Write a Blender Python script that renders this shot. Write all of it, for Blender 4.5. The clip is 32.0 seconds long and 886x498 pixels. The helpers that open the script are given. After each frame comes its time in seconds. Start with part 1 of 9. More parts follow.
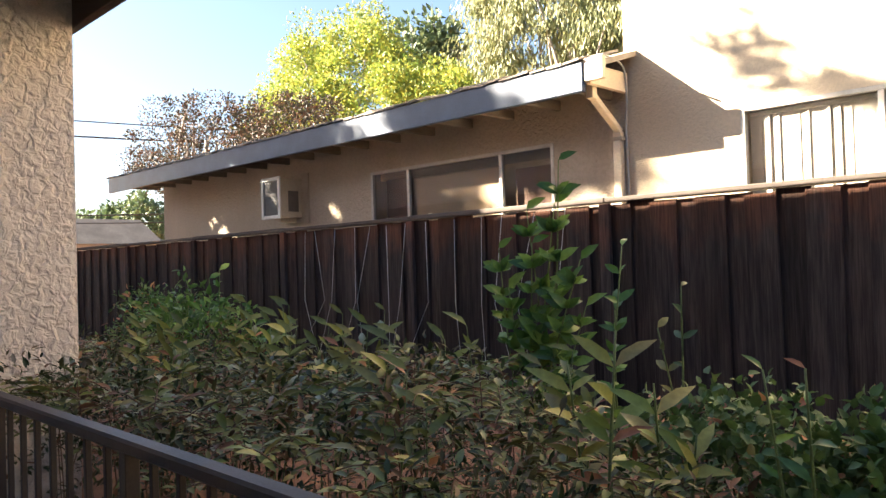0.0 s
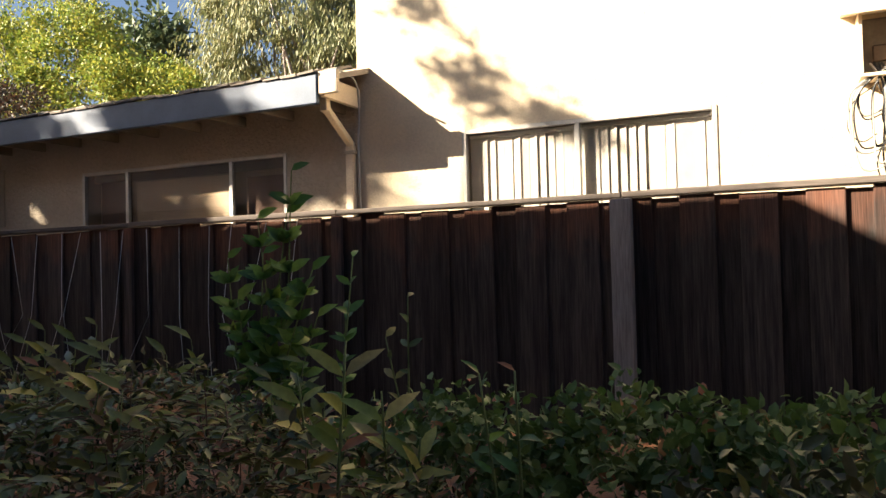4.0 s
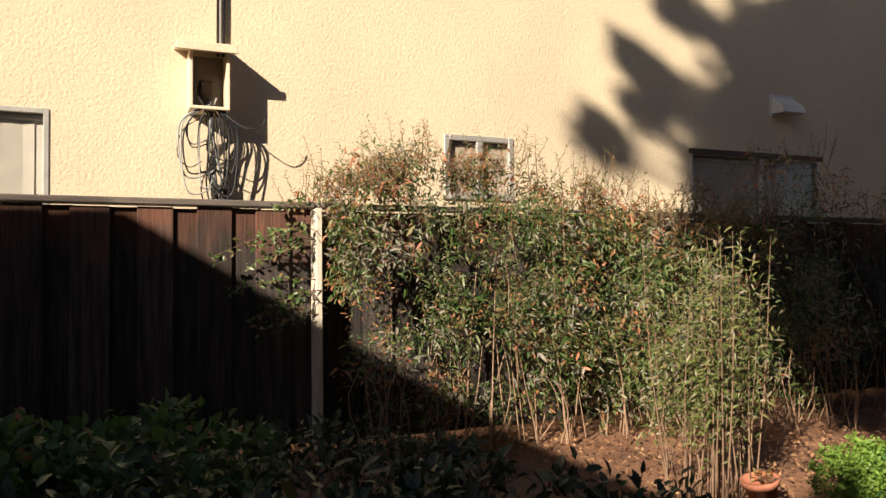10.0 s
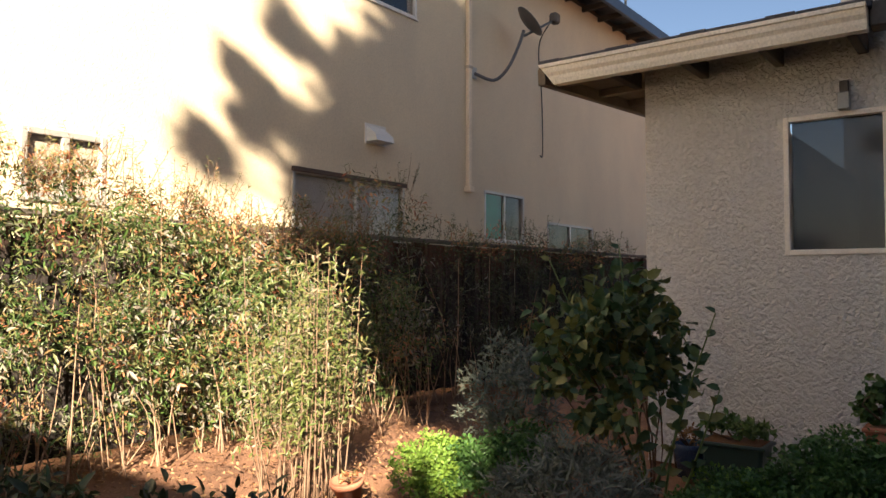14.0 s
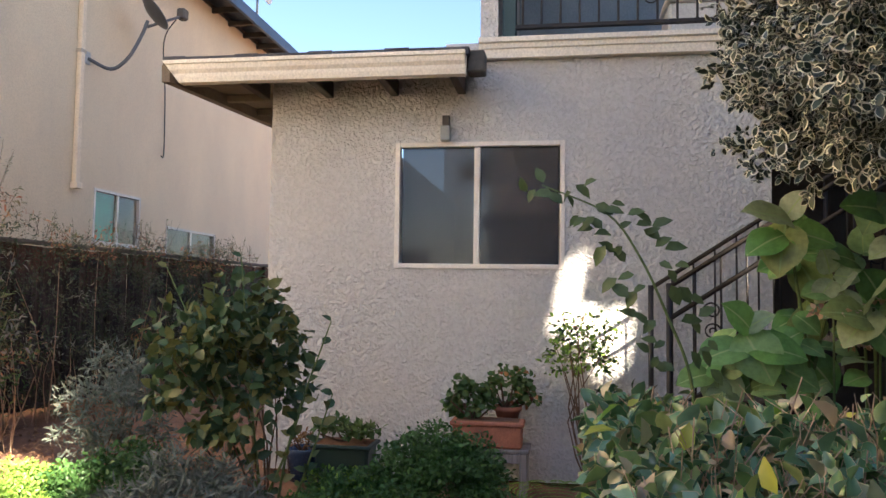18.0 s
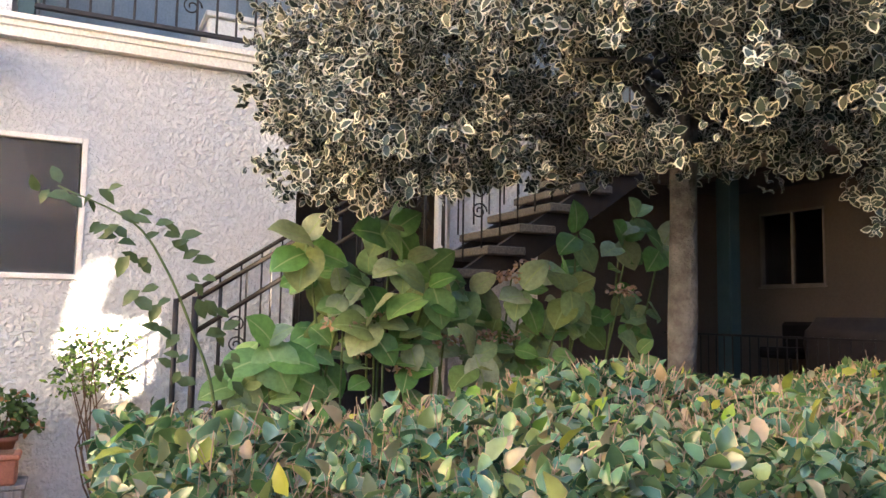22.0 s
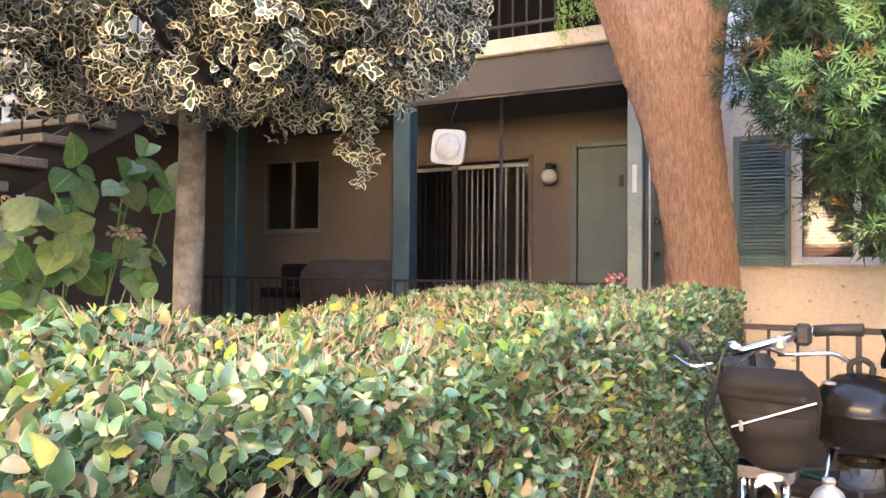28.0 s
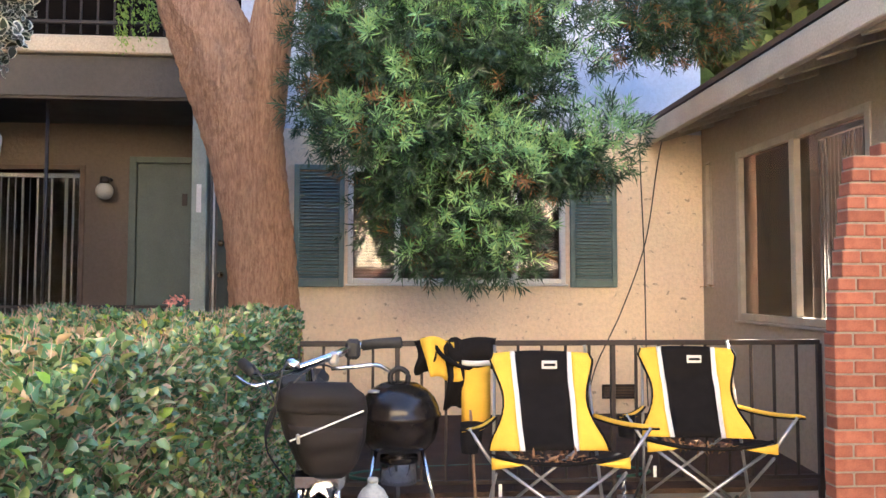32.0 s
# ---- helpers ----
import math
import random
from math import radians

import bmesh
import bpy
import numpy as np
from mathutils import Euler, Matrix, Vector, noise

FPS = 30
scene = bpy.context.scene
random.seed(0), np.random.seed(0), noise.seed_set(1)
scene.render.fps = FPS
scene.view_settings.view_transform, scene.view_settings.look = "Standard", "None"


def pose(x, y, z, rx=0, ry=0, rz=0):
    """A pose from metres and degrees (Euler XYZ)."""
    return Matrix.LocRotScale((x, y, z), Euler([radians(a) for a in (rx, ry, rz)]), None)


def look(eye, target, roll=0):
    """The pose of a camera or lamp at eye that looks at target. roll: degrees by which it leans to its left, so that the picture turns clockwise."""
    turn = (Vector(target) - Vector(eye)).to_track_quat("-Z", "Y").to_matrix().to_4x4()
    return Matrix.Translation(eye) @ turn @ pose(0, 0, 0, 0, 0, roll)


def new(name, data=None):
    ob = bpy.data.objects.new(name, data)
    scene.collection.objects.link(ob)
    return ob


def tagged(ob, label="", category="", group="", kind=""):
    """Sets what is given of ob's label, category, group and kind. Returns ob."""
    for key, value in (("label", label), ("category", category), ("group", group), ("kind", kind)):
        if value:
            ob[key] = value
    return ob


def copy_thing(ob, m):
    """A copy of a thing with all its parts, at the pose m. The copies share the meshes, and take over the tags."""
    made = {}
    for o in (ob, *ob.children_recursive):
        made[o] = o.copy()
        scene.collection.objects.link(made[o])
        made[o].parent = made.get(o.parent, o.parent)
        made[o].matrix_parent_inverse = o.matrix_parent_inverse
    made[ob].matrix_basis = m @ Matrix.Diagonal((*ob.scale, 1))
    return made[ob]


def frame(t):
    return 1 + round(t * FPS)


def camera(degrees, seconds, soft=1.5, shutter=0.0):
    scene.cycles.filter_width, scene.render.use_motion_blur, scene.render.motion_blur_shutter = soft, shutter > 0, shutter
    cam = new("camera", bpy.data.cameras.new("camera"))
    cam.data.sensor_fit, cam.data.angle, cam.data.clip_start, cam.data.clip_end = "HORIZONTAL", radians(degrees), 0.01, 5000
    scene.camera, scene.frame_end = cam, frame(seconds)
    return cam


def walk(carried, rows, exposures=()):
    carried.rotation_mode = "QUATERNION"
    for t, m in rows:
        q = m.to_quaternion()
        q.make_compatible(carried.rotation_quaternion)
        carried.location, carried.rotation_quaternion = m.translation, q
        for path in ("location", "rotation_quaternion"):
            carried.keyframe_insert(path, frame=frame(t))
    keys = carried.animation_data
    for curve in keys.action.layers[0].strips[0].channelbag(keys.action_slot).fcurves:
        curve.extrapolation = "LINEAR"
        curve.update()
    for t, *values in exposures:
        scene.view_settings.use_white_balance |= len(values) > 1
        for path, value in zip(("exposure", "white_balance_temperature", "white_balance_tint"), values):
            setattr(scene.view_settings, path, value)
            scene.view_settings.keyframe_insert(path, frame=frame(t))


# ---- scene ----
cam = camera(60.8, 32.0)
# seconds, heading, pitch and roll of a camera that turns on the spot, 1.3 m above the yard
TURN = [
    (0, 44.71, 1.09, 1.71), (0.5, 43.01, 1.08, 1.67), (1, 42.13, 1.09, 1.67), (1.5, 39.33, 1.07, 1.57), (2, 38.44, 1.08, 1.59), (2.5, 37.27, 1.21, 1.58),
    (3, 32.30, 1.19, 1.58), (3.5, 28.81, 1.23, 1.47), (5.5, 5.86, 1.61, 1.24), (6, -0.36, 1.48, 1.10), (6.5, -5.44, 1.33, 1.08), (7, -10.95, 1.31, 0.88),
    (7.5, -14.68, 1.52, 0.87), (8, -15.86, 1.71, 0.80), (8.5, -19.17, 1.69, 0.74), (9, -21.00, 1.66, 0.65), (9.5, -22.41, 1.67, 0.61), (10, -23.32, 1.66,
    0.53), (10.5, -25.37, 1.61, 0.46), (11, -27.27, 1.40, 0.40), (11.5, -31.48, 1.52, 0.22), (12, -37.25, 1.92, 0.09), (12.5, -40.66, 2.31, 0.10), (13,
    -43.43, 2.48, -0.02), (13.5, -48.70, 2.45, -0.09), (14, -52.92, 2.54, -0.13), (14.5, -57.33, 2.53, -0.21), (15, -60.84, 2.59, -0.32), (15.5, -65.51,
    2.59, -0.40), (17.5, -76.98, 3.15, -0.68), (18, -81.07, 3.43, -0.80), (18.5, -85.26, 3.60, -0.75), (19, -88.57, 3.62, -0.72), (19.5, -91.56, 3.99,
    -0.85), (20, -96.35, 4.49, -0.97), (20.5, -101.70, 4.81, -0.96), (21, -106.61, 4.94, -0.88), (21.5, -111.24, 5.02, -0.96), (22, -115.87, 5.00, -0.95),
    (22.5, -120.67, 4.88, -0.84), (23, -124.57, 4.92, -0.74), (23.5, -127.17, 4.87, -0.73), (24, -130.88, 4.82, -0.64), (24.5, -131.78, 2.77, -0.81),
    (26.5, -140.66, 0.57, -0.55), (27, -143.51, 0.70, -0.53), (27.5, -148.03, 0.92, -0.44), (28, -152.02, 1.14, -0.41), (28.5, -157.55, 1.46, -0.41), (29,
    -162.92, 1.74, -0.28), (29.5, -167.63, 2.03, -0.22), (30, -171.97, 2.33, -0.15), (30.5, -175.90, 2.66, -0.06), (31, -178.20, 2.85, -0.02), (31.5,
    -180.70, 2.93, -0.02), (32, -184.26, 2.89, -0.09)
]
EXPOSURE = [(0, 3.6, 6100, 14), (2, 3.53, 6100, 14), (3, 3.35, 6100, 14), (3.5, 2.95, 6150, 14), (5.5, 1.15, 6000, 14), (7, 1.0, 5950, 15), (12, 1.25, 6000, 14), (13, 1.6, 6150, 14),
            (14, 2.3, 6250, 14), (15.5, 3.25, 6100, 14), (18, 3.5, 5800, 14), (19, 3.62, 5700, 15), (21, 3.9, 5850, 16), (22, 4.7, 6000, 17), (23, 5.32, 6100, 18), (24.5, 5.88, 6150, 20),
            (26.5, 5.95, 6250, 21), (28, 5.95, 6250, 20), (29.5, 5.7, 5900, 18), (31, 5.43, 5750, 17), (32, 5.25, 5700, 16)]
walk(cam, [(t, pose(0, 0, 1.3, 90 + pitch, roll, yaw)) for t, yaw, pitch, roll in TURN], EXPOSURE)

# ---- light: a low sun in the west-south-west and a clear sky ----
SUN_WAY = Vector((0.405, 0.30, -0.245)).normalized()
world = bpy.data.worlds.new("sky")
scene.world = world
world.use_nodes = True
wn = world.node_tree.nodes
sky = wn.new("ShaderNodeTexSky")
sky.sky_type, sky.sun_disc = "NISHITA", False
sky.sun_elevation = math.asin(-SUN_WAY.z)
sky.sun_rotation = math.atan2(-SUN_WAY.x, -SUN_WAY.y)
sky.dust_density, sky.ozone_density = 1.6, 1.0
world.node_tree.links.new(sky.outputs[0], wn["Background"].inputs[0])
wn["Background"].inputs[1].default_value = 0.028
sun_data = bpy.data.lights.new("sun", "SUN")
sun_data.energy, sun_data.angle, sun_data.color = 5.0, radians(0.55), (1.0, 0.83, 0.58)
sun = new("sun", sun_data)
sun.matrix_world = look((0, 0, 20), Vector((0, 0, 20)) + SUN_WAY)

# ---- helpers of this scene ----
RNG = np.random.default_rng(7)
BASE = {}


def thing(name, loc, label="", category="", group="", kind=""):
    ob = new(name)
    ob.location = loc
    ob.empty_display_size = 0.1
    BASE[ob.name] = Vector(loc)
    return tagged(ob, label, category, group, kind)


def mesh_of(name, verts, faces, material, smooth=False):
    me = bpy.data.meshes.new(name)
    me.from_pydata([tuple(v) for v in verts], [], [tuple(f) for f in faces])
    if material:
        me.materials.append(material)
    if smooth:
        me.polygons.foreach_set("use_smooth", [True] * len(me.polygons))
    me.update()
    return me


def place(name, me, parent=None, label=""):
    """Links a mesh whose vertices are in world metres, as a part of a thing or as an object of its own."""
    ob = new(name, me)
    if parent is not None:
        base = BASE.get(parent.name, Vector())
        BASE[ob.name] = base
        ob.parent = parent
        if base.length > 0:
            me.transform(Matrix.Translation(-base))
    if label:
        ob["label"] = label
    return ob


def part(name, bm, material, parent, label="", smooth=False):
    me = bpy.data.meshes.new(name)
    bm.to_mesh(me)
    bm.free()
    if smooth:
        me.polygons.foreach_set("use_smooth", [True] * len(me.polygons))
    me.materials.append(material)
    return place(name, me, parent, label)


def bm_box(lo, hi, bevel=0.0, turn=None):
    bm = bmesh.new()
    c = [(a + b) / 2 for a, b in zip(lo, hi)]
    s = [abs(b - a) for a, b in zip(lo, hi)]
    bmesh.ops.create_cube(bm, size=1, matrix=Matrix.Diagonal((*s, 1)))
    if bevel:
        bmesh.ops.bevel(bm, geom=bm.edges[:], offset=min(bevel, min(s) * 0.4), segments=1, affect="EDGES")
    bm.transform(Matrix.Translation(c) @ (turn or Matrix()))
    return bm


def box(name, lo, hi, material, parent=None, bevel=0.004, label="", turn=None):
    return part(name, bm_box(lo, hi, bevel, turn), material, parent, label)


def tube_arrays(pts, radii, sides=8, closed_ends=True):
    pts = [Vector(p) for p in pts]
    if not hasattr(radii, "__len__"):
        radii = [radii] * len(pts)
    verts, faces = [], []
    ref = Vector((0.13, 0.21, 1))
    for i, p in enumerate(pts):
        d = (pts[min(i + 1, len(pts) - 1)] - pts[max(i - 1, 0)]).normalized()
        if abs(d.dot(ref.normalized())) > 0.97:
            a = d.cross(Vector((1, 0, 0))).normalized()
        else:
            a = d.cross(ref).normalized()
        b = d.cross(a)
        for k in range(sides):
            w = 2 * math.pi * k / sides
            verts.append(p + (a * math.cos(w) + b * math.sin(w)) * radii[i])
    for i in range(len(pts) - 1):
        for k in range(sides):
            k2 = (k + 1) % sides
            faces.append((i * sides + k, i * sides + k2, (i + 1) * sides + k2, (i + 1) * sides + k))
    if closed_ends:
        faces.append(tuple(range(sides))[::-1])
        faces.append(tuple((len(pts) - 1) * sides + k for k in range(sides)))
    return verts, faces


def tube(name, pts, radii, material, parent=None, sides=8, label=""):
    v, f = tube_arrays(pts, radii, sides)
    return place(name, mesh_of(name, v, f, material, True), parent, label)


def tubes(name, lines, material, parent=None, sides=5, label=""):
    """Many thin stems joined in one mesh: a list of (points, radii)."""
    one = {"stems": "stem", "limbs": "limb", "boughs": "bough"}.get(name, name)
    last = None
    if len(lines) <= 70:
        for pts, rad in lines:
            last = tube(one, pts, rad, material, parent, sides, label)
        return last
    V, F = [], []
    for pts, rad in lines:
        v, f = tube_arrays(pts, rad, sides, False)
        n = len(V)
        V += v
        F += [tuple(i + n for i in q) for q in f]
    return tagged(place(name, mesh_of(name, V, F, material, True), parent, label), kind="stuff")


def curve_pts(ctrl, n=14):
    """A smooth line through control points."""
    c = [Vector(p) for p in ctrl]
    c = [c[0] * 2 - c[1]] + c + [c[-1] * 2 - c[-2]]
    out = []
    for i in range(1, len(c) - 2):
        for k in range(n if i < len(c) - 3 else n + 1):
            t = k / n
            out.append(0.5 * (2 * c[i] + (c[i + 1] - c[i - 1]) * t + (2 * c[i - 1] - 5 * c[i] + 4 * c[i + 1] - c[i + 2]) * t * t
                              + (3 * c[i] - c[i - 1] - 3 * c[i + 1] + c[i + 2]) * t ** 3))
    return out


def unit(a):
    return a / np.maximum(np.linalg.norm(a, axis=1, keepdims=True), 1e-9)


def leaf_blades(name, P, D, N, length, width, material, parent=None, fold=0.18, label="", droop=0.15, round_=False):
    """Leaves as folded, curved blades: base P, way D, upper side N."""
    n = len(P)
    P, D = np.asarray(P, float), unit(np.asarray(D, float))
    N = np.asarray(N, float)
    S = unit(np.cross(D, N + RNG.normal(0, 1e-3, N.shape)))
    N = np.cross(S, D)
    L = np.broadcast_to(np.asarray(length, float), (n,))[:, None]
    Wd = np.broadcast_to(np.asarray(width, float), (n,))[:, None]
    up = N * Wd * fold
    dn = -N * L * droop
    if round_:
        v = np.stack([P, P + D * L * 0.30, P + D * L * 0.64 + dn * 0.35, P + D * L + dn,
                      P + D * L * 0.14 + S * Wd * 0.32 + up * 0.7, P + D * L * 0.44 + S * Wd * 0.50 + up, P + D * L * 0.78 + S * Wd * 0.33 + up * 0.8 + dn * 0.6,
                      P + D * L * 0.14 - S * Wd * 0.32 + up * 0.7, P + D * L * 0.44 - S * Wd * 0.50 + up, P + D * L * 0.78 - S * Wd * 0.33 + up * 0.8 + dn * 0.6], 1)
        tri = np.array([(0, 4, 1), (4, 5, 1), (1, 5, 2), (5, 6, 2), (2, 6, 3), (0, 1, 7), (7, 1, 8), (1, 2, 8), (8, 2, 9), (2, 3, 9)])
        rims = [0.55, 0, 0, 0.9, 1, 1, 1, 1, 1, 1]
    else:
        v = np.stack([P, P + D * L * 0.33, P + D * L * 0.68 + dn * 0.4, P + D * L + dn,
                      P + D * L * 0.30 + S * Wd * 0.46 + up, P + D * L * 0.66 + S * Wd * 0.40 + up + dn * 0.4,
                      P + D * L * 0.30 - S * Wd * 0.46 + up, P + D * L * 0.66 - S * Wd * 0.40 + up + dn * 0.4], 1)
        tri = np.array([(0, 4, 1), (1, 4, 5), (1, 5, 2), (2, 5, 3), (0, 1, 6), (1, 7, 6), (1, 2, 7), (2, 3, 7)])
        rims = [0.55, 0, 0, 0.9, 1, 1, 1, 1]
    nv, nf = len(rims), len(tri)
    faces = (tri[None] + nv * np.arange(n)[:, None, None]).reshape(-1, 3)
    me = bpy.data.meshes.new(name)
    me.vertices.add(nv * n)
    me.vertices.foreach_set("co", v.reshape(-1))
    me.loops.add(3 * nf * n)
    me.loops.foreach_set("vertex_index", faces.reshape(-1).astype(np.int32))
    me.polygons.add(nf * n)
    me.polygons.foreach_set("loop_start", np.arange(nf * n, dtype=np.int32) * 3)
    me.polygons.foreach_set("loop_total", np.full(nf * n, 3, dtype=np.int32))
    me.polygons.foreach_set("use_smooth", np.ones(nf * n, bool))
    rim = me.attributes.new("rim", "FLOAT", "POINT")
    rim.data.foreach_set("value", np.tile(np.array(rims, np.float32), n))
    me.materials.append(material)
    me.update(calc_edges=True)
    return tagged(place(name, me, parent, label), kind="stuff" if n > 12 else "")


def simple_leaves(name, P, D, N, length, width, material, parent=None, fold=0.2, label=""):
    """Small or far leaves: two folded triangles a side."""
    n = len(P)
    P, D = np.asarray(P, float), unit(np.asarray(D, float))
    N = np.asarray(N, float)
    S = unit(np.cross(D, N + RNG.normal(0, 1e-3, N.shape)))
    N = np.cross(S, D)
    L = np.broadcast_to(np.asarray(length, float), (n,))[:, None]
    Wd = np.broadcast_to(np.asarray(width, float), (n,))[:, None]
    v = np.stack([P, P + D * L * 0.45 + S * Wd * 0.5 + N * Wd * fold, P + D * L, P + D * L * 0.45 - S * Wd * 0.5 + N * Wd * fold], 1)
    tri = np.array([(0, 1, 2), (0, 2, 3)])
    faces = (tri[None] + 4 * np.arange(n)[:, None, None]).reshape(-1, 3)
    me = bpy.data.meshes.new(name)
    me.vertices.add(4 * n)
    me.vertices.foreach_set("co", v.reshape(-1))
    me.loops.add(6 * n)
    me.loops.foreach_set("vertex_index", faces.reshape(-1).astype(np.int32))
    me.polygons.add(2 * n)
    me.polygons.foreach_set("loop_start", np.arange(2 * n, dtype=np.int32) * 3)
    me.polygons.foreach_set("loop_total", np.full(2 * n, 3, dtype=np.int32))
    me.materials.append(material)
    me.update(calc_edges=True)
    return tagged(place(name, me, parent, label), kind="stuff" if n > 12 else "")


def ball_points(n, centre, radii, shell=0.5, low=-1.0):
    """Points in an ellipsoid, more of them near its skin, with the way outward."""
    u = unit(RNG.normal(0, 1, (n * 3, 3)))
    u = u[u[:, 2] > low][:n]
    r = 1 - shell * RNG.random((len(u), 1)) ** 1.5
    return np.array(centre) + u * r * np.array(radii), unit(u / np.array(radii))


def clumps(nc, per, centre, radii, clump, shell=0.55, low=-1.0, flat=0.7):
    """Leaf places in clumps that fill a crown unevenly."""
    c, o = ball_points(nc, centre, radii, shell, low)
    size = clump * RNG.uniform(0.6, 1.35, (len(c), 1))
    u = unit(RNG.normal(0, 1, (len(c) * per, 3)))
    s = np.repeat(size, per, 0)
    P = np.repeat(c, per, 0) + u * s * (RNG.random((len(u), 1)) ** 0.5) * np.array((1, 1, flat))
    return P, unit(u * 0.8 + np.repeat(o, per, 0) * 0.7), c


def jitter(V, amount):
    return unit(V + RNG.normal(0, amount, V.shape))


# ---- materials ----
def nodes_of(name):
    m = bpy.data.materials.new(name)
    m.use_nodes = True
    nt = m.node_tree
    return m, nt, nt.nodes["Principled BSDF"]


def link(nt, a, b):
    nt.links.new(a, b)


def noise_node(nt, scale, detail=4, rough=0.55, stretch=None):
    tc = nt.nodes.new("ShaderNodeTexCoord")
    n = nt.nodes.new("ShaderNodeTexNoise")
    n.inputs["Scale"].default_value, n.inputs["Detail"].default_value, n.inputs["Roughness"].default_value = scale, detail, rough
    if stretch:
        mp = nt.nodes.new("ShaderNodeMapping")
        mp.inputs["Scale"].default_value = stretch
        link(nt, tc.outputs["Object"], mp.inputs[0])
        link(nt, mp.outputs[0], n.inputs["Vector"])
    else:
        link(nt, tc.outputs["Object"], n.inputs["Vector"])
    return n


def ramp(nt, src, stops, mode="LINEAR"):
    r = nt.nodes.new("ShaderNodeValToRGB")
    r.color_ramp.interpolation = mode
    e = r.color_ramp.elements
    while len(e) < len(stops):
        e.new(0.5)
    for k, (p, c) in zip(e, stops):
        k.position, k.color = p, (*c, 1)
    link(nt, src, r.inputs[0])
    return r


def mixed(nt, fac, a, b, mode="MIX"):
    m = nt.nodes.new("ShaderNodeMix")
    m.data_type, m.blend_type = "RGBA", mode
    for s, v in ((m.inputs[0], fac), (m.inputs[6], a), (m.inputs[7], b)):
        if isinstance(v, (int, float)):
            s.default_value = v
        elif isinstance(v, tuple):
            s.default_value = (*v, 1)
        else:
            link(nt, v, s)
    return m.outputs[2]


def surface(name, col, col2=None, rough=0.75, scale=6.0, grain=60.0, bump=0.15, metal=0.0, stretch=None, dist=0.004, spread=(0.35, 0.68), spec=0.4,
            random=0.0):
    """A surface with stains at one scale and grain at a finer one."""
    m, nt, p = nodes_of(name)
    col2 = col2 or tuple(c * 0.72 for c in col)
    big = noise_node(nt, scale, 5, 0.6, stretch)
    fine = noise_node(nt, grain, 3, 0.6, stretch)
    r = ramp(nt, big.outputs[0], [(spread[0], col2), (spread[1], col)])
    g = ramp(nt, fine.outputs[0], [(0.3, (0.72, 0.72, 0.72)), (0.7, (1.12, 1.12, 1.12))])
    c = mixed(nt, 0.7, r.outputs[0], g.outputs[0], "MULTIPLY")
    if random:
        oi = nt.nodes.new("ShaderNodeObjectInfo")
        v = ramp(nt, oi.outputs["Random"], [(0, (1 - random,) * 3), (1, (1 + random * 0.6,) * 3)])
        c = mixed(nt, 1.0, c, v.outputs[0], "MULTIPLY")
    link(nt, c, p.inputs["Base Color"])
    rr = nt.nodes.new("ShaderNodeMapRange")
    rr.inputs["To Min"].default_value, rr.inputs["To Max"].default_value = max(rough - 0.12, 0.03), min(rough + 0.12, 1)
    link(nt, fine.outputs[0], rr.inputs[0])
    link(nt, rr.outputs[0], p.inputs["Roughness"])
    p.inputs["Metallic"].default_value = metal
    p.inputs["Specular IOR Level"].default_value = spec
    if bump:
        b = nt.nodes.new("ShaderNodeBump")
        b.inputs["Strength"].default_value, b.inputs["Distance"].default_value = bump, dist
        link(nt, fine.outputs[0], b.inputs["Height"])
        link(nt, b.outputs[0], p.inputs["Normal"])
    return m


def stucco(name, col, col2, lace=12.0, depth=0.012, stains=(0.3, 0.75), strength=1.0, dirt=0.0):
    """Knocked-down stucco: raised islands with soft edges over a sanded coat."""
    m, nt, p = nodes_of(name)
    lump = noise_node(nt, lace, 2, 0.45)
    lump.inputs["Distortion"].default_value = 0.55
    flat = ramp(nt, lump.outputs[0], [(0.36, (0, 0, 0)), (0.50, (0.55,) * 3), (0.68, (1,) * 3)])
    sand = noise_node(nt, 190, 2)
    stain = noise_node(nt, 0.9, 6, 0.62, (1, 1, 0.55))
    r = ramp(nt, stain.outputs[0], [(stains[0], col2), (stains[1], col)])
    g = ramp(nt, lump.outputs[0], [(0.40, (0.94,) * 3), (0.58, (1.02,) * 3)])
    c = mixed(nt, 1.0, r.outputs[0], g.outputs[0], "MULTIPLY")
    s2 = ramp(nt, sand.outputs[0], [(0.35, (0.88,) * 3), (0.65, (1.06,) * 3)])
    c = mixed(nt, 1.0, c, s2.outputs[0], "MULTIPLY")
    if dirt:
        spot = noise_node(nt, 17, 3, 0.5)
        k = ramp(nt, spot.outputs[0], [(0.66, (0, 0, 0)), (0.71, (1, 1, 1))])
        c = mixed(nt, k.outputs[0], c, tuple(x * 0.55 for x in col2))
    link(nt, c, p.inputs["Base Color"])
    p.inputs["Roughness"].default_value = 0.9
    p.inputs["Specular IOR Level"].default_value = 0.25
    b1 = nt.nodes.new("ShaderNodeBump")
    b1.inputs["Strength"].default_value, b1.inputs["Distance"].default_value = strength, depth
    link(nt, flat.outputs[0], b1.inputs["Height"])
    b2 = nt.nodes.new("ShaderNodeBump")
    b2.inputs["Strength"].default_value, b2.inputs["Distance"].default_value = 0.5, 0.003
    link(nt, sand.outputs[0], b2.inputs["Height"])
    link(nt, b1.outputs[0], b2.inputs["Normal"])
    link(nt, b2.outputs[0], p.inputs["Normal"])
    return m


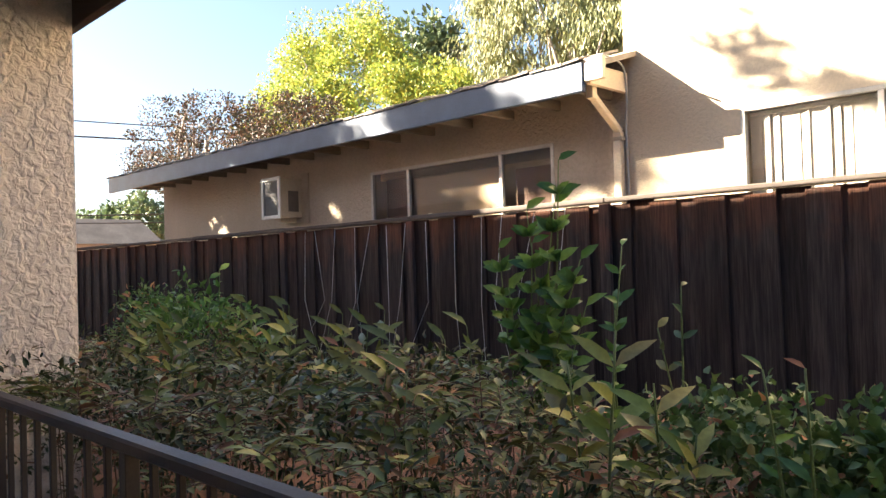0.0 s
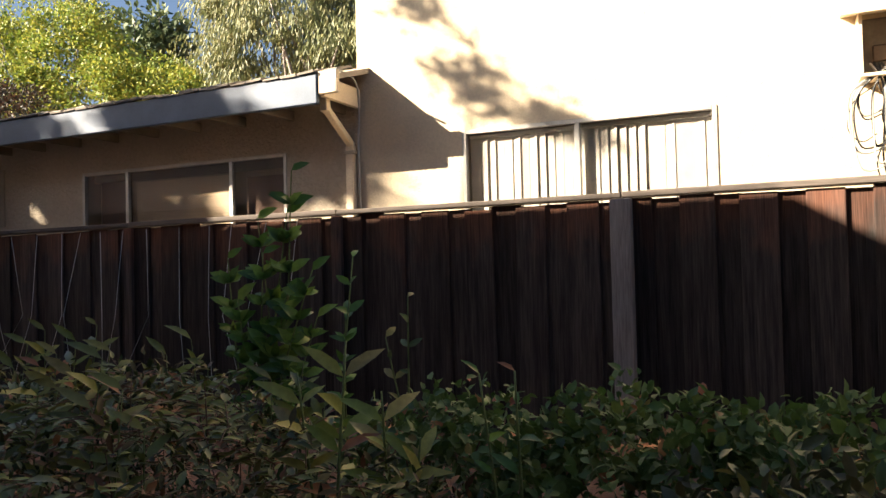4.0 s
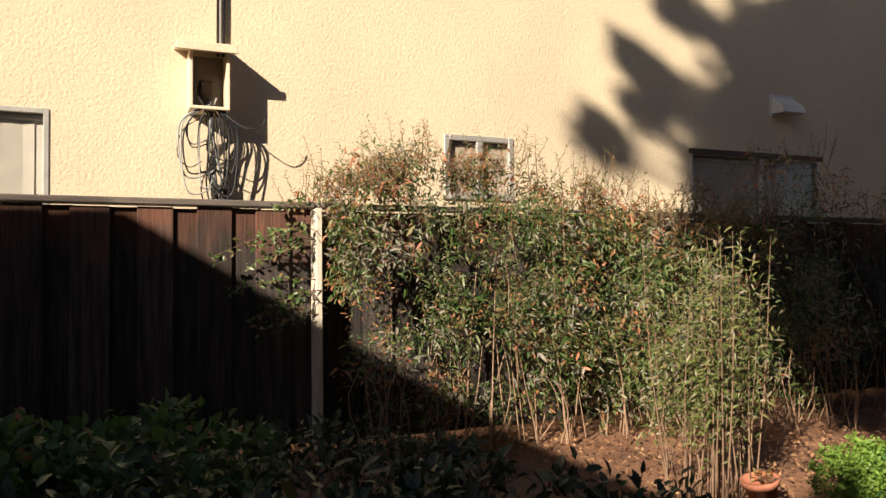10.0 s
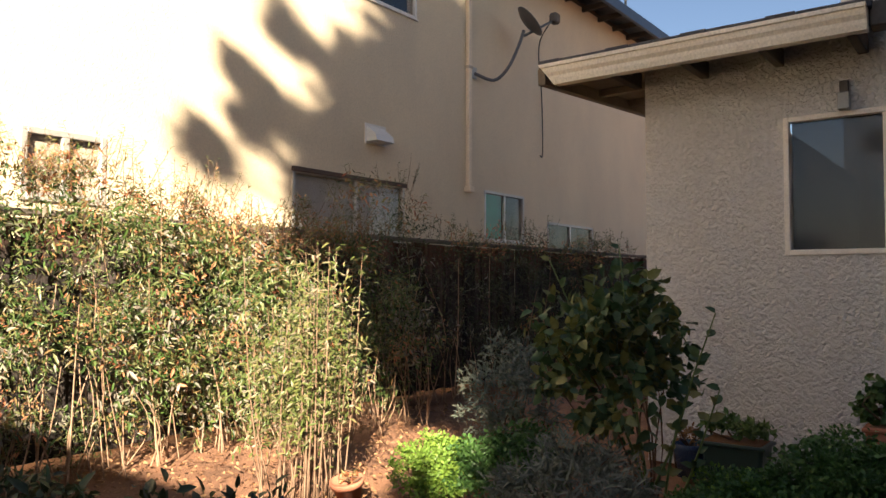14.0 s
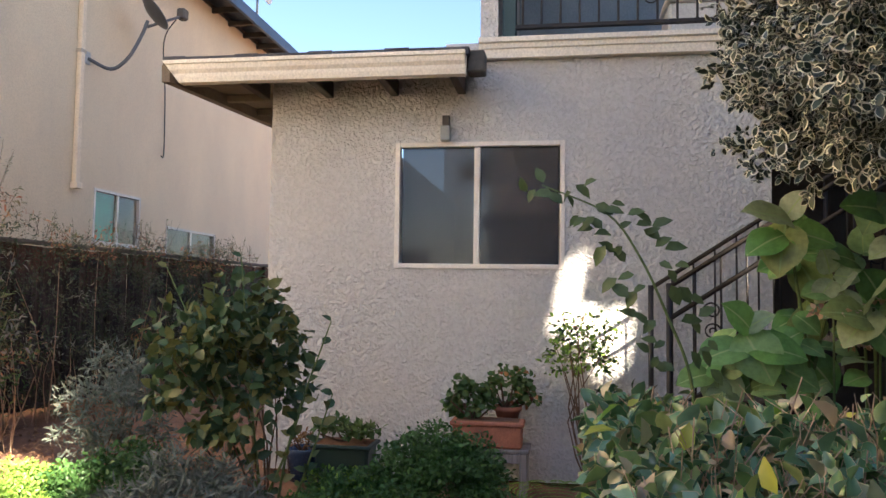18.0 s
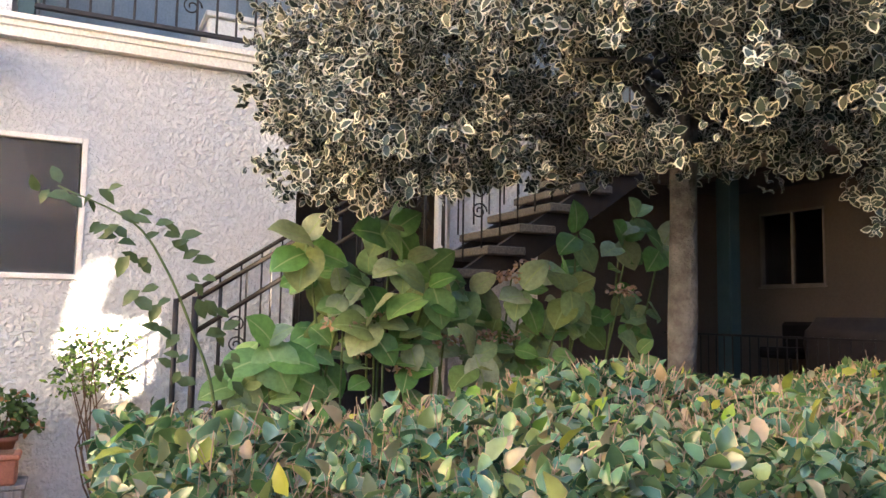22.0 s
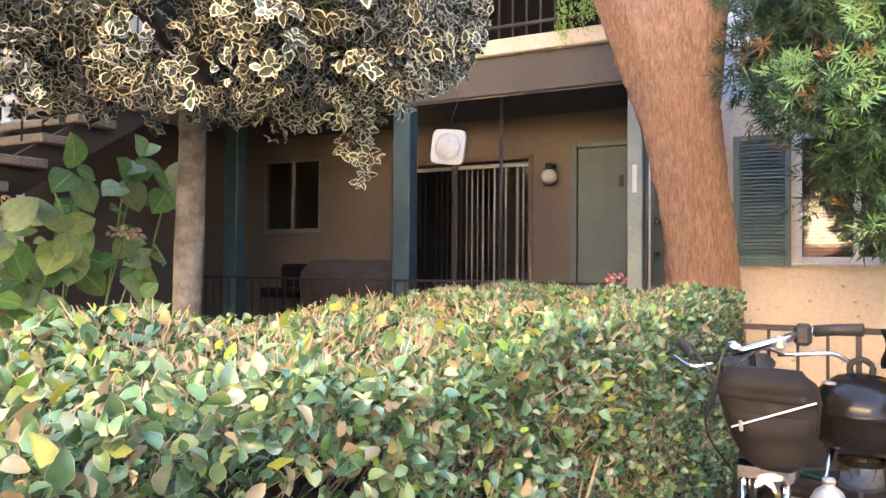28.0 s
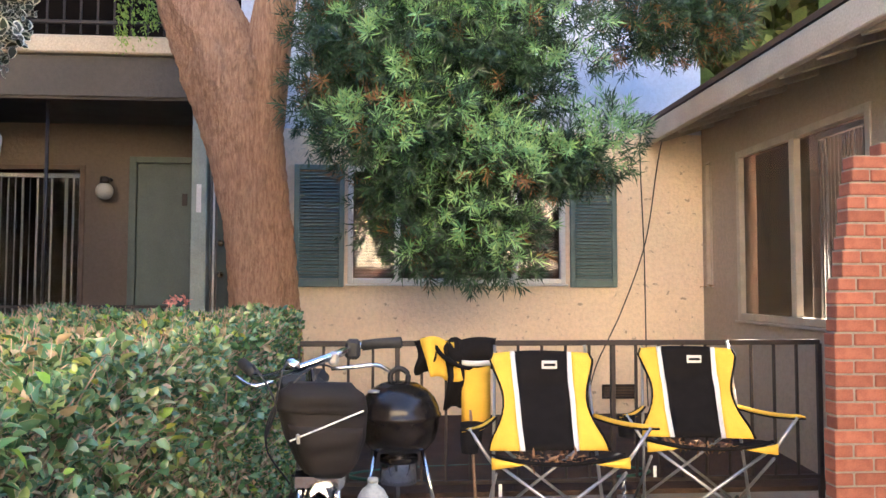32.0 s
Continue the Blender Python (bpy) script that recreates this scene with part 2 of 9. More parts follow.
def wood(name, col, col2, rough=0.8, along="z", random=0.25, scale=3.0, bump=0.4):
    """Weathered timber with grain along one axis."""
    m, nt, p = nodes_of(name)
    st = {"x": (0.06, 1, 1), "y": (1, 0.06, 1), "z": (1, 1, 0.06)}[along]
    oi = nt.nodes.new("ShaderNodeObjectInfo")
    g = noise_node(nt, 90, 4, 0.6, st)
    w = noise_node(nt, scale, 5, 0.65, tuple(1 - (1 - k) * 0.7 for k in st))
    r = ramp(nt, w.outputs[0], [(0.3, col2), (0.7, col)])
    gg = ramp(nt, g.outputs[0], [(0.3, (0.6,) * 3), (0.7, (1.15,) * 3)])
    c = mixed(nt, 0.9, r.outputs[0], gg.outputs[0], "MULTIPLY")
    v = ramp(nt, oi.outputs["Random"], [(0, (1 - random,) * 3), (1, (1 + random,) * 3)])
    c = mixed(nt, 1.0, c, v.outputs[0], "MULTIPLY")
    link(nt, c, p.inputs["Base Color"])
    p.inputs["Roughness"].default_value = rough
    p.inputs["Specular IOR Level"].default_value = 0.3
    b = nt.nodes.new("ShaderNodeBump")
    b.inputs["Strength"].default_value, b.inputs["Distance"].default_value = bump, 0.003
    link(nt, g.outputs[0], b.inputs["Height"])
    link(nt, b.outputs[0], p.inputs["Normal"])
    return m


def redwood(name, col, col2, fresh):
    """Old redwood boards: grey-brown streaks down the grain, knots, and redder unweathered wood under the cap."""
    m, nt, p = nodes_of(name)
    oi = nt.nodes.new("ShaderNodeObjectInfo")
    tc = nt.nodes.new("ShaderNodeTexCoord")
    off = nt.nodes.new("ShaderNodeVectorMath")
    off.operation = "MULTIPLY_ADD"
    cmb = nt.nodes.new("ShaderNodeCombineXYZ")
    for k in range(3):
        link(nt, oi.outputs["Random"], cmb.inputs[k])
    link(nt, cmb.outputs[0], off.inputs[0])
    off.inputs[1].default_value = (37, 19, 23)
    link(nt, tc.outputs["Object"], off.inputs[2])

    def streak(scale, stretch, detail):
        mp = nt.nodes.new("ShaderNodeMapping")
        mp.inputs["Scale"].default_value = stretch
        link(nt, off.outputs[0], mp.inputs["Vector"])
        n = nt.nodes.new("ShaderNodeTexNoise")
        n.inputs["Scale"].default_value, n.inputs["Detail"].default_value, n.inputs["Roughness"].default_value = scale, detail, 0.62
        link(nt, mp.outputs[0], n.inputs["Vector"])
        return n.outputs[0]
    grain = streak(110, (1, 1, 0.03), 4)
    wide = streak(22, (1, 1, 0.07), 5)
    patch = streak(3.2, (1, 1, 0.6), 4)
    r = ramp(nt, wide, [(0.36, col2), (0.62, col)])
    gg = ramp(nt, grain, [(0.3, (0.45,) * 3), (0.7, (1.25,) * 3)])
    sep = nt.nodes.new("ShaderNodeSeparateXYZ")
    link(nt, tc.outputs["Object"], sep.inputs[0])
    h = nt.nodes.new("ShaderNodeMath")
    h.operation = "MULTIPLY_ADD"
    link(nt, patch, h.inputs[0])
    h.inputs[1].default_value = 1.3
    link(nt, sep.outputs[2], h.inputs[2])
    mr = nt.nodes.new("ShaderNodeMapRange")
    mr.inputs["From Min"].default_value, mr.inputs["From Max"].default_value = 1.98, 2.5
    link(nt, h.outputs[0], mr.inputs[0])
    c = mixed(nt, mr.outputs[0], r.outputs[0], rgb(nt, fresh), "MIX")
    c = mixed(nt, 0.95, c, gg.outputs[0], "MULTIPLY")
    v = ramp(nt, oi.outputs["Random"], [(0, (0.62, 0.62, 0.62)), (0.5, (0.95, 0.93, 0.92)), (1, (1.35, 1.32, 1.32))])
    c = mixed(nt, 1.0, c, v.outputs[0], "MULTIPLY")
    link(nt, c, p.inputs["Base Color"])
    p.inputs["Roughness"].default_value = 0.85
    p.inputs["Specular IOR Level"].default_value = 0.25
    bp = nt.nodes.new("ShaderNodeBump")
    bp.inputs["Strength"].default_value, bp.inputs["Distance"].default_value = 0.8, 0.004
    link(nt, grain, bp.inputs["Height"])
    link(nt, bp.outputs[0], p.inputs["Normal"])
    return m


def rgb(nt, col):
    n = nt.nodes.new("ShaderNodeRGB")
    n.outputs[0].default_value = (*col, 1)
    return n.outputs[0]


def foliage(name, palette, rough=0.45, through_light=0.25, rim=None, rim_at=0.55, spec=0.4, by_object=False, margin=0.0):
    """Leaves: each takes its own tone from the palette; a pale margin where rim is given."""
    m, nt, p = nodes_of(name)
    geo = nt.nodes.new("ShaderNodeObjectInfo" if by_object else "ShaderNodeNewGeometry")
    k = len(palette)
    r = ramp(nt, geo.outputs["Random" if by_object else "Random Per Island"], [(i / k, c) for i, c in enumerate(palette)], "LINEAR")
    c = r.outputs[0]
    n = noise_node(nt, 45, 3)
    g = ramp(nt, n.outputs[0], [(0.3, (0.75,) * 3), (0.7, (1.15,) * 3)])
    c = mixed(nt, 0.8, c, g.outputs[0], "MULTIPLY")
    if rim:
        at = nt.nodes.new("ShaderNodeAttribute")
        at.attribute_name = "rim"
        uneven = noise_node(nt, 70, 2)
        ad = nt.nodes.new("ShaderNodeMath")
        ad.operation = "MULTIPLY_ADD"
        ad.inputs[1].default_value = margin
        link(nt, uneven.outputs[0], ad.inputs[0])
        own = nt.nodes.new("ShaderNodeMath")
        own.operation = "MULTIPLY_ADD"
        own.inputs[1].default_value = margin * 0.9
        if not by_object:
            link(nt, geo.outputs["Random Per Island"], own.inputs[0])
        link(nt, at.outputs["Fac"], own.inputs[2])
        link(nt, own.outputs[0], ad.inputs[2])
        e = ramp(nt, ad.outputs[0], [(rim_at, (0, 0, 0)), (min(rim_at + 0.08, 1.0), (1, 1, 1))])
        c = mixed(nt, e.outputs[0], c, rim)
    link(nt, c, p.inputs["Base Color"])
    p.inputs["Roughness"].default_value = rough
    p.inputs["Specular IOR Level"].default_value = spec
    tr = nt.nodes.new("ShaderNodeBsdfTranslucent")
    link(nt, c, tr.inputs["Color"])
    mx = nt.nodes.new("ShaderNodeMixShader")
    mx.inputs[0].default_value = through_light
    link(nt, p.outputs[0], mx.inputs[1])
    link(nt, tr.outputs[0], mx.inputs[2])
    link(nt, mx.outputs[0], nt.nodes["Material Output"].inputs[0])
    return m


def plain(name, col, rough=0.4, metal=0.0, spec=0.5):
    return surface(name, col, tuple(c * 0.85 for c in col), rough, 9, 140, 0.05, metal, spec=spec)


def glass_mat(name, tint=(0.03, 0.03, 0.03), rough=0.03, clear=0.5, gloss=1.0, mesh=None):
    """A pane: partly clear, with a real mirror reflection."""
    m, nt, p = nodes_of(name)
    p.inputs["Base Color"].default_value = (1, 1, 1, 1)
    p.inputs["Roughness"].default_value = rough
    p.inputs["IOR"].default_value = 1.5
    t = nt.nodes.new("ShaderNodeBsdfTransparent")
    t.inputs[0].default_value = (*[clear + x for x in tint], 1)
    g = nt.nodes.new("ShaderNodeBsdfGlossy")
    g.inputs["Roughness"].default_value = rough
    lw = nt.nodes.new("ShaderNodeLayerWeight")
    lw.inputs["Blend"].default_value = 0.5
    pw = nt.nodes.new("ShaderNodeMath")
    pw.operation = "POWER"
    pw.inputs[1].default_value = 4.0
    link(nt, lw.outputs["Facing"], pw.inputs[0])
    fr = nt.nodes.new("ShaderNodeMath")
    fr.operation = "MULTIPLY_ADD"
    fr.inputs[1].default_value, fr.inputs[2].default_value = 0.9 * gloss, 0.055 * gloss
    link(nt, pw.outputs[0], fr.inputs[0])
    mx = nt.nodes.new("ShaderNodeMixShader")
    link(nt, fr.outputs[0], mx.inputs[0])
    link(nt, t.outputs[0], mx.inputs[1])
    link(nt, g.outputs[0], mx.inputs[2])
    last = mx
    if mesh:
        # the fine threads of an insect screen; their colour also paints reflected sky
        df = nt.nodes.new("ShaderNodeBsdfDiffuse")
        df.inputs[0].default_value = (*mesh, 1)
        last = nt.nodes.new("ShaderNodeMixShader")
        last.inputs[0].default_value = 0.32
        link(nt, mx.outputs[0], last.inputs[1])
        link(nt, df.outputs[0], last.inputs[2])
    link(nt, last.outputs[0], nt.nodes["Material Output"].inputs[0])
    return m


M = {}
M["yellow"] = stucco("yellow_stucco", (0.73, 0.615, 0.44), (0.61, 0.52, 0.385), 34, 0.005, strength=0.5)
M["tan"] = stucco("tan_stucco", (0.55, 0.47, 0.375), (0.44, 0.38, 0.30), 22, 0.008, strength=1.0)
M["lace"] = stucco("lace_stucco", (0.80, 0.70, 0.62), (0.70, 0.62, 0.55), 24, 0.012)
M["lace_white"] = stucco("lace_stucco_pale", (0.72, 0.70, 0.68), (0.63, 0.61, 0.59), 38, 0.011, strength=1.0)
M["cream"] = stucco("cream_stucco", (0.84, 0.69, 0.52), (0.75, 0.62, 0.47), 30, 0.004, strength=0.5, dirt=1.0)
# blue tint puts the sky light on the upper wall into its colour
M["skylit_blue"] = stucco("skylit_blue_stucco", (0.66, 0.70, 0.78), (0.55, 0.59, 0.66), 30, 0.004, strength=0.5)
# base colour lowered to hold the shade of the porch recess
M["porch"] = stucco("porch_stucco_darkened", (0.128, 0.106, 0.084), (0.103, 0.085, 0.068), 30, 0.003, strength=0.4)
# darkened to paint in the tree's shade on the porch beam
M["beam_stucco_shaded"] = stucco("beam_stucco_shaded", (0.115, 0.102, 0.085), (0.09, 0.08, 0.066), 30, 0.003, strength=0.4)
M["west_wall"] = stucco("west_stucco", (0.42, 0.35, 0.275), (0.36, 0.30, 0.24), 30, 0.003, strength=0.4)
M["fence"] = redwood("fence_redwood", (0.078, 0.064, 0.058), (0.033, 0.029, 0.028), (0.15, 0.070, 0.046))
M["fence_top"] = wood("weathered_cap", (0.175, 0.148, 0.13), (0.10, 0.083, 0.072), along="x")
M["weathered_tail"] = surface("weathered_tail", (0.24, 0.205, 0.16), (0.17, 0.145, 0.115), 0.8, 3, 70, 0.2)
M["brown_blind"] = surface("brown_blind", (0.76, 0.60, 0.42), (0.66, 0.51, 0.35), 0.7, 7, 90, 0.1)
M["grey_blind"] = surface("grey_blind", (0.20, 0.185, 0.17), (0.15, 0.14, 0.13), 0.7, 7, 90, 0.1)
M["slate_grille"] = surface("slate_grille", (0.085, 0.09, 0.095), (0.06, 0.062, 0.068), 0.65, 30, 120, 0.3)
M["brown_frame"] = surface("brown_frame", (0.20, 0.155, 0.12), (0.14, 0.11, 0.085), 0.5, 8, 150, 0.05)
M["translucent_panel"] = surface("greyed_plastic", (0.56, 0.57, 0.54), (0.48, 0.49, 0.46), 0.45, 6, 60, 0.1)
M["vari_bark"] = surface("smooth_grey_bark", (0.20, 0.195, 0.195), (0.09, 0.086, 0.085), 0.9, 11, 60, 0.8, dist=0.014, spread=(0.36, 0.64))
M["post"] = wood("grey_post", (0.36, 0.33, 0.32), (0.24, 0.21, 0.20))
M["pale_post"] = wood("pale_post", (0.66, 0.60, 0.50), (0.50, 0.44, 0.36))
M["beam"] = surface("cream_trim", (0.82, 0.70, 0.52), (0.72, 0.60, 0.44), 0.5, 2.5, 60, 0.06, stretch=(1, 1, 1))
# cream dulled to include the tree's shade on the porch trim
M["porch_cream"] = surface("shaded_cream_trim", (0.60, 0.50, 0.36), (0.50, 0.41, 0.29), 0.55, 2.5, 60, 0.08)
M["tan_trim"] = surface("tan_trim", (0.52, 0.45, 0.35), (0.42, 0.36, 0.28), 0.6, 3, 70, 0.1)
M["soffit_tan"] = surface("soffit_tan", (0.20, 0.165, 0.125), (0.14, 0.115, 0.09), 0.8, 3, 60, 0.2)
M["soffit"] = surface("soffit_boards", (0.10, 0.085, 0.07), (0.065, 0.055, 0.045), 0.8, 3, 60, 0.2)
M["brown_trim"] = surface("brown_trim", (0.11, 0.075, 0.055), (0.07, 0.05, 0.04), 0.7, 4, 60, 0.2)
M["blue_fascia"] = surface("blue_grey_fascia", (0.065, 0.108, 0.185), (0.045, 0.078, 0.135), 0.45, 3, 80, 0.08)
M["shingle"] = surface("roof_shingle", (0.42, 0.38, 0.33), (0.27, 0.24, 0.21), 0.9, 5, 120, 0.4, random=0.25)
M["dark_shingle"] = surface("dark_shingle", (0.13, 0.13, 0.14), (0.07, 0.07, 0.08), 0.9, 5, 120, 0.4)
M["alu"] = surface("aluminium_frame", (0.62, 0.61, 0.58), (0.50, 0.49, 0.46), 0.42, 8, 150, 0.05, 0.55)
M["bronze"] = surface("tan_frame", (0.50, 0.44, 0.36), (0.40, 0.35, 0.28), 0.5, 8, 150, 0.05, 0.2)
M["white"] = surface("white_paint", (0.78, 0.77, 0.74), (0.68, 0.67, 0.64), 0.5, 5, 90, 0.06)
M["blind"] = surface("blind_fabric", (0.72, 0.68, 0.60), (0.62, 0.58, 0.51), 0.8, 7, 90, 0.1)
M["tan_blind"] = surface("tan_blind", (0.55, 0.45, 0.33), (0.45, 0.36, 0.27), 0.7, 7, 90, 0.1)
M["curtain"] = surface("brown_curtain", (0.23, 0.15, 0.11), (0.15, 0.10, 0.08), 0.9, 7, 90, 0.2)
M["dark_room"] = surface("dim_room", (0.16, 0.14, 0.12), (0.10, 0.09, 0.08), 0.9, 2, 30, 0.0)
M["glass"] = glass_mat("window_glass", clear=0.82)
M["dim_glass"] = glass_mat("dusty_window_glass", clear=0.55, rough=0.05, gloss=0.45)
# blue-grey mesh colour stands in for the sky mirrored in the panes
M["screen"] = glass_mat("window_behind_screen", clear=0.30, rough=0.06, gloss=1.0, mesh=(0.13, 0.145, 0.165))
M["cream_frame"] = surface("cream_frame", (0.90, 0.85, 0.78), (0.80, 0.74, 0.67), 0.45, 8, 150, 0.05)
M["gutter"] = surface("cream_gutter", (0.92, 0.87, 0.77), (0.84, 0.78, 0.68), 0.45, 2.5, 60, 0.05)
M["iron"] = surface("black_iron", (0.022, 0.02, 0.02), (0.035, 0.028, 0.024), 0.5, 12, 160, 0.15, 0.3)
M["brown_iron"] = surface("brown_painted_iron", (0.055, 0.042, 0.036), (0.035, 0.028, 0.025), 0.5, 9, 160, 0.12, 0.1, spec=0.35)
M["teal"] = surface("teal_paint", (0.04, 0.078, 0.084), (0.028, 0.06, 0.065), 0.5, 5, 90, 0.08)
M["sage"] = surface("sage_door_paint", (0.078, 0.108, 0.096), (0.064, 0.09, 0.08), 0.5, 4, 90, 0.06)
M["sage_trim"] = surface("sage_trim_paint", (0.33, 0.38, 0.32), (0.25, 0.29, 0.25), 0.5, 4, 90, 0.08)
M["soil"] = surface("dry_soil", (0.34, 0.175, 0.10), (0.20, 0.105, 0.062), 0.95, 3, 70, 0.8, dist=0.02)
M["dark_soil"] = surface("dark_soil", (0.10, 0.062, 0.044), (0.055, 0.036, 0.028), 0.95, 5, 70, 0.9, dist=0.02)
M["concrete"] = surface("concrete", (0.36, 0.33, 0.29), (0.26, 0.24, 0.21), 0.9, 2.5, 120, 0.3)
M["step"] = surface("pebble_step", (0.15, 0.135, 0.115), (0.075, 0.07, 0.06), 0.9, 60, 160, 0.6)
M["brick"] = surface("red_brick", (0.41, 0.15, 0.092), (0.29, 0.102, 0.066), 0.85, 14, 130, 0.4, random=0.25)
M["mortar"] = surface("mortar", (0.36, 0.31, 0.26), (0.27, 0.235, 0.20), 0.95, 20, 140, 0.4)
M["bark"] = surface("red_bark", (0.53, 0.325, 0.20), (0.34, 0.195, 0.12), 0.9, 52, 120, 1.0, stretch=(1, 1, 0.2), dist=0.035, spread=(0.36, 0.64))
M["grey_bark"] = surface("grey_bark", (0.40, 0.36, 0.32), (0.17, 0.15, 0.13), 0.9, 11, 60, 0.8, dist=0.014, spread=(0.36, 0.64))
M["twig"] = surface("brown_twig", (0.20, 0.12, 0.075), (0.11, 0.07, 0.045), 0.9, 20, 80, 0.2)
M["pale_twig"] = surface("pale_cane", (0.40, 0.27, 0.18), (0.22, 0.14, 0.09), 0.85, 20, 80, 0.2)
M["cane_bark"] = surface("old_cane", (0.29, 0.19, 0.125), (0.15, 0.095, 0.06), 0.85, 20, 80, 0.2)
M["green_stem"] = surface("green_stem", (0.16, 0.22, 0.07), (0.10, 0.15, 0.05), 0.6, 20, 80, 0.1)
M["terracotta"] = surface("terracotta", (0.50, 0.20, 0.12), (0.38, 0.15, 0.09), 0.8, 10, 90, 0.2)
M["black_paint"] = surface("black_enamel", (0.022, 0.017, 0.014), (0.013, 0.011, 0.010), 0.20, 7, 140, 0.05)
M["black_cloth"] = surface("black_cloth", (0.013, 0.011, 0.011), (0.008, 0.007, 0.007), 0.9, 9, 300, 0.25, spec=0.15)
M["bag_cloth"] = surface("brown_black_cloth", (0.019, 0.015, 0.0145), (0.012, 0.010, 0.0095), 0.75, 6, 300, 0.3, spec=0.3)
M["yellow_cloth"] = surface("yellow_cloth", (0.88, 0.56, 0.06), (0.80, 0.47, 0.04), 0.8, 7, 300, 0.2)
M["white_cloth"] = surface("white_piping", (0.80, 0.79, 0.75), (0.70, 0.69, 0.66), 0.7, 9, 300, 0.1)
M["steel"] = plain("grey_steel_tube", (0.52, 0.52, 0.52), 0.32, 0.85)
M["chrome"] = plain("chrome", (0.78, 0.78, 0.80), 0.10, 1.0)
M["rubber"] = plain("black_rubber", (0.02, 0.02, 0.02), 0.65)
M["cable"] = plain("black_cable", (0.02, 0.02, 0.022), 0.5)
M["grey_plastic"] = plain("grey_plastic", (0.42, 0.43, 0.42), 0.45)
M["dark_green"] = plain("dark_green_plastic", (0.02, 0.05, 0.045), 0.45)
M["blue_glaze"] = plain("blue_glaze", (0.04, 0.07, 0.14), 0.25)
M["hose"] = plain("green_hose", (0.03, 0.13, 0.09), 0.4)
M["dead_leaf"] = foliage("dry_leaves", [(0.30, 0.16, 0.08), (0.22, 0.11, 0.06), (0.40, 0.24, 0.12)], 0.8, 0.1)

# ---- large structure ----
def span(ax, face, sg, u0, u1, d0, d1, z0, z1):
    """Corners of a box on a wall that runs along ax: along u, out by d, up by z."""
    a, b = face + sg * d0, face + sg * d1
    if ax == "x":
        return (u0, min(a, b), z0), (u1, max(a, b), z1)
    return (min(a, b), u0, z0), (max(a, b), u1, z1)


def wall(name, ax, face, sg, u0, u1, z0, z1, material, openings=(), thick=0.2, label=""):
    """A wall with its openings cut through, as one mesh; its outer face lies at face."""
    us = sorted({u0, u1, *[v for o in openings for v in o[:2]]})
    zs = sorted({z0, z1, *[v for o in openings for v in o[2:4]]})
    V, F = [], []
    for a, b in zip(us, us[1:]):
        for c, d in zip(zs, zs[1:]):
            if any(o[0] <= a and b <= o[1] and o[2] <= c and d <= o[3] for o in openings):
                continue
            lo, hi = span(ax, face, sg, a, b, -thick, 0, c, d)
            n = len(V)
            V += [(x, y, z) for x in (lo[0], hi[0]) for y in (lo[1], hi[1]) for z in (lo[2], hi[2])]
            F += [tuple(n + i for i in q) for q in ((0, 1, 3, 2), (4, 6, 7, 5), (0, 4, 5, 1), (2, 3, 7, 6), (0, 2, 6, 4), (1, 5, 7, 3))]
    bm = bmesh.new()
    vs = [bm.verts.new(v) for v in V]
    for f in F:
        bm.faces.new([vs[i] for i in f])
    bmesh.ops.remove_doubles(bm, verts=bm.verts, dist=1e-4)
    # inner faces between cells are dropped
    seen = {}
    for f in bm.faces:
        seen.setdefault(tuple(round(c, 3) for c in f.calc_center_median()), []).append(f)
    bmesh.ops.delete(bm, geom=[f for fs in seen.values() if len(fs) > 1 for f in fs], context="FACES_ONLY")
    ob = part(name, bm, material, None)
    return tagged(ob, label or "stuccoed house wall", "wall", kind="structure")


def window(name, ax, face, sg, u0, u1, z0, z1, mullions=(), frame_mat=None, w=0.045, label="", set_in=0.05, pane="glass", proud=0.012, sill=True):
    fm = frame_mat or M["alu"]
    lo, hi = span(ax, face, sg, u0, u1, -set_in, proud, z0, z1)
    t = thing(name, [(a + b) / 2 for a, b in zip(lo, hi)], label or "aluminium sliding window with dark panes", "window", kind="structure")
    for a, b, c, d in ((u0, u0 + w, z0, z1), (u1 - w, u1, z0, z1), (u0 + w, u1 - w, z1 - w, z1), (u0 + w, u1 - w, z0, z0 + w)):
        box("frame_bar", *span(ax, face, sg, a, b, -set_in, proud, c, d), fm, t, 0.004)
    edges = [u0 + w] + sorted(mullions) + [u1 - w]
    for m_ in mullions:
        box("mullion", *span(ax, face, sg, m_ - w * 0.6, m_ + w * 0.6, -set_in + 0.005, proud - 0.004, z0 + w, z1 - w), fm, t, 0.004)
    for k, (a, b) in enumerate(zip(edges, edges[1:])):
        dd = set_in * (0.55 + 0.3 * (k % 2))
        p = box("pane", *span(ax, face, sg, a + 0.01, b - 0.01, -dd - 0.004, -dd, z0 + w - 0.005, z1 - w + 0.005), M[pane], t, 0)
        p.visible_shadow = False
    if sill:
        box("window_sill", *span(ax, face, sg, u0 - 0.02, u1 + 0.02, -set_in, proud + 0.02, z0 - 0.022, z0 - 0.003), fm, t, 0.004)
    return t


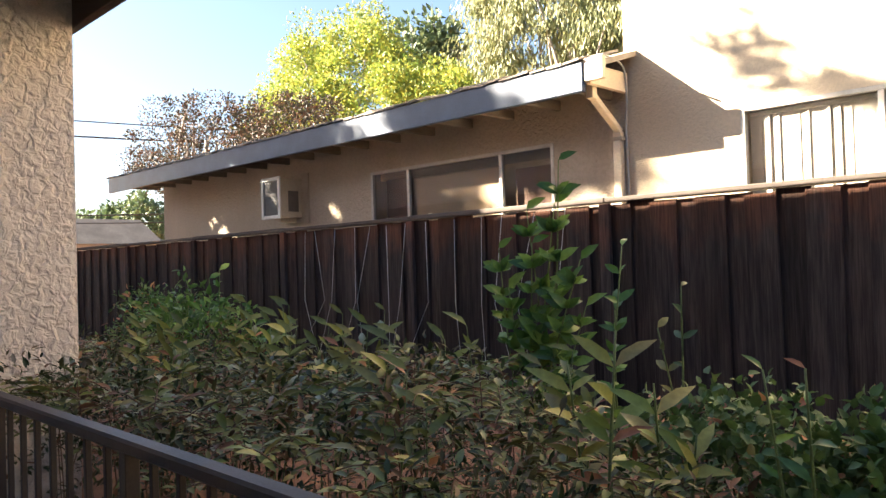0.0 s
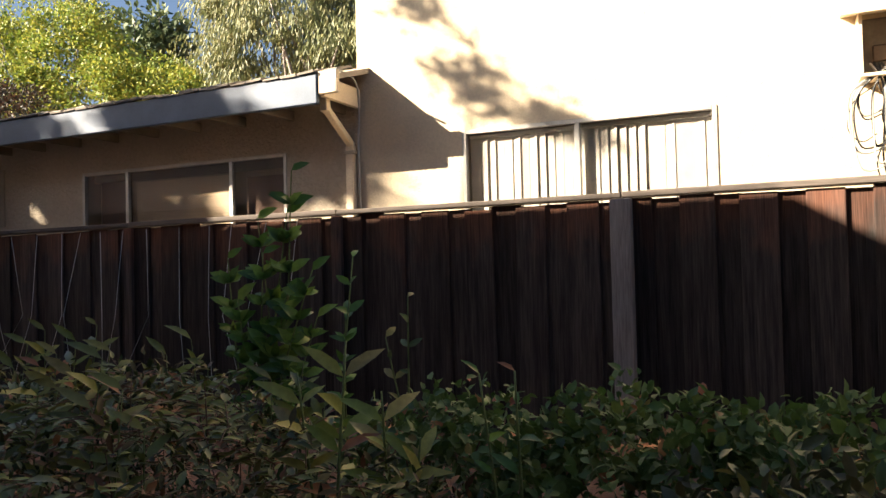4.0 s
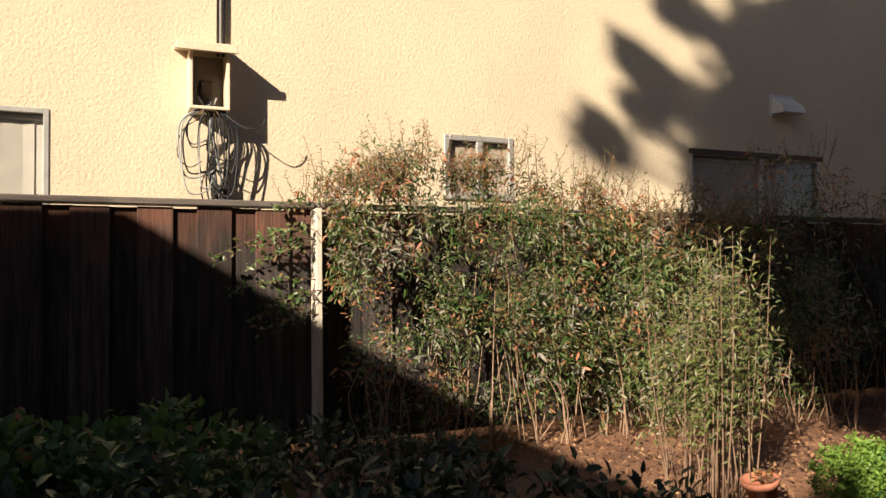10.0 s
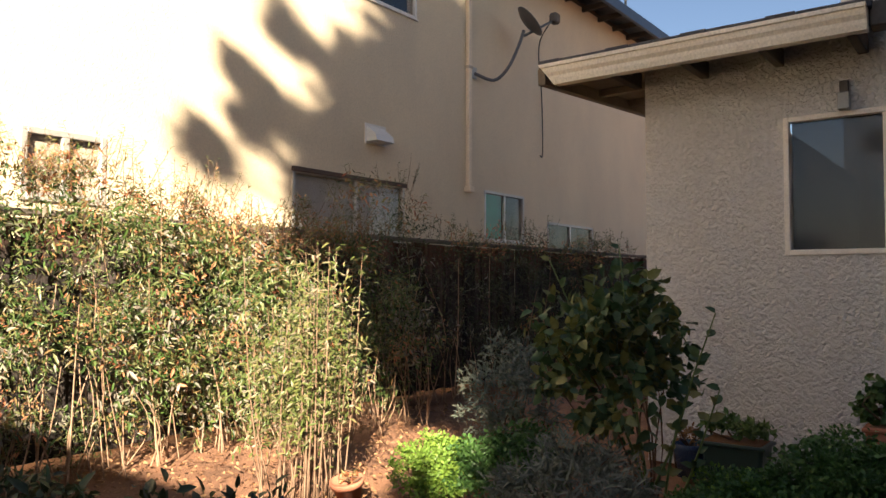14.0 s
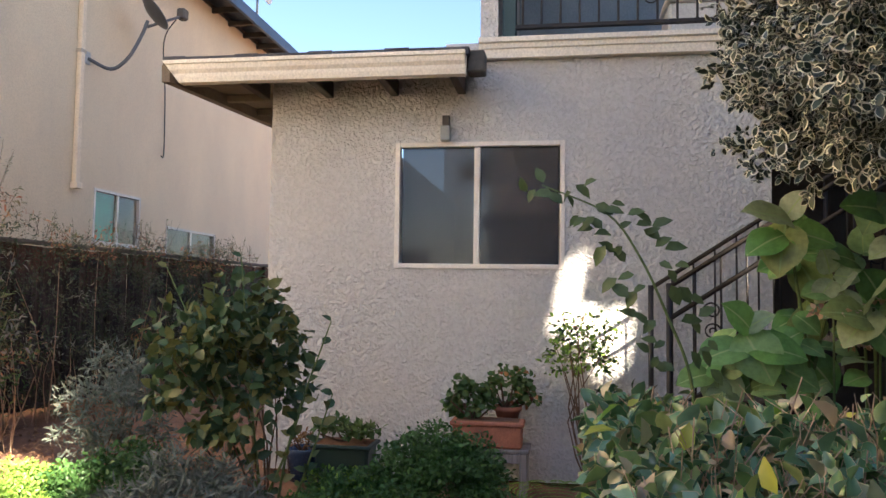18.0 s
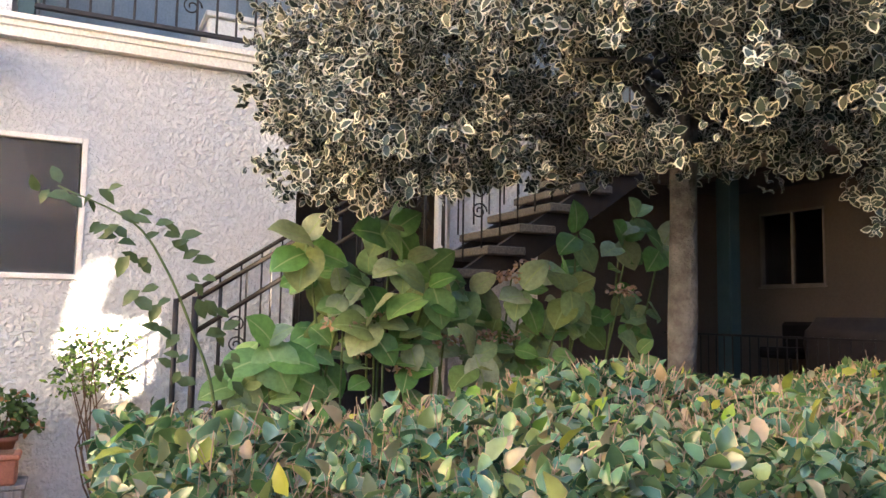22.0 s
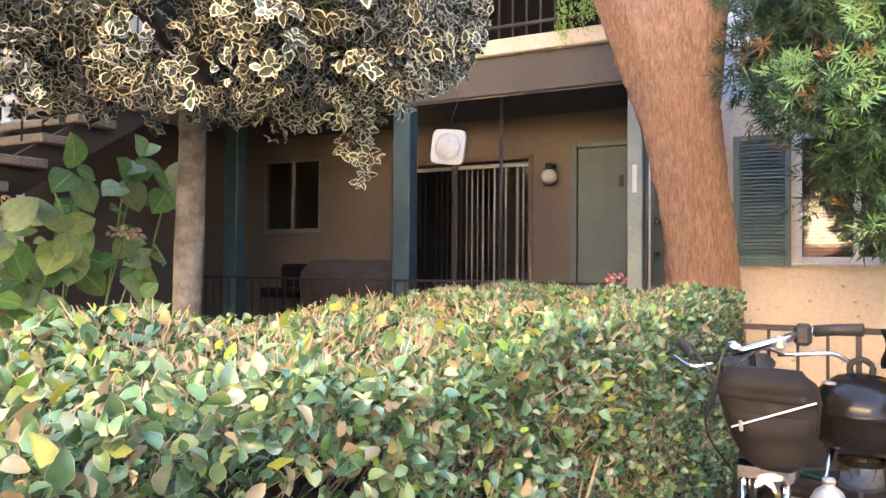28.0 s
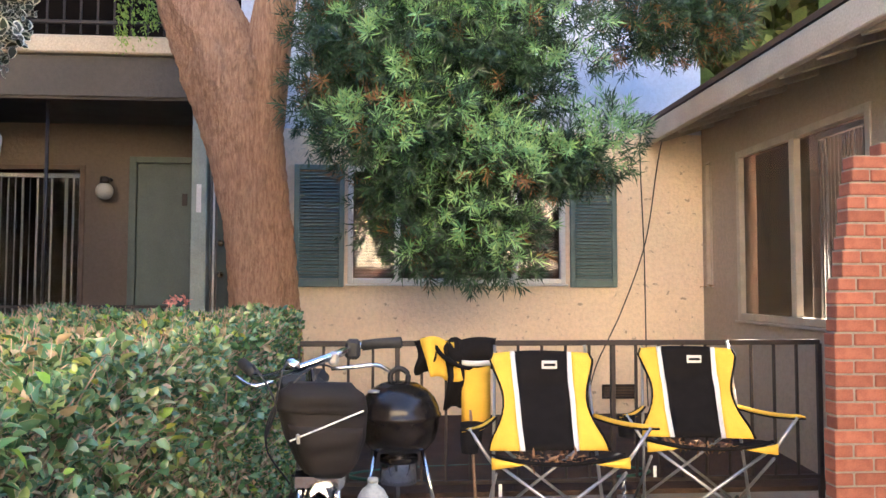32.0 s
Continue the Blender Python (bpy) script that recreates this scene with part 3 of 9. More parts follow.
def vertical_blind(ax, face, sg, u0, u1, z0, z1, n, material, label, depth=0.16, gaps=(), turn=(18, 34)):
    """Hanging slats behind a window, each turned a little."""
    lo, hi = span(ax, face, sg, u0, u1, -depth - 0.1, -depth, z0, z1)
    t = thing("vertical_blind", [(a + b) / 2 for a, b in zip(lo, hi)], label, "blind")
    box("head_rail", *span(ax, face, sg, u0, u1, -depth - 0.06, -depth - 0.02, z1 - 0.04, z1), M["white"], t)
    step = (u1 - u0) / n
    for i in range(n):
        if i in gaps:
            continue
        c = u0 + (i + 0.5) * step
        q = span(ax, face, sg, c, c, -depth - 0.04, -depth - 0.04, z0, z1)[0]
        bm = bm_box((-step * 0.62, -0.0015, 0), (step * 0.62, 0.0015, z1 - z0 - 0.045))
        a = (0 if ax == "x" else 90) - RNG.uniform(*turn)
        bm.transform(Matrix.Translation((q[0], q[1], z0)) @ Matrix.Rotation(radians(a), 4, "Z"))
        part("slat", bm, material, t)
    return t


def slab(name, pts_lo, thick, material, label="", category="roof"):
    """A sloping roof plate from its four lower corners."""
    V = [Vector(p) for p in pts_lo]
    n = (V[1] - V[0]).cross(V[3] - V[0]).normalized()
    if n.z < 0:
        n = -n
    V += [v + n * thick for v in V]
    F = [(0, 1, 2, 3), (4, 7, 6, 5), (0, 4, 5, 1), (1, 5, 6, 2), (2, 6, 7, 3), (3, 7, 4, 0)]
    ob = place(name, mesh_of(name, V, F, material))
    return tagged(ob, label, category, kind="structure")


# ground
gm = bmesh.new()
bmesh.ops.create_grid(gm, x_segments=120, y_segments=120, size=1)
for v in gm.verts:
    r = Vector((v.co.x, v.co.y))
    s = 9 + 900 * max(0, max(abs(r.x), abs(r.y)) - 0.7) ** 1.6
    v.co.x, v.co.y = r.x * s, r.y * s
    v.co.z = -0.03 + 0.03 * noise.noise(Vector((v.co.x * 1.3, v.co.y * 1.3, 0)))
tagged(part("ground", gm, M["soil"], None), "dry brown garden soil with stones", "ground", kind="structure")
tagged(box("patio", (-2.84, -6.6, -0.1), (0.5, -2.2, 0.03), M["concrete"], None, 0.01), "dusty brown concrete patio under the chairs", "pavement", kind="structure")
slab("planting_bed", [(-2.84, -4.62, -0.03), (0.6, -4.62, -0.03), (0.6, -6.6, 0.10), (-2.84, -6.6, 0.10)], 0.09, M["dark_soil"], "dark brown soil sloping up to the cream wall", "ground")
tagged(box("path", (-4.1, -2.2, -0.1), (0.55, 0.66, 0.025), M["concrete"], None, 0.01), "concrete garden path beside the railing", "pavement", kind="structure")

# neighbouring yellow two-storey house
YO = [(-3.16, -0.56, 1.5, 2.77), (3.26, 4.11, 2.1, 2.79), (6.65, 8.92, 1.45, 2.79), (11.13, 12.5, 2.05, 2.95), (13.41, 15.49, 1.8, 2.53), (7.2, 9.21, 5.48, 6.6)]
wall("wall_yellow_house", "x", 7.5, -1, -4.46, 22, 0, 7.4, M["yellow"], YO, label="sunlit cream-yellow stucco wall of the two-storey house")
wall("wall_yellow_house_side", "y", -4.46, -1, 7.7, 14, 0, 7.4, M["yellow"], label="side wall of the yellow house")
wall("wall_yellow_house_back", "x", 14, 1, -4.46, 22, 0, 7.4, M["yellow"], label="back wall of the yellow house")
wall("wall_yellow_house_end", "y", 22, 1, 7.5, 14, 0, 7.4, M["yellow"], label="far side wall of the yellow house")
tagged(box("ceiling_yellow_house", (-4.46, 7.5, 7.4), (22, 14, 7.5), M["soffit"]), "flat ceiling under the roof", "ceiling", kind="structure")
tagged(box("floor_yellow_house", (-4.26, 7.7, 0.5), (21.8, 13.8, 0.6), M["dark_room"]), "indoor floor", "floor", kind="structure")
slab("roof_yellow_house", [(-4.9, 6.9, 7.42), (22.5, 6.9, 7.42), (22.5, 11, 8.9), (-4.9, 11, 8.9)], 0.1, M["dark_shingle"], "dark shingle roof of the yellow house")
slab("roof_yellow_house_back", [(-4.9, 14.6, 7.42), (22.5, 14.6, 7.42), (22.5, 11, 8.9), (-4.9, 11, 8.9)], 0.1, M["dark_shingle"], "dark shingle roof of the yellow house")
tagged(box("fascia_yellow_house", (-4.9, 6.82, 7.32), (22.5, 6.9, 7.56), M["blue_fascia"]), "blue-grey fascia board and gutter", "fascia", kind="structure")
for i in range(34):
    tagged(box("rafter_tail", (-4.2 + i * 0.8, 6.9, 7.3), (-4.14 + i * 0.8, 7.5, 7.42), M["soffit"]), "brown rafter tail under the eave", "rafter", "rafter tails of the yellow house", "structure")
window("window_1", "x", 7.5, -1, *YO[0], (-1.9,), label="wide sliding window with aluminium frame and pale vertical blinds")
vertical_blind("x", 7.5, -1, -3.1, -0.6, 1.5, 2.72, 27, M["blind"], "pale vertical blinds hanging half open", depth=0.06, turn=(-6, 22))
window("window_2", "x", 7.5, -1, *YO[1], (3.69,), w=0.06, label="small sliding window with an aluminium frame")
window("window_3", "x", 7.5, -1, *YO[2], (7.85,), label="shaded window with pale vertical blinds and a dark header")
tagged(box("window_header", (6.63, 7.45, 2.76), (8.94, 7.50, 2.82), M["brown_trim"], None, 0.004), "dark header board above the shaded window", "trim", kind="structure")
tagged(box("roller_shade", (3.3, 7.57, 2.12), (4.07, 7.58, 2.72), surface("tan_shade", (0.62, 0.52, 0.43), (0.54, 0.45, 0.37), 0.8, 7, 90, 0.15)), "tan roller shade drawn behind the small window", "blind")
vertical_blind("x", 7.5, -1, 6.72, 8.85, 1.5, 2.72, 24, M["white"], "pale vertical blinds in the shaded window", depth=0.03, turn=(4, 12))
window("window_4", "x", 7.5, -1, *YO[3], (11.81,), label="small aluminium window with a green curtain")
tagged(box("green_curtain", (11.19, 7.55, 2.1), (11.78, 7.565, 2.9), surface("green_cloth", (0.02, 0.48, 0.26), None, 0.8, 5, 80, 0.2)), "bright green cloth curtain behind the window", "curtain")
window("window_5", "x", 7.5, -1, *YO[4], (14.4,), label="low aluminium window half hidden behind the vines")
window("window_6", "x", 7.5, -1, *YO[5], (8.2,), M["white"], label="white-framed upstairs window")

# low wing with the blue fascia
LO = [(-8.93, -5.47, 1.55, 2.73)]
wall("wall_low_house", "x", 7.5, -1, -16, -4.46, 0, 3.62, M["tan"], LO, label="tan stucco wall of the low house")
wall("wall_low_house_end", "y", -16, -1, 7.7, 14, 0, 3.62, M["tan"], label="end wall of the low house")
wall("wall_low_house_back", "x", 14, 1, -16, -4.46, 0, 3.6, M["tan"], label="back wall of the low house")
slab("roof_low_house", [(-16.9, 6.72, 3.30), (-4.3, 6.72, 3.30), (-4.3, 10.9, 4.6), (-16.9, 10.9, 4.6)], 0.06, M["shingle"], "weathered grey shingle roof of the low house")
slab("roof_low_house_back", [(-16.9, 15, 3.3), (-4.3, 15, 3.3), (-4.3, 10.9, 4.6), (-16.9, 10.9, 4.6)], 0.06, M["shingle"], "weathered grey shingle roof of the low house")
tagged(box("fascia_low_house", (-16.9, 6.66, 3.06), (-4.46, 6.72, 3.37), M["blue_fascia"], None, 0.008), "blue-grey painted fascia board along the eave", "fascia", kind="structure")
tagged(box("rake_end", (-4.46, 6.72, 3.14), (-4.40, 7.46, 3.36), M["beam"], None, 0.006), "cream rake board at the roof end", "fascia", kind="structure")
tagged(box("rake_block", (-4.46, 6.68, 3.16), (-4.22, 6.74, 3.40), M["beam"], None, 0.006), "cream wood block at the end of the eave", "fascia", kind="structure")
for i in range(17):
    x = -16.2 + i * 0.72
    tagged(box("rafter_tail", (x, 6.72, 3.10), (x + 0.06, 7.5, 3.22), M["weathered_tail"], None, 0.006), "weathered rafter tail under the eave", "rafter", "rafter tails of the low house", "structure")
window("window_7", "x", 7.5, -1, *LO[0], (-8.09, -6.32), label="three-part sliding window with curtains behind it")
tagged(box("curtain", (-8.75, 7.66, 1.6), (-8.2, 7.69, 2.6), M["curtain"]), "dark brown curtain drawn aside", "curtain")
tagged(box("curtain", (-6.2, 7.66, 1.6), (-5.6, 7.69, 2.5), M["curtain"]), "dark brown curtain drawn aside", "curtain")
hb = thing("horizontal_blind", (-7.2, 7.68, 2.1), "tan horizontal slatted blind lowered in the window", "blind")
for i in range(26):
    box("slat", (-7.98, 7.565, 1.58 + i * 0.037), (-6.40, 7.575, 1.612 + i * 0.037), M["brown_blind"], hb, 0)
ds = thing("downspout", (-4.6, 7.45, 0), "tan downspout with an elbow from the eave", "downspout")
box("elbow", (-4.56, 6.86, 3.02), (-4.47, 6.95, 3.18), M["beam"], ds, 0.008)
el = bm_box((-0.04, -0.33, -0.035), (0.04, 0.33, 0.035), 0.008)
el.transform(Matrix.Translation((-4.52, 7.17, 2.90)) @ Matrix.Rotation(radians(-33), 4, "X"))
part("slanted_run", el, M["beam"], ds)
box("pipe", (-4.58, 7.40, 0.0), (-4.48, 7.48, 2.72), M["beam"], ds, 0.008)
box("strap", (-4.60, 7.395, 2.62), (-4.46, 7.49, 2.66), M["tan_trim"], ds, 0.003)
ac = thing("air_conditioner", (-11, 7.25, 2.13), "beige window air conditioner with a white-framed dark grille", "air conditioner")
box("body", (-11.22, 7.03, 2.15), (-10.74, 7.5, 2.81), M["tan_trim"], ac, 0.01)
box("front_grille", (-11.2, 7.02, 2.18), (-10.76, 7.032, 2.78), M["slate_grille"], ac, 0.002)
for a, b, c, d in ((-11.26, -11.2, 2.13, 2.83), (-10.76, -10.7, 2.13, 2.83), (-11.2, -10.76, 2.77, 2.83), (-11.2, -10.76, 2.13, 2.19)):
    box("grille_frame", (a, 7.0, c), (b, 7.03, d), M["white"], ac, 0.004)
box("side_vent", (-10.742, 7.2, 2.25), (-10.73, 7.4, 2.6), M["dark_room"], ac, 0.002)
box("mounting_plate", (-11.3, 7.47, 2.05), (-10.55, 7.5, 2.9), M["tan_trim"], ac, 0.004)
box("support", (-11.05, 7.15, 2.08), (-10.9, 7.48, 2.15), M["tan_trim"], ac, 0.004)

# fence with its posts and cap
fn = thing("fence", (-4, 5.6, 0), "dark redwood board fence with grey posts and a weathered cap rail", "fence")
BOARD = []
for k in range(3):
    w = (0.235, 0.245, 0.24)[k]
    b = bm_box((-w / 2, -0.011, 0), (w / 2, 0.011, 1.74), 0.004)
    me = bpy.data.meshes.new("board")
    b.to_mesh(me)
    b.free()
    me.materials.append(M["fence"])
    BOARD.append(me)
for i in range(166):
    x = -15.6 + i * 0.203
    ob = new("board", BOARD[i % 3])
    ob.parent = fn
    ob.matrix_local = Matrix.Translation((x + 4 + RNG.normal(0, 0.006), 0.008 if i % 2 else -0.018, 0.02 + RNG.normal(0, 0.008))) @ Matrix.Rotation(radians(RNG.normal(0, 0.25)), 4, "Y")
FAR_RNG = np.random.default_rng(12)
for i in range(1, 42):
    ob = new("board", BOARD[i % 3])
    ob.parent = fn
    ob.matrix_local = Matrix.Translation((-15.6 - i * 0.203 + 4, 0.008 if i % 2 else -0.018, 0.02 + FAR_RNG.normal(0, 0.008)))
for k in range(-10, 7):
    x = 1.35 + 2.44 * k
    w = {-1: 0.075, 0: 0.024}.get(k, 0.05)
    box("post", (x - w, 5.47 if k == -1 else 5.40 if k == 0 else 5.52, 0), (x + w, 5.566, 1.765), M["post"] if k == -1 else M["pale_post"] if k == 0 else M["fence"], fn, 0.006)
for k in range(-10, 7):
    x = 1.35 + 2.44 * k
    box("cap_rail", (x + 0.003, 5.53, 1.775), (x + 2.437, 5.69, 1.815 + 0.006 * (k % 2)), M["fence_top"], fn, 0.006)
box("back_rail", (-15.6, 5.64, 0.3), (18, 5.68, 0.39), M["fence"], fn, 0.004)
box("back_rail", (-15.6, 5.64, 1.5), (18, 5.68, 1.59), M["fence"], fn, 0.004)

# east building with the sliding window
BO = [(-0.02, 1.215, 1.485, 2.41)]
wall("wall_east", "y", 5.4, -1, -1.41, 2.18, 0, 3.0, M["lace_white"], BO, label="pale lace-textured stucco wall of the east building")
wall("wall_east_north", "x", 2.18, 1, 5.6, 14, 0, 3.0, M["lace_white"], label="north side wall of the east building")
# stairwell walls take the darkened porch colour for the shade in there
wall("wall_east_stairwell", "x", -1.41, -1, 5.6, 7.2, 0, 3.0, M["porch"], label="side wall of the stairwell, darkened for shade")
wall("wall_stairwell_back", "y", 7.2, -1, -7.6, -1.41, 0, 3.0, M["porch"], label="back wall of the stairwell, darkened for shade")
wall("wall_east_back", "y", 14, 1, -9.8, 2.18, 0, 6, M["lace_white"], label="back wall of the east building")
window("window_8", "y", 5.4, -1, *BO[0], (0.61,), M["cream_frame"], 0.036, "two-part sliding window with a cream frame and dark panes", pane="screen", sill=False)
wl = thing("wall_lamp", (5.36, 0.84, 2.41), "small grey wall lamp above the window", "lamp")
box("lamp_body", (5.33, 0.805, 2.41), (5.395, 0.875, 2.52), M["grey_plastic"], wl, 0.006)
box("lamp_bracket", (5.36, 0.815, 2.52), (5.4, 0.865, 2.60), M["dark_room"], wl, 0.004)
# moulded runs along y: the profile in (out, up) pairs, its ends cut on the slant
def moulding(name, x, z, prof, y0, y1, slant, material, label, category):
    n = len(prof)
    V = [(x - o, y0, z + u) for o, u in prof] + [(x - o, y1 + slant * u, z + u) for o, u in prof]
    F = [(i, (i + 1) % n, n + (i + 1) % n, n + i) for i in range(n)] + [tuple(range(n))[::-1], tuple(range(n, 2 * n))]
    bm = bmesh.new()
    vs = [bm.verts.new(v) for v in V]
    for f in F:
        bm.faces.new([vs[i] for i in f])
    bmesh.ops.recalc_face_normals(bm, faces=bm.faces)
    return tagged(part(name, bm, material, None), label, category, kind="structure")


GUTTER = ((0, 0), (0.075, 0), (0.085, 0.035), (0.088, 0.06), (0.105, 0.085), (0.112, 0.12), (0.125, 0.125), (0.125, 0.15), (0, 0.15))
moulding("gutter_east", 4.97, 2.765, GUTTER, 0.64, 2.68, 0.7, M["gutter"], "cream metal gutter along the eave", "gutter")
tagged(box("gutter_end_box", (4.97, 0.52, 2.80), (5.12, 0.64, 2.95), M["dark_room"], None, 0.01), "dark gutter end and scupper", "gutter", kind="structure")
moulding("trim_beam", 5.42, 3.005, ((0, 0), (0.08, 0), (0.085, 0.06), (0.10, 0.066), (0.10, 0.10), (0.125, 0.106), (0.125, 0.14), (0, 0.14)), -3.2, 0.60, 0.0, M["gutter"], "cream trim board at the second-floor line", "trim")
slab("roof_east", [(4.9, 2.8, 2.90), (4.9, 0.62, 2.90), (9, 0.62, 3.15), (9, 2.8, 3.15)], 0.05, M["dark_shingle"], "low dark shingle roof of the east building")
slab("soffit_east", [(4.96, 2.18, 2.865), (4.96, 2.74, 2.865), (9, 2.74, 3.115), (9, 2.18, 3.115)], 0.02, M["soffit_tan"], "brown board soffit under the eave", "soffit")
for i in range(6):
    x = 5.15 + i * 0.62
    tagged(box("rafter_tail", (x, 2.19, 2.80 + 0.06 * (x - 4.9)), (x + 0.05, 2.73, 2.86 + 0.06 * (x - 4.9)), M["soffit_tan"], None, 0.006), "dark rafter tail under the east eave", "rafter", "rafter tails of the east building", "structure")
for i in range(4):
    y = 0.7 + i * 0.5
    tagged(box("rafter_tail", (4.96, y, 2.76), (5.4, y + 0.06, 2.88), M["soffit"], None, 0.006), "dark rafter tail under the east eave", "rafter", "rafter tails of the east building", "structure")
slab("rake_board", [(4.88, 2.74, 2.77), (4.88, 2.80, 2.77), (9.5, 2.80, 3.05), (9.5, 2.74, 3.05)], 0.12, M["soffit_tan"], "brown rake board along the north eave", "fascia")
ssh = thing("roof_shingles", (5, 1.5, 2.95), "curled dark shingle edges along the eave", "shingle", kind="structure")
for i in range(12):
    y = 0.66 + i * 0.178
    bm = bm_box((4.86, y, 2.922), (5.1, y + 0.172, 2.934 + 0.006 * (i % 3)), 0.004)
    part("shingle", bm, M["dark_shingle"], ssh)
# upper floor with its balcony
wall("wall_upper_corner", "y", 5.42, -1, 0.47, 0.6, 3.15, 6.0, M["lace_white"], thick=1.3, label="pale stucco corner of the upper floor")
wall("wall_upper_north", "x", 0.6, 1, 6.72, 14, 3.0, 6.0, M["lace_white"], label="upper north wall of the east building")
wall("wall_upper_back", "y", 6.9, -1, -7.6, 0.47, 3.15, 6.0, surface("grey_blue_siding", (0.27, 0.32, 0.36), (0.2, 0.25, 0.29), 0.6, 3, 60, 0.1), label="blue-grey wall behind the balcony")
tagged(box("balcony_floor", (5.44, -7.6, 2.95), (7.0, 0.47, 3.1), M["concrete"]), "concrete balcony deck", "floor", kind="structure")
tagged(box("balcony_post", (5.44, 0.34, 3.15), (5.56, 0.44, 6.0), M["teal"], None, 0.006), "teal painted balcony post", "post", kind="structure")
br = thing("balcony_railing", (5.4, -1.3, 3.14), "black iron balcony railing with scrolls", "railing")
for z in (3.22, 4.1):
    box("rail", (5.36, -3.3, z), (5.40, 0.34, z + 0.03), M["iron"], br, 0.003)
for i in range(27):
    y = 0.28 - i * 0.135
    box("baluster", (5.372, y, 3.25), (5.388, y + 0.016, 4.1), M["iron"], br, 0.002)


def scroll(x, y, z, r, ax="y", sg=1, turns=1.6):
    pts = []
    for k in range(22):
        a = k / 21 * turns * 2 * math.pi
        q = r * (1 - 0.78 * k / 21)
        u, w = sg * q * math.cos(a), q * math.sin(a)
        pts.append((x, y + u, z + w) if ax == "y" else (x + u, y, z + w))
    return pts


for k, y in enumerate((-0.62, -0.62, -1.75, -1.75)):
    tube("scroll", scroll(5.38, y, 3.42 + 0.16 * (k % 2), 0.07, "y", 1 if k % 2 else -1), 0.006, M["iron"], br, 5)
tagged(box("roof_upper", (5.0, -9.8, 6.0), (14, 1.0, 6.15), M["dark_shingle"]), "flat roof of the east building", "roof", kind="structure")
bx = thing("storage_box", (5.75, -0.95, 3.1), "white plastic storage box on the balcony", "box")
box("tub", (5.5, -1.35, 3.1), (5.9, -0.75, 3.42), M["white"], bx, 0.02)
box("lid", (5.48, -1.37, 3.42), (5.92, -0.73, 3.46), M["white"], bx, 0.008)

# outdoor stair
st = thing("stair", (4.9, -2.5, 0), "outdoor stair with pebbled treads and black iron railings", "stair")
for k in range(15):
    y, z = -0.72 - 0.25 * k, 0.62 + 0.165 * k
    box("tread", (4.42, y - 0.30, z - 0.06), (5.34, y, z), M["step"], st, 0.008)
for x in (4.5, 5.2):
    bm = bmesh.new()
    vs = [bm.verts.new((x + dx, y, z)) for dx in (0, 0.05) for y, z in ((-0.72, 0.3), (-0.72, 0.56), (-4.5, 3.02), (-4.5, 2.75))]
    for f in ((0, 1, 2, 3), (7, 6, 5, 4), (0, 4, 5, 1), (1, 5, 6, 2), (2, 6, 7, 3), (3, 7, 4, 0)):
        bm.faces.new([vs[i] for i in f])
    part("stringer", bm, M["iron"], st)
box("base", (4.42, -1.05, 0), (5.34, -0.72, 0.55), M["concrete"], st, 0.01)
for x in (4.42, 5.32):
    for dz in ((0.86, 0.68) if x < 5 else (0.86,)):
        tube("handrail" if dz > 0.8 else "lower_rail", [(x, -0.6, 0.50 + dz), (x, -4.4, 0.50 + dz + 0.66 * 3.8)], 0.016, M["iron"], st, 6)
    tube("newel", [(x, -0.6, 0), (x, -0.6, 1.38)], 0.018, M["iron"], st, 6)
    for k in range(26):
        y = -0.74 - 0.14 * k
        z = 0.5 + 0.66 * (-0.6 - y)
        tube("baluster", [(x, y, z + 0.05), (x, y, z + 0.86)], 0.007, M["iron"], st, 5)
    for k in range(5):
        y = -1.0 - 0.7 * k
        z = 0.5 + 0.66 * (-0.6 - y) + 0.38
        tube("scroll", scroll(x, y, z + 0.07, 0.06, "y", 1), 0.006, M["iron"], st, 5)
        tube("scroll", scroll(x, y, z - 0.07, 0.06, "y", -1), 0.006, M["iron"], st, 5)
# added behind the leaves to keep sky light off the porch end
tagged(box("stair_landing", (4.42, -6.75, 2.96), (7.19, -4.5, 3.1), M["concrete"], None, 0.01), "unseen landing at the stair head, added to dim the porch", "floor", kind="structure")
wall("wall_stair_pier", "y", 5.55, -1, -3.6, -2.74, 0, 3.0, M["lace_white"], label="lace-textured stucco pier behind the stair")
tagged(box("stair_post", (5.44, -2.66, 0), (5.52, -2.58, 3.0), M["white"], None, 0.006), "white painted post beside the stair", "post", kind="structure")

# apartment building with the porch, its floor half a metre up
PF = 0.54
tagged(box("porch_floor", (1.283, -8.0, 0), (7.2, -6.5, PF), M["concrete"], None, 0.01), "raised concrete porch floor", "floor", kind="structure")
PO = [(5.78, 6.68, 1.71, 2.61), (2.95, 4.77, PF + 0.03, 2.49), (1.52, 2.53, PF, 2.58)]
# wall and ceiling colours carry the shade under the porch
wall("wall_porch", "x", -7.6, 1, 1.3, 7.2, PF - 0.5, 3.0, M["porch"], PO, label="stucco wall under the porch, darkened for its shade")
tagged(box("ceiling_porch", (1.3, -7.6, 2.9), (7.2, -6.6, 2.95), M["soffit"]), "dark porch ceiling", "ceiling", kind="structure")
tagged(box("porch_beam", (1.283, -6.75, 2.92), (7.5, -6.58, 3.28), M["beam_stucco_shaded"], None, 0.01), "tan stucco beam over the porch, darkened for tree shade", "beam", kind="structure")
tagged(box("porch_trim", (1.283, -6.62, 3.285), (7.5, -6.53, 3.44), M["porch_cream"], None, 0.014), "cream gutter trim above the porch beam, dulled for tree shade", "trim", kind="structure")
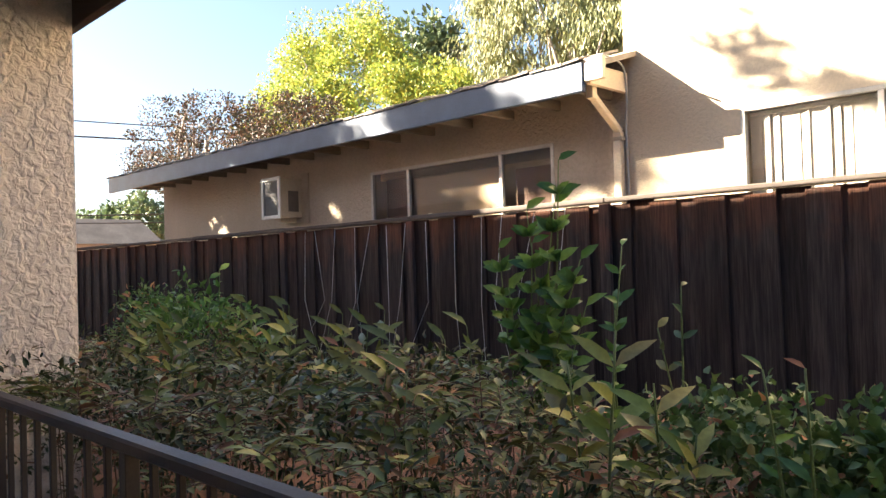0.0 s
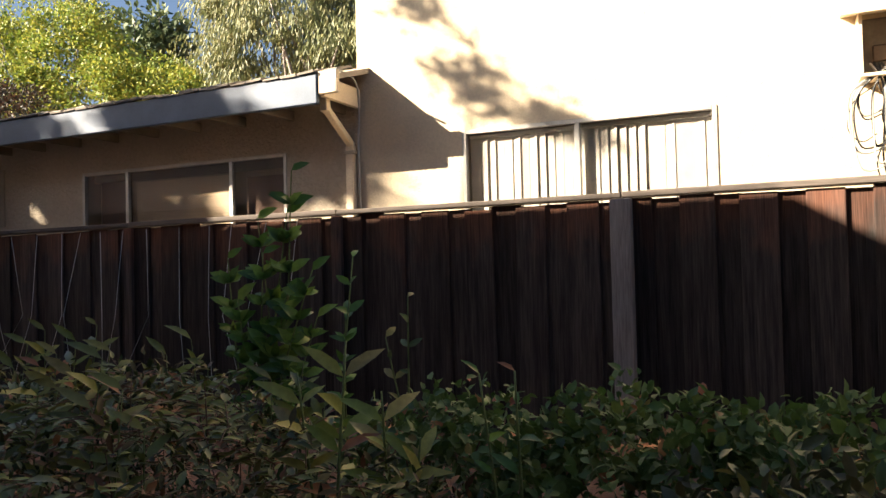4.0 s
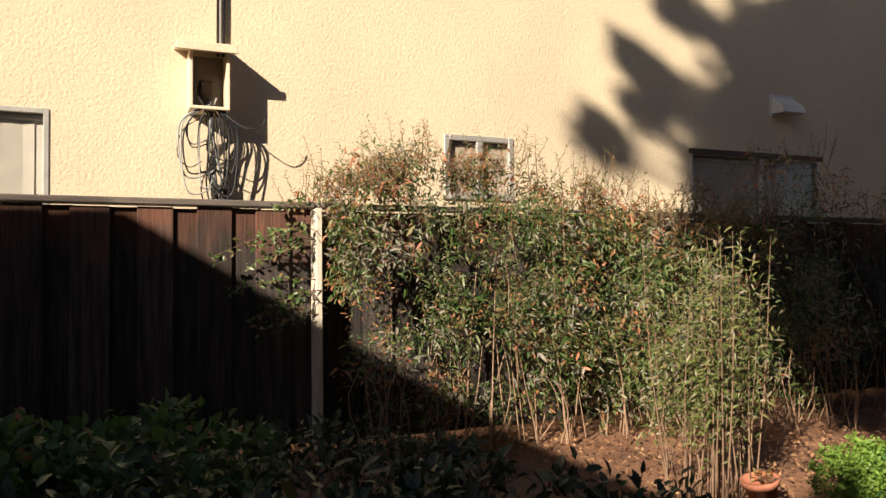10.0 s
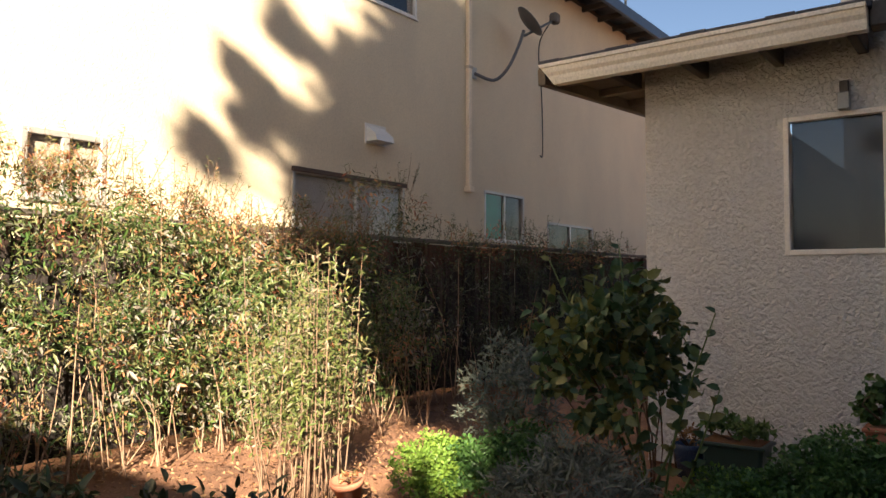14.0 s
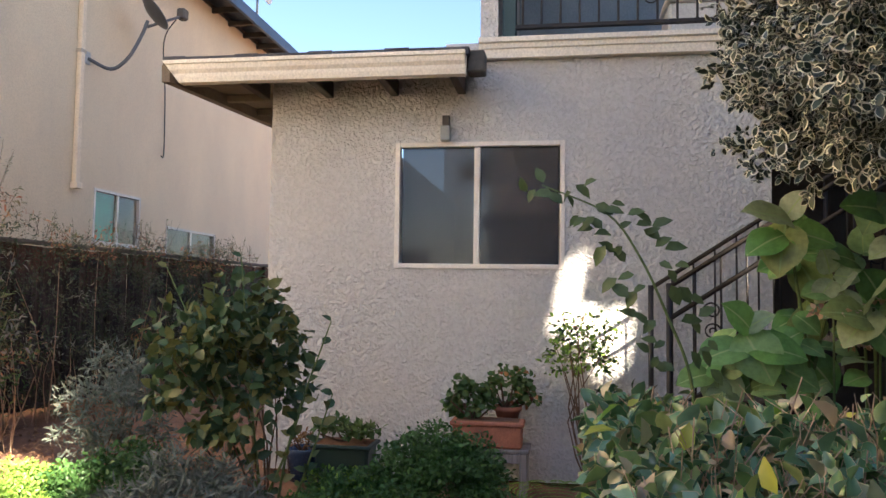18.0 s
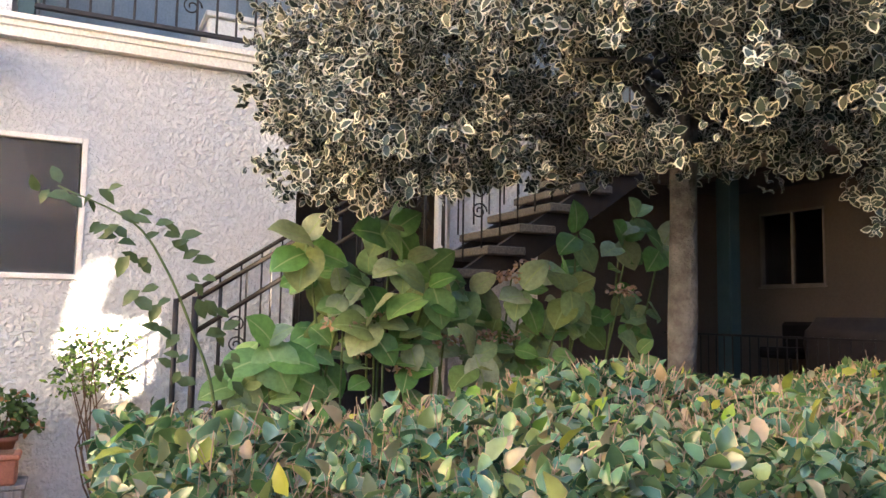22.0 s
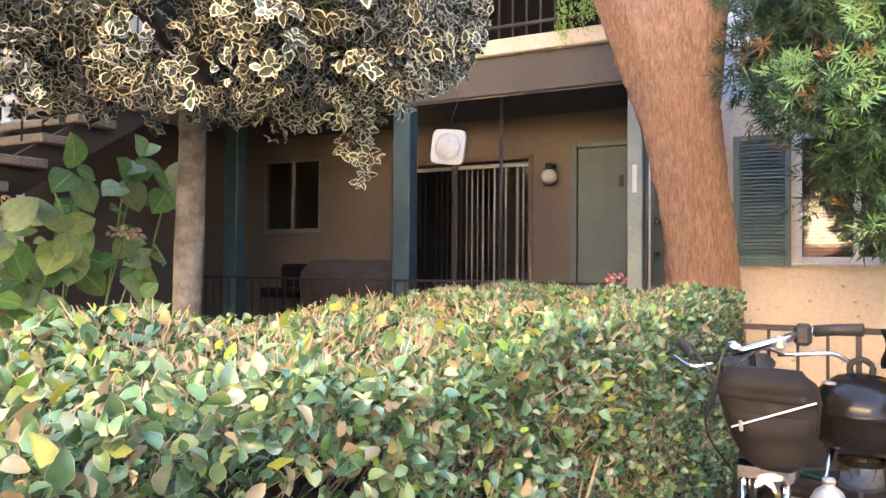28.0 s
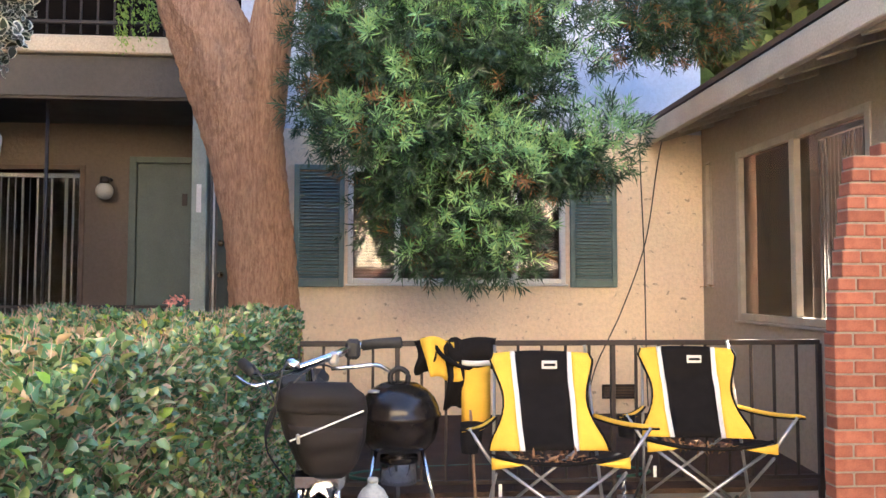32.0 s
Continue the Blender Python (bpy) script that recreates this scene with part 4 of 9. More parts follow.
for x in (6.25, 3.95):
    tagged(box("porch_post", (x - 0.1, -6.68, PF), (x + 0.1, -6.52, 2.92), M["teal"], None, 0.008), "teal painted square porch post", "post", "porch posts", "structure")
tagged(box("porch_post", (1.53, -6.68, PF), (1.66, -6.52, 2.92), M["sage_trim"], None, 0.008), "sage green square porch post", "post", "porch posts", "structure")
for k in range(3):
    tagged(tube("conduit", [(1.5 - 0.022 * k, -6.57, PF), (1.5 - 0.022 * k, -6.57, 2.92)], 0.009, M["white"] if k % 2 else M["dark_room"], None, 6), "thin conduit beside the porch post", "pipe")
# thin plate added for the whitish worn patch on the post's paint
tagged(box("tape_strip", (1.575, -6.519, 1.93), (1.615, -6.515, 2.17), M["white"], None, 0.001), "thin white plate for the worn pale patch on the porch post", "tape")
window("window_9", "x", -7.6, 1, *PO[0], (6.22,), M["brown_frame"], 0.025, "small sliding window under the porch")
window("window_10", "x", -7.6, 1, *PO[1], (3.9,), M["brown_trim"], 0.05, "brown-framed sliding glass door", sill=False)
vertical_blind("x", -7.6, 1, 3.0, 3.9, PF + 0.05, 2.42, 13, M["blind"], "pale brown vertical blinds behind the glass door", 0.07, gaps=(3,), turn=(48, 66))
vertical_blind("x", -7.6, 1, 3.95, 4.75, PF + 0.05, 2.42, 11, M["curtain"], "dark vertical blinds behind the glass door", 0.10, turn=(60, 75))
dr = thing("door_1", (2.05, -7.6, PF), "sage green front door with brass deadbolt and knob", "door", kind="structure")
box("door_leaf", (1.58, -7.66, PF + 0.01), (2.46, -7.62, 2.52), M["sage"], dr, 0.004)
for a, b, c, d in ((1.52, 1.58, PF, 2.58), (2.46, 2.53, PF, 2.58), (1.58, 2.46, 2.52, 2.58)):
    box("door_frame", (a, -7.68, c), (b, -7.585, d), M["sage"], dr, 0.004, "darker sage frame")
brass = plain("brass", (0.62, 0.50, 0.28), 0.25, 1.0)
tube("deadbolt", [(1.64, -7.62, 1.73), (1.64, -7.595, 1.73)], 0.03, brass, dr, 14)
tube("door_knob", [(1.64, -7.62, 1.42), (1.64, -7.60, 1.42), (1.64, -7.585, 1.42), (1.64, -7.56, 1.42)], [0.03, 0.015, 0.03, 0.022], brass, dr, 14)
box("number_bar", (1.975, -7.619, 2.10), (2.025, -7.612, 2.22), M["iron"], dr, 0.002)
pl = thing("porch_lamp", (2.72, -7.55, 2.2), "round opal glass porch lamp on a dark bracket", "lamp")
bm = bmesh.new()
bmesh.ops.create_uvsphere(bm, u_segments=20, v_segments=12, radius=0.085, matrix=Matrix.Translation((2.72, -7.47, 2.22)))
part("globe", bm, plain("opal_glass", (0.42, 0.40, 0.36), 0.15), pl, "opal glass globe", True)
tube("holder", [(2.72, -7.47, 2.29), (2.72, -7.47, 2.35)], 0.045, M["iron"], pl, 12)
box("bracket", (2.69, -7.6, 2.33), (2.75, -7.44, 2.36), M["iron"], pl, 0.004)
# closed dark rooms added behind the porch and shuttered walls to block stray daylight
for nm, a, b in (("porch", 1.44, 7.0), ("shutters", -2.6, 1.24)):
    wall("wall_room_" + nm, "x", -10.6, 1, a, b, 0, 2.9, M["dark_room"], label="back wall of a dark room added behind the panes")
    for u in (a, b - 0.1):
        wall("wall_room_side_" + nm, "y", u, -1, -10.6, -7.82 if nm == "porch" else -6.82, 0, 2.9, M["dark_room"], thick=0.1, label="side wall of a dark room added behind the panes")
    tagged(box("ceiling_room_" + nm, (a, -10.6, 2.905), (b, -7.82 if nm == "porch" else -6.82, 2.94), M["dark_room"]), "ceiling of a dark room added behind the panes", "ceiling", kind="structure")
# shuttered front
SO = [(-1.58, 0.34, 1.33, 2.36)]
# separate upper piece, so that its colour can carry the sky light
wall("wall_shutters_upper", "x", -6.6, 1, -2.84, 1.28, 2.68, 6.2, M["skylit_blue"], label="upper storey stucco tinted blue-grey for sky light")
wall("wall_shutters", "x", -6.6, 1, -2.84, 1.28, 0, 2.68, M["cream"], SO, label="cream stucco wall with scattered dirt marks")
wall("wall_porch_return", "y", 1.28, 1, -7.6, -6.8, 0, 3.0, M["porch"], label="short return wall beside the porch door, darkened for shade")
# near-black colour paints the deep shade of the covered walkway
wall("wall_upstairs", "x", -7.9, 1, 1.42, 7.5, 3.0, 6.2, surface("siding_shade_black", (0.010, 0.008, 0.007), (0.006, 0.005, 0.005), 0.9, 3, 60, 0.2, spec=0.05), label="upper wall behind the balcony, blackened for shade")
tagged(box("upper_deck", (1.42, -7.9, 2.96), (7.5, -6.76, 3.1), M["brown_trim"]), "upper walkway deck", "floor", kind="structure")
tagged(box("upper_ceiling", (1.42, -7.9, 5.4), (7.5, -6.3, 5.55), bpy.data.materials["siding_shade_black"]), "ceiling over the upper walkway, blackened for shade", "ceiling", kind="structure")
wall("wall_apartment_back", "x", -12, -1, -12, 14, 0, 6.2, M["porch"], label="back wall of the apartment building")
tagged(box("roof_apartment", (-2.84, -12, 6.2), (14, -6.2, 6.35), M["dark_shingle"]), "flat roof of the apartment building", "roof", kind="structure")
ur = thing("upper_railing", (4.4, -6.6, 3.45), "black iron railing of the upper walkway", "railing")
for z in (3.55, 4.4):
    box("rail", (1.45, -6.6, z), (7.4, -6.57, z + 0.03), M["iron"], ur, 0.003)
for i in range(42):
    x = 1.5 + i * 0.14
    box("baluster", (x, -6.592, 3.46), (x + 0.016, -6.576, 4.4), M["iron"], ur, 0.002)
window("window_11", "x", -6.6, 1, *SO[0], (-1.13, -0.09), M["white"], 0.045, "wide white-framed window with lowered blinds", sill=True)
wb = thing("window_blind", (-0.6, -6.75, 1.8), "white horizontal slatted blind inside the window", "blind")
for i in range(34):
    box("slat", (-1.52, -6.78, 1.37 + i * 0.028), (0.28, -6.755, 1.384 + i * 0.028), M["grey_blind"], wb, 0)


def shutter(u0, u1, z0, z1):
    t = thing("shutter", ((u0 + u1) / 2, -6.58, z0), "teal-grey louvred wooden shutter beside the window", "shutter", "window shutters")
    w = 0.045
    for a, b, c, d in ((u0, u0 + w, z0, z1), (u1 - w, u1, z0, z1), (u0 + w, u1 - w, z1 - w, z1), (u0 + w, u1 - w, z0, z0 + w * 1.6)):
        box("stile", (a, -6.597, c), (b, -6.56, d), M["teal_shutter"], t, 0.004)
    n = int((z1 - z0 - 0.11) / 0.03)
    for i in range(n):
        bm = bm_box((u0 + w, -0.016, -0.003), (u1 - w, 0.016, 0.003))
        bm.transform(Matrix.Translation((0, -6.578, z0 + 0.088 + i * 0.03)) @ Matrix.Rotation(radians(-48), 4, "X"))
        part("louvre", bm, M["teal_shutter"], t)


M["teal_shutter"] = surface("teal_grey_paint", (0.16, 0.225, 0.215), (0.12, 0.175, 0.17), 0.55, 5, 90, 0.08)
shutter(-2.04, -1.62, 1.30, 2.36)
shutter(0.37, 0.80, 1.30, 2.36)

# west wing with the large sliding window and the brick chimney
WO = [(-5.92, -4.2, 1.04, 2.4), (-6.52, -6.40, 1.32, 2.41)]
wall("wall_west", "y", -2.84, 1, -6.6, -3.2, 0, 2.95, M["west_wall"], WO, label="tan stucco wall of the west wing")
window("window_12", "y", -2.84, 1, *WO[0], (-5.08,), M["bronze"], 0.055, "large sliding window with a tan frame and pale vertical blind", pane="dim_glass")
# added sheet stands in for the reflection on the left pane's screen
tagged(box("roller_shade", (-2.99, -5.88, 1.07), (-2.98, -5.1, 2.37), M["brown_frame"]), "dark tan sheet added behind the left pane to set its tone", "blind")
vertical_blind("y", -2.84, 1, -5.0, -4.25, 1.08, 2.36, 17, M["white"], "white vertical blinds behind the large window", 0.1)
window("window_13", "y", -2.84, 1, *WO[1], (), M["bronze"], 0.02, "narrow tan-framed window strip")
tagged(box("fascia_west", (-2.36, -6.58, 2.57), (-2.3, -2.6, 2.74), M["tan_trim"], None, 0.008), "tan fascia board along the west eave", "fascia", kind="structure")
slab("roof_west", [(-2.3, -6.59, 2.75), (-2.3, -2.6, 2.75), (-6.5, -2.6, 4.1), (-6.5, -6.59, 4.1)], 0.035, M["brown_trim"], "brown shingle roof of the west wing")
slab("soffit_west", [(-2.36, -6.59, 2.68), (-2.36, -2.6, 2.68), (-2.9, -2.6, 2.86), (-2.9, -6.59, 2.86)], 0.02, M["tan_trim"], "board soffit under the west eave", "soffit")
for i in range(10):
    y = -6.35 + i * 0.4
    bm = bm_box((-0.27, -0.03, -0.05), (0.27, 0.03, 0.05), 0.006)
    bm.transform(Matrix.Translation((-2.62, y, 2.69)) @ Matrix.Rotation(radians(17), 4, "Y"))
    tagged(part("rafter_tail", bm, M["tan_trim"], None), "tan rafter tail under the west eave", "rafter", "rafter tails of the west wing", "structure")
# the building behind the camera, which shades the yard
wall("wall_left", "y", -4.15, 1, -3.2, 1.465, 0, 2.75, M["lace"], label="pale pink-beige lace stucco wall close by")
wall("wall_left_north", "x", 1.465, 1, -26, -4.35, 0, 2.75, M["lace"], label="north side of the lace stucco building")
wall("wall_west_jog", "x", -3.2, 1, -4.15, -3.04, 0, 2.75, M["porch"], label="short wall that joins the west wing")
tagged(box("fascia_left", (-26, 1.465, 2.6), (-3.3, 1.515, 2.82), M["brown_trim"], None, 0.006), "dark brown fascia board under the roof edge", "fascia", kind="structure")
tagged(box("soffit_left", (-5, -2.5, 2.76), (-3.3, 1.465, 2.82), M["brown_trim"]), "brown board soffit over the walkway", "soffit", kind="structure")
wall("wall_upper_west", "y", -5.5, 1, -3.4, 1.5, 2.83, 4.98, M["lace"], label="upper wall of the building behind")
wall("wall_upper_west_north", "x", 1.5, 1, -26, -5.7, 2.83, 4.98, M["lace"], label="upper north wall of the building behind")
tagged(box("roof_left", (-26, -3.4, 4.98), (-5.5, 1.5, 5.08), M["dark_shingle"]), "flat roof of the building behind", "roof", kind="structure")
# unseen strip added on the roof so the fence cap lies in shadow
tagged(box("parapet_left", (-26, 1.32, 5.083), (-10.6, 1.5, 5.36), M["dark_shingle"]), "unseen ledge on the flat roof, added to shade the fence cap", "parapet", kind="structure")
wall("wall_far_west", "y", -26, -1, -12, 1.42, 0, 5, M["porch"], label="far wall that closes the yard")

# ---- plants ----
# pale rim paints lit leaf edges along with the brown cut ones
M["f_hedge"] = foliage("hedge_leaves", [(0.07, 0.155, 0.055), (0.15, 0.28, 0.10), (0.085, 0.20, 0.13), (0.21, 0.32, 0.11), (0.06, 0.125, 0.05), (0.14, 0.27, 0.17), (0.36, 0.42, 0.14), (0.09, 0.21, 0.075), (0.19, 0.31, 0.19), (0.52, 0.37, 0.21), (0.07, 0.145, 0.06)], 0.27, 0.10, rim=(0.46, 0.40, 0.22), rim_at=0.90, spec=0.8)
M["f_young"] = foliage("young_leaves", [(0.30, 0.46, 0.05), (0.20, 0.40, 0.05), (0.44, 0.46, 0.07)], 0.35, 0.3)
# darker leaf palette that holds the shade of plants out of the sun
M["f_dimmed"] = foliage("shade_dimmed_leaves", [(0.045, 0.068, 0.03), (0.065, 0.09, 0.035), (0.035, 0.05, 0.025), (0.09, 0.09, 0.045)], 0.5, 0.12)
M["f_olive"] = foliage("olive_leaves", [(0.34, 0.33, 0.08), (0.26, 0.30, 0.07), (0.42, 0.34, 0.10), (0.20, 0.27, 0.06)], 0.35, 0.25)
M["f_varieg"] = foliage("variegated_leaves", [(0.036, 0.055, 0.036), (0.065, 0.09, 0.062), (0.026, 0.042, 0.03), (0.085, 0.08, 0.04), (0.05, 0.072, 0.05)], 0.34, 0.06, rim=(0.76, 0.74, 0.61), rim_at=0.95, spec=0.5, margin=0.30)
# dark body and pale tip tones also carry the crown's shade and light
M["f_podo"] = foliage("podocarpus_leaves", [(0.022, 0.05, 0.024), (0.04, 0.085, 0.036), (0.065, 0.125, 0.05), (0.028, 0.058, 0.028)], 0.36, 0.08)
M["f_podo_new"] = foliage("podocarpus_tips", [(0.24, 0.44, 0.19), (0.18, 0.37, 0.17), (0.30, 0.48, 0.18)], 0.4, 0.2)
M["f_rust"] = foliage("rust_leaves", [(0.26, 0.13, 0.06), (0.34, 0.18, 0.07), (0.20, 0.11, 0.05)], 0.6, 0.2)
M["f_vine"] = foliage("vine_leaves", [(0.045, 0.095, 0.022), (0.082, 0.144, 0.035), (0.031, 0.065, 0.018), (0.145, 0.189, 0.061), (0.117, 0.102, 0.044), (0.248, 0.159, 0.070), (0.029, 0.059, 0.016), (0.076, 0.136, 0.030), (0.179, 0.197, 0.089)], 0.35, 0.2)
M["f_red"] = foliage("reddish_leaves", [(0.413, 0.138, 0.075), (0.5, 0.25, 0.112), (0.325, 0.125, 0.075), (0.225, 0.2, 0.075)], 0.5, 0.25)
M["f_shoot"] = foliage("shrub_shoot_leaves", [(0.11, 0.17, 0.05), (0.34, 0.15, 0.07), (0.09, 0.14, 0.04), (0.17, 0.21, 0.07), (0.28, 0.16, 0.07)], 0.5, 0.25)
M["f_clump"] = foliage("cane_clump_leaves", [(0.105, 0.144, 0.036), (0.149, 0.177, 0.047), (0.071, 0.100, 0.028), (0.211, 0.201, 0.070), (0.264, 0.224, 0.148), (0.088, 0.120, 0.031)], 0.4, 0.22)
M["f_bronze"] = foliage("bronze_leaves", [(0.20, 0.085, 0.05), (0.26, 0.13, 0.06), (0.15, 0.08, 0.045), (0.13, 0.12, 0.05)], 0.5, 0.2, spec=0.3)
M["f_grey"] = foliage("dusty_leaves", [(0.225, 0.210, 0.165), (0.180, 0.180, 0.135), (0.270, 0.240, 0.195)], 0.6, 0.15)
M["f_nandina"] = foliage("nandina_leaves", [(0.045, 0.07, 0.02), (0.07, 0.095, 0.025), (0.03, 0.05, 0.016), (0.10, 0.09, 0.03), (0.11, 0.06, 0.03), (0.04, 0.07, 0.022), (0.028, 0.045, 0.016)], 0.5, 0.2, spec=0.3)
M["f_spray"] = foliage("nandina_spray_leaves", [(0.12, 0.16, 0.035), (0.20, 0.22, 0.05), (0.085, 0.12, 0.03), (0.30, 0.27, 0.08), (0.14, 0.18, 0.04)], 0.36, 0.2, spec=0.45)
M["f_citrus"] = foliage("citrus_leaves", [(0.06, 0.15, 0.03), (0.10, 0.22, 0.04), (0.05, 0.13, 0.038), (0.18, 0.31, 0.065)], 0.3, 0.3)
M["f_lantana"] = foliage("lantana_leaves", [(0.065, 0.14, 0.035), (0.10, 0.18, 0.045), (0.055, 0.115, 0.035), (0.13, 0.20, 0.06)], 0.5, 0.25)
M["f_rose"] = foliage("rose_leaves", [(0.047, 0.094, 0.042), (0.066, 0.122, 0.052), (0.056, 0.103, 0.047), (0.103, 0.15, 0.056), (0.187, 0.187, 0.056)], 0.4, 0.22)
M["f_box"] = foliage("boxwood_leaves", [(0.045, 0.11, 0.03), (0.06, 0.14, 0.035), (0.09, 0.19, 0.05)], 0.4, 0.25)
M["f_lime"] = foliage("lime_leaves", [(0.22, 0.36, 0.06), (0.28, 0.42, 0.07), (0.17, 0.30, 0.05)], 0.45, 0.35)
M["f_silver"] = foliage("silver_leaves", [(0.162, 0.186, 0.15), (0.12, 0.15, 0.12), (0.204, 0.222, 0.18)], 0.7, 0.12)
M["f_hyd_piece"] = foliage("hydrangea_leaf", [(0.146, 0.319, 0.084), (0.207, 0.401, 0.108), (0.317, 0.437, 0.240), (0.171, 0.342, 0.108), (0.403, 0.484, 0.324), (0.329, 0.389, 0.144), (0.134, 0.283, 0.084)], 0.38, 0.28, rim=(0.34, 0.46, 0.20), rim_at=0.86, by_object=True)
M["f_bloom"] = foliage("dry_blooms", [(0.55, 0.38, 0.27), (0.62, 0.44, 0.25), (0.40, 0.23, 0.15), (0.60, 0.45, 0.38)], 0.7, 0.25)
M["f_shade"] = foliage("shade_tree_leaves", [(0.06, 0.11, 0.04), (0.08, 0.14, 0.05)], 0.5, 0.1)
M["f_yellow"] = foliage("yellow_green_leaves", [(0.331, 0.380, 0.055), (0.221, 0.300, 0.050), (0.101, 0.170, 0.039), (0.386, 0.380, 0.066)], 0.5, 0.3)
M["f_far"] = foliage("far_tree_leaves", [(0.10, 0.15, 0.06), (0.14, 0.18, 0.08), (0.08, 0.12, 0.06)], 0.6, 0.2)
# palette lowered to paint leaves that stand against the light
M["f_autumn"] = foliage("autumn_leaves", [(0.05, 0.036, 0.032), (0.12, 0.06, 0.03), (0.036, 0.033, 0.03), (0.032, 0.036, 0.02)], 0.6, 0.2)
M["f_willow"] = foliage("drooping_leaves", [(0.288, 0.274, 0.115), (0.216, 0.230, 0.101), (0.158, 0.187, 0.086)], 0.5, 0.3)
UP = np.array((0, 0, 1.0))


def facing(O, up=0.5, loose=0.5, tilt=0.6):
    """Ways and upper sides of leaves that grow outward from a plant."""
    D = jitter(O * tilt + RNG.normal(0, 0.5, O.shape), 0.25)
    N = jitter(O * (1 - up) + UP * up, loose)
    return D, N


def branch_set(base, tips, r0=0.02, r1=0.004, sag=0.1, steps=5):
    lines = []
    for t in tips:
        b, t = Vector(base), Vector(t)
        mid = (b + t) / 2 + Vector((RNG.normal(0, sag), RNG.normal(0, sag), abs(RNG.normal(0, sag))))
        pts = curve_pts([b, mid, t], max(2, steps // 2))
        lines.append((pts, list(np.linspace(r0, r1, len(pts)))))
    return lines


def bush(name, label, category, centre, radii, nc, per, clump, size, width, material, low=-0.7, shell=0.6, stems=10, base=None, blade=True, group="", up=0.55,
         second=None, share=0.1, stem_mat="twig", stem_r=0.008):
    """A plant with stems from its foot and leaves in clumps."""
    base = base or (centre[0], centre[1], 0)
    t = thing(name, base, label, category, group)
    P, O, c = clumps(nc, per, centre, radii, clump, shell, low)
    P[:, 2] = np.maximum(P[:, 2], 0.02)
    fn_ = leaf_blades if blade else simple_leaves
    D, N = facing(O, up)
    L = size * RNG.uniform(0.6, 1.25, len(P))
    if second:
        k = RNG.random(len(P)) < share
        fn_("leaves", P[~k], D[~k], N[~k], L[~k], width * L[~k] / size, material, t)
        fn_("coloured_leaves", P[k], D[k], N[k], L[k], width * L[k] / size, second, t, label="tinted leaves")
    else:
        fn_("leaves", P, D, N, L, width * L / size, material, t)
    pick = c[RNG.permutation(len(c))[:stems]]
    tubes("stems", branch_set(base, pick, stem_r, stem_r * 0.3, 0.06), M[stem_mat], t)
    return t


# clipped hedge beside the camera
def hedge():
    t = thing("hedge", (1.4, -2.5, 0), "waist-high clipped evergreen hedge with cut twig ends", "hedge")
    x0, y0, y1, z1 = 0.56, -5.0, -0.05, 1.13

    def xf(y):
        return 1.3 + 0.95 * np.clip(-y / 5, 0, 1)

    def lumpy(a, b):
        return 0.03 * np.sin(a * 5.1 + 1) * np.sin(b * 4.3) + 0.02 * np.sin(a * 11 + b * 7)
    parts_ = []

    def dense(a, b, share=0.75, bar=-0.42):
        """Thins the leaves where the surface is open."""
        h = np.sin(a * 31 + 2.1 * np.sin(b * 13)) * np.sin(b * 37 + 1.7 * np.sin(a * 17)) + 0.6 * np.sin(a * 9 + b * 11)
        return ~((h < bar) & (RNG.random(len(a)) < share))
    n = 62000
    y = y1 - (y1 - y0) * RNG.random(n) ** 1.12
    x = x0 + (xf(y) - x0) * RNG.random(n)
    k = dense(x, y)
    x, y = x[k], y[k]
    depth = RNG.random(len(x)) ** 1.6 * 0.13 - 0.02 * (RNG.random(len(x)) < 0.08)
    parts_.append((np.stack([x, y, z1 + lumpy(x, y) - depth], 1), np.tile(UP, (len(x), 1))))
    n = 27000
    y, z = y1 - (y1 - y0) * RNG.random(n) ** 1.1, z1 * RNG.random(n) ** 0.7
    k = dense(y, z, 0.85, -0.22)
    y, z = y[k], z[k]
    n = len(y)
    parts_.append((np.stack([x0 + 0.6 * lumpy(y, z) + RNG.random(n) ** 2 * 0.14 + 0.10 * np.maximum(z - 0.98, 0), y, z], 1), np.tile((-1, 0, 0.25), (n, 1))))
    n = 3000
    y, z = RNG.uniform(y0, y1, n), RNG.uniform(0.75, z1, n)
    parts_.append((np.stack([xf(y) - RNG.random(n) ** 2 * 0.12, y, z], 1), np.tile((1, 0, 0.3), (n, 1))))
    for yy, s, n in ((y1, 1, 10000), (y0, -1, 4000)):
        w = xf(np.array(yy))
        x, z = RNG.uniform(x0, w, n), z1 * RNG.random(n) ** 0.7
        parts_.append((np.stack([x, yy - s * RNG.random(n) ** 2 * 0.14 + 0.5 * lumpy(x, z), z], 1), np.tile((0, s, 0.25), (n, 1))))
    P = np.concatenate([a for a, _ in parts_])
    O = unit(np.concatenate([b for _, b in parts_]).astype(float))
    D = unit(O * 0.45 + UP * 0.25 + RNG.normal(0, 0.8, O.shape))
    N = unit(O * 0.55 + UP * 0.4 + RNG.normal(0, 0.6, O.shape))
    L = RNG.choice([0.018, 0.025, 0.033, 0.042], len(P), p=[0.28, 0.36, 0.26, 0.10]) * RNG.uniform(0.85, 1.15, len(P)) * np.interp(np.hypot(P[:, 0], P[:, 1]), [0.6, 1.6], [0.75, 1.0])
    k = RNG.random(len(P)) < 0.014
    far = np.hypot(P[:, 0], P[:, 1]) > 2.9
    s = ~k & ~far
    leaf_blades("leaves", P[s], D[s], N[s], L[s], L[s] * RNG.uniform(0.55, 0.8, s.sum()), M["f_hedge"], t, 0.24, droop=0.28, round_=True)
    s = ~k & far
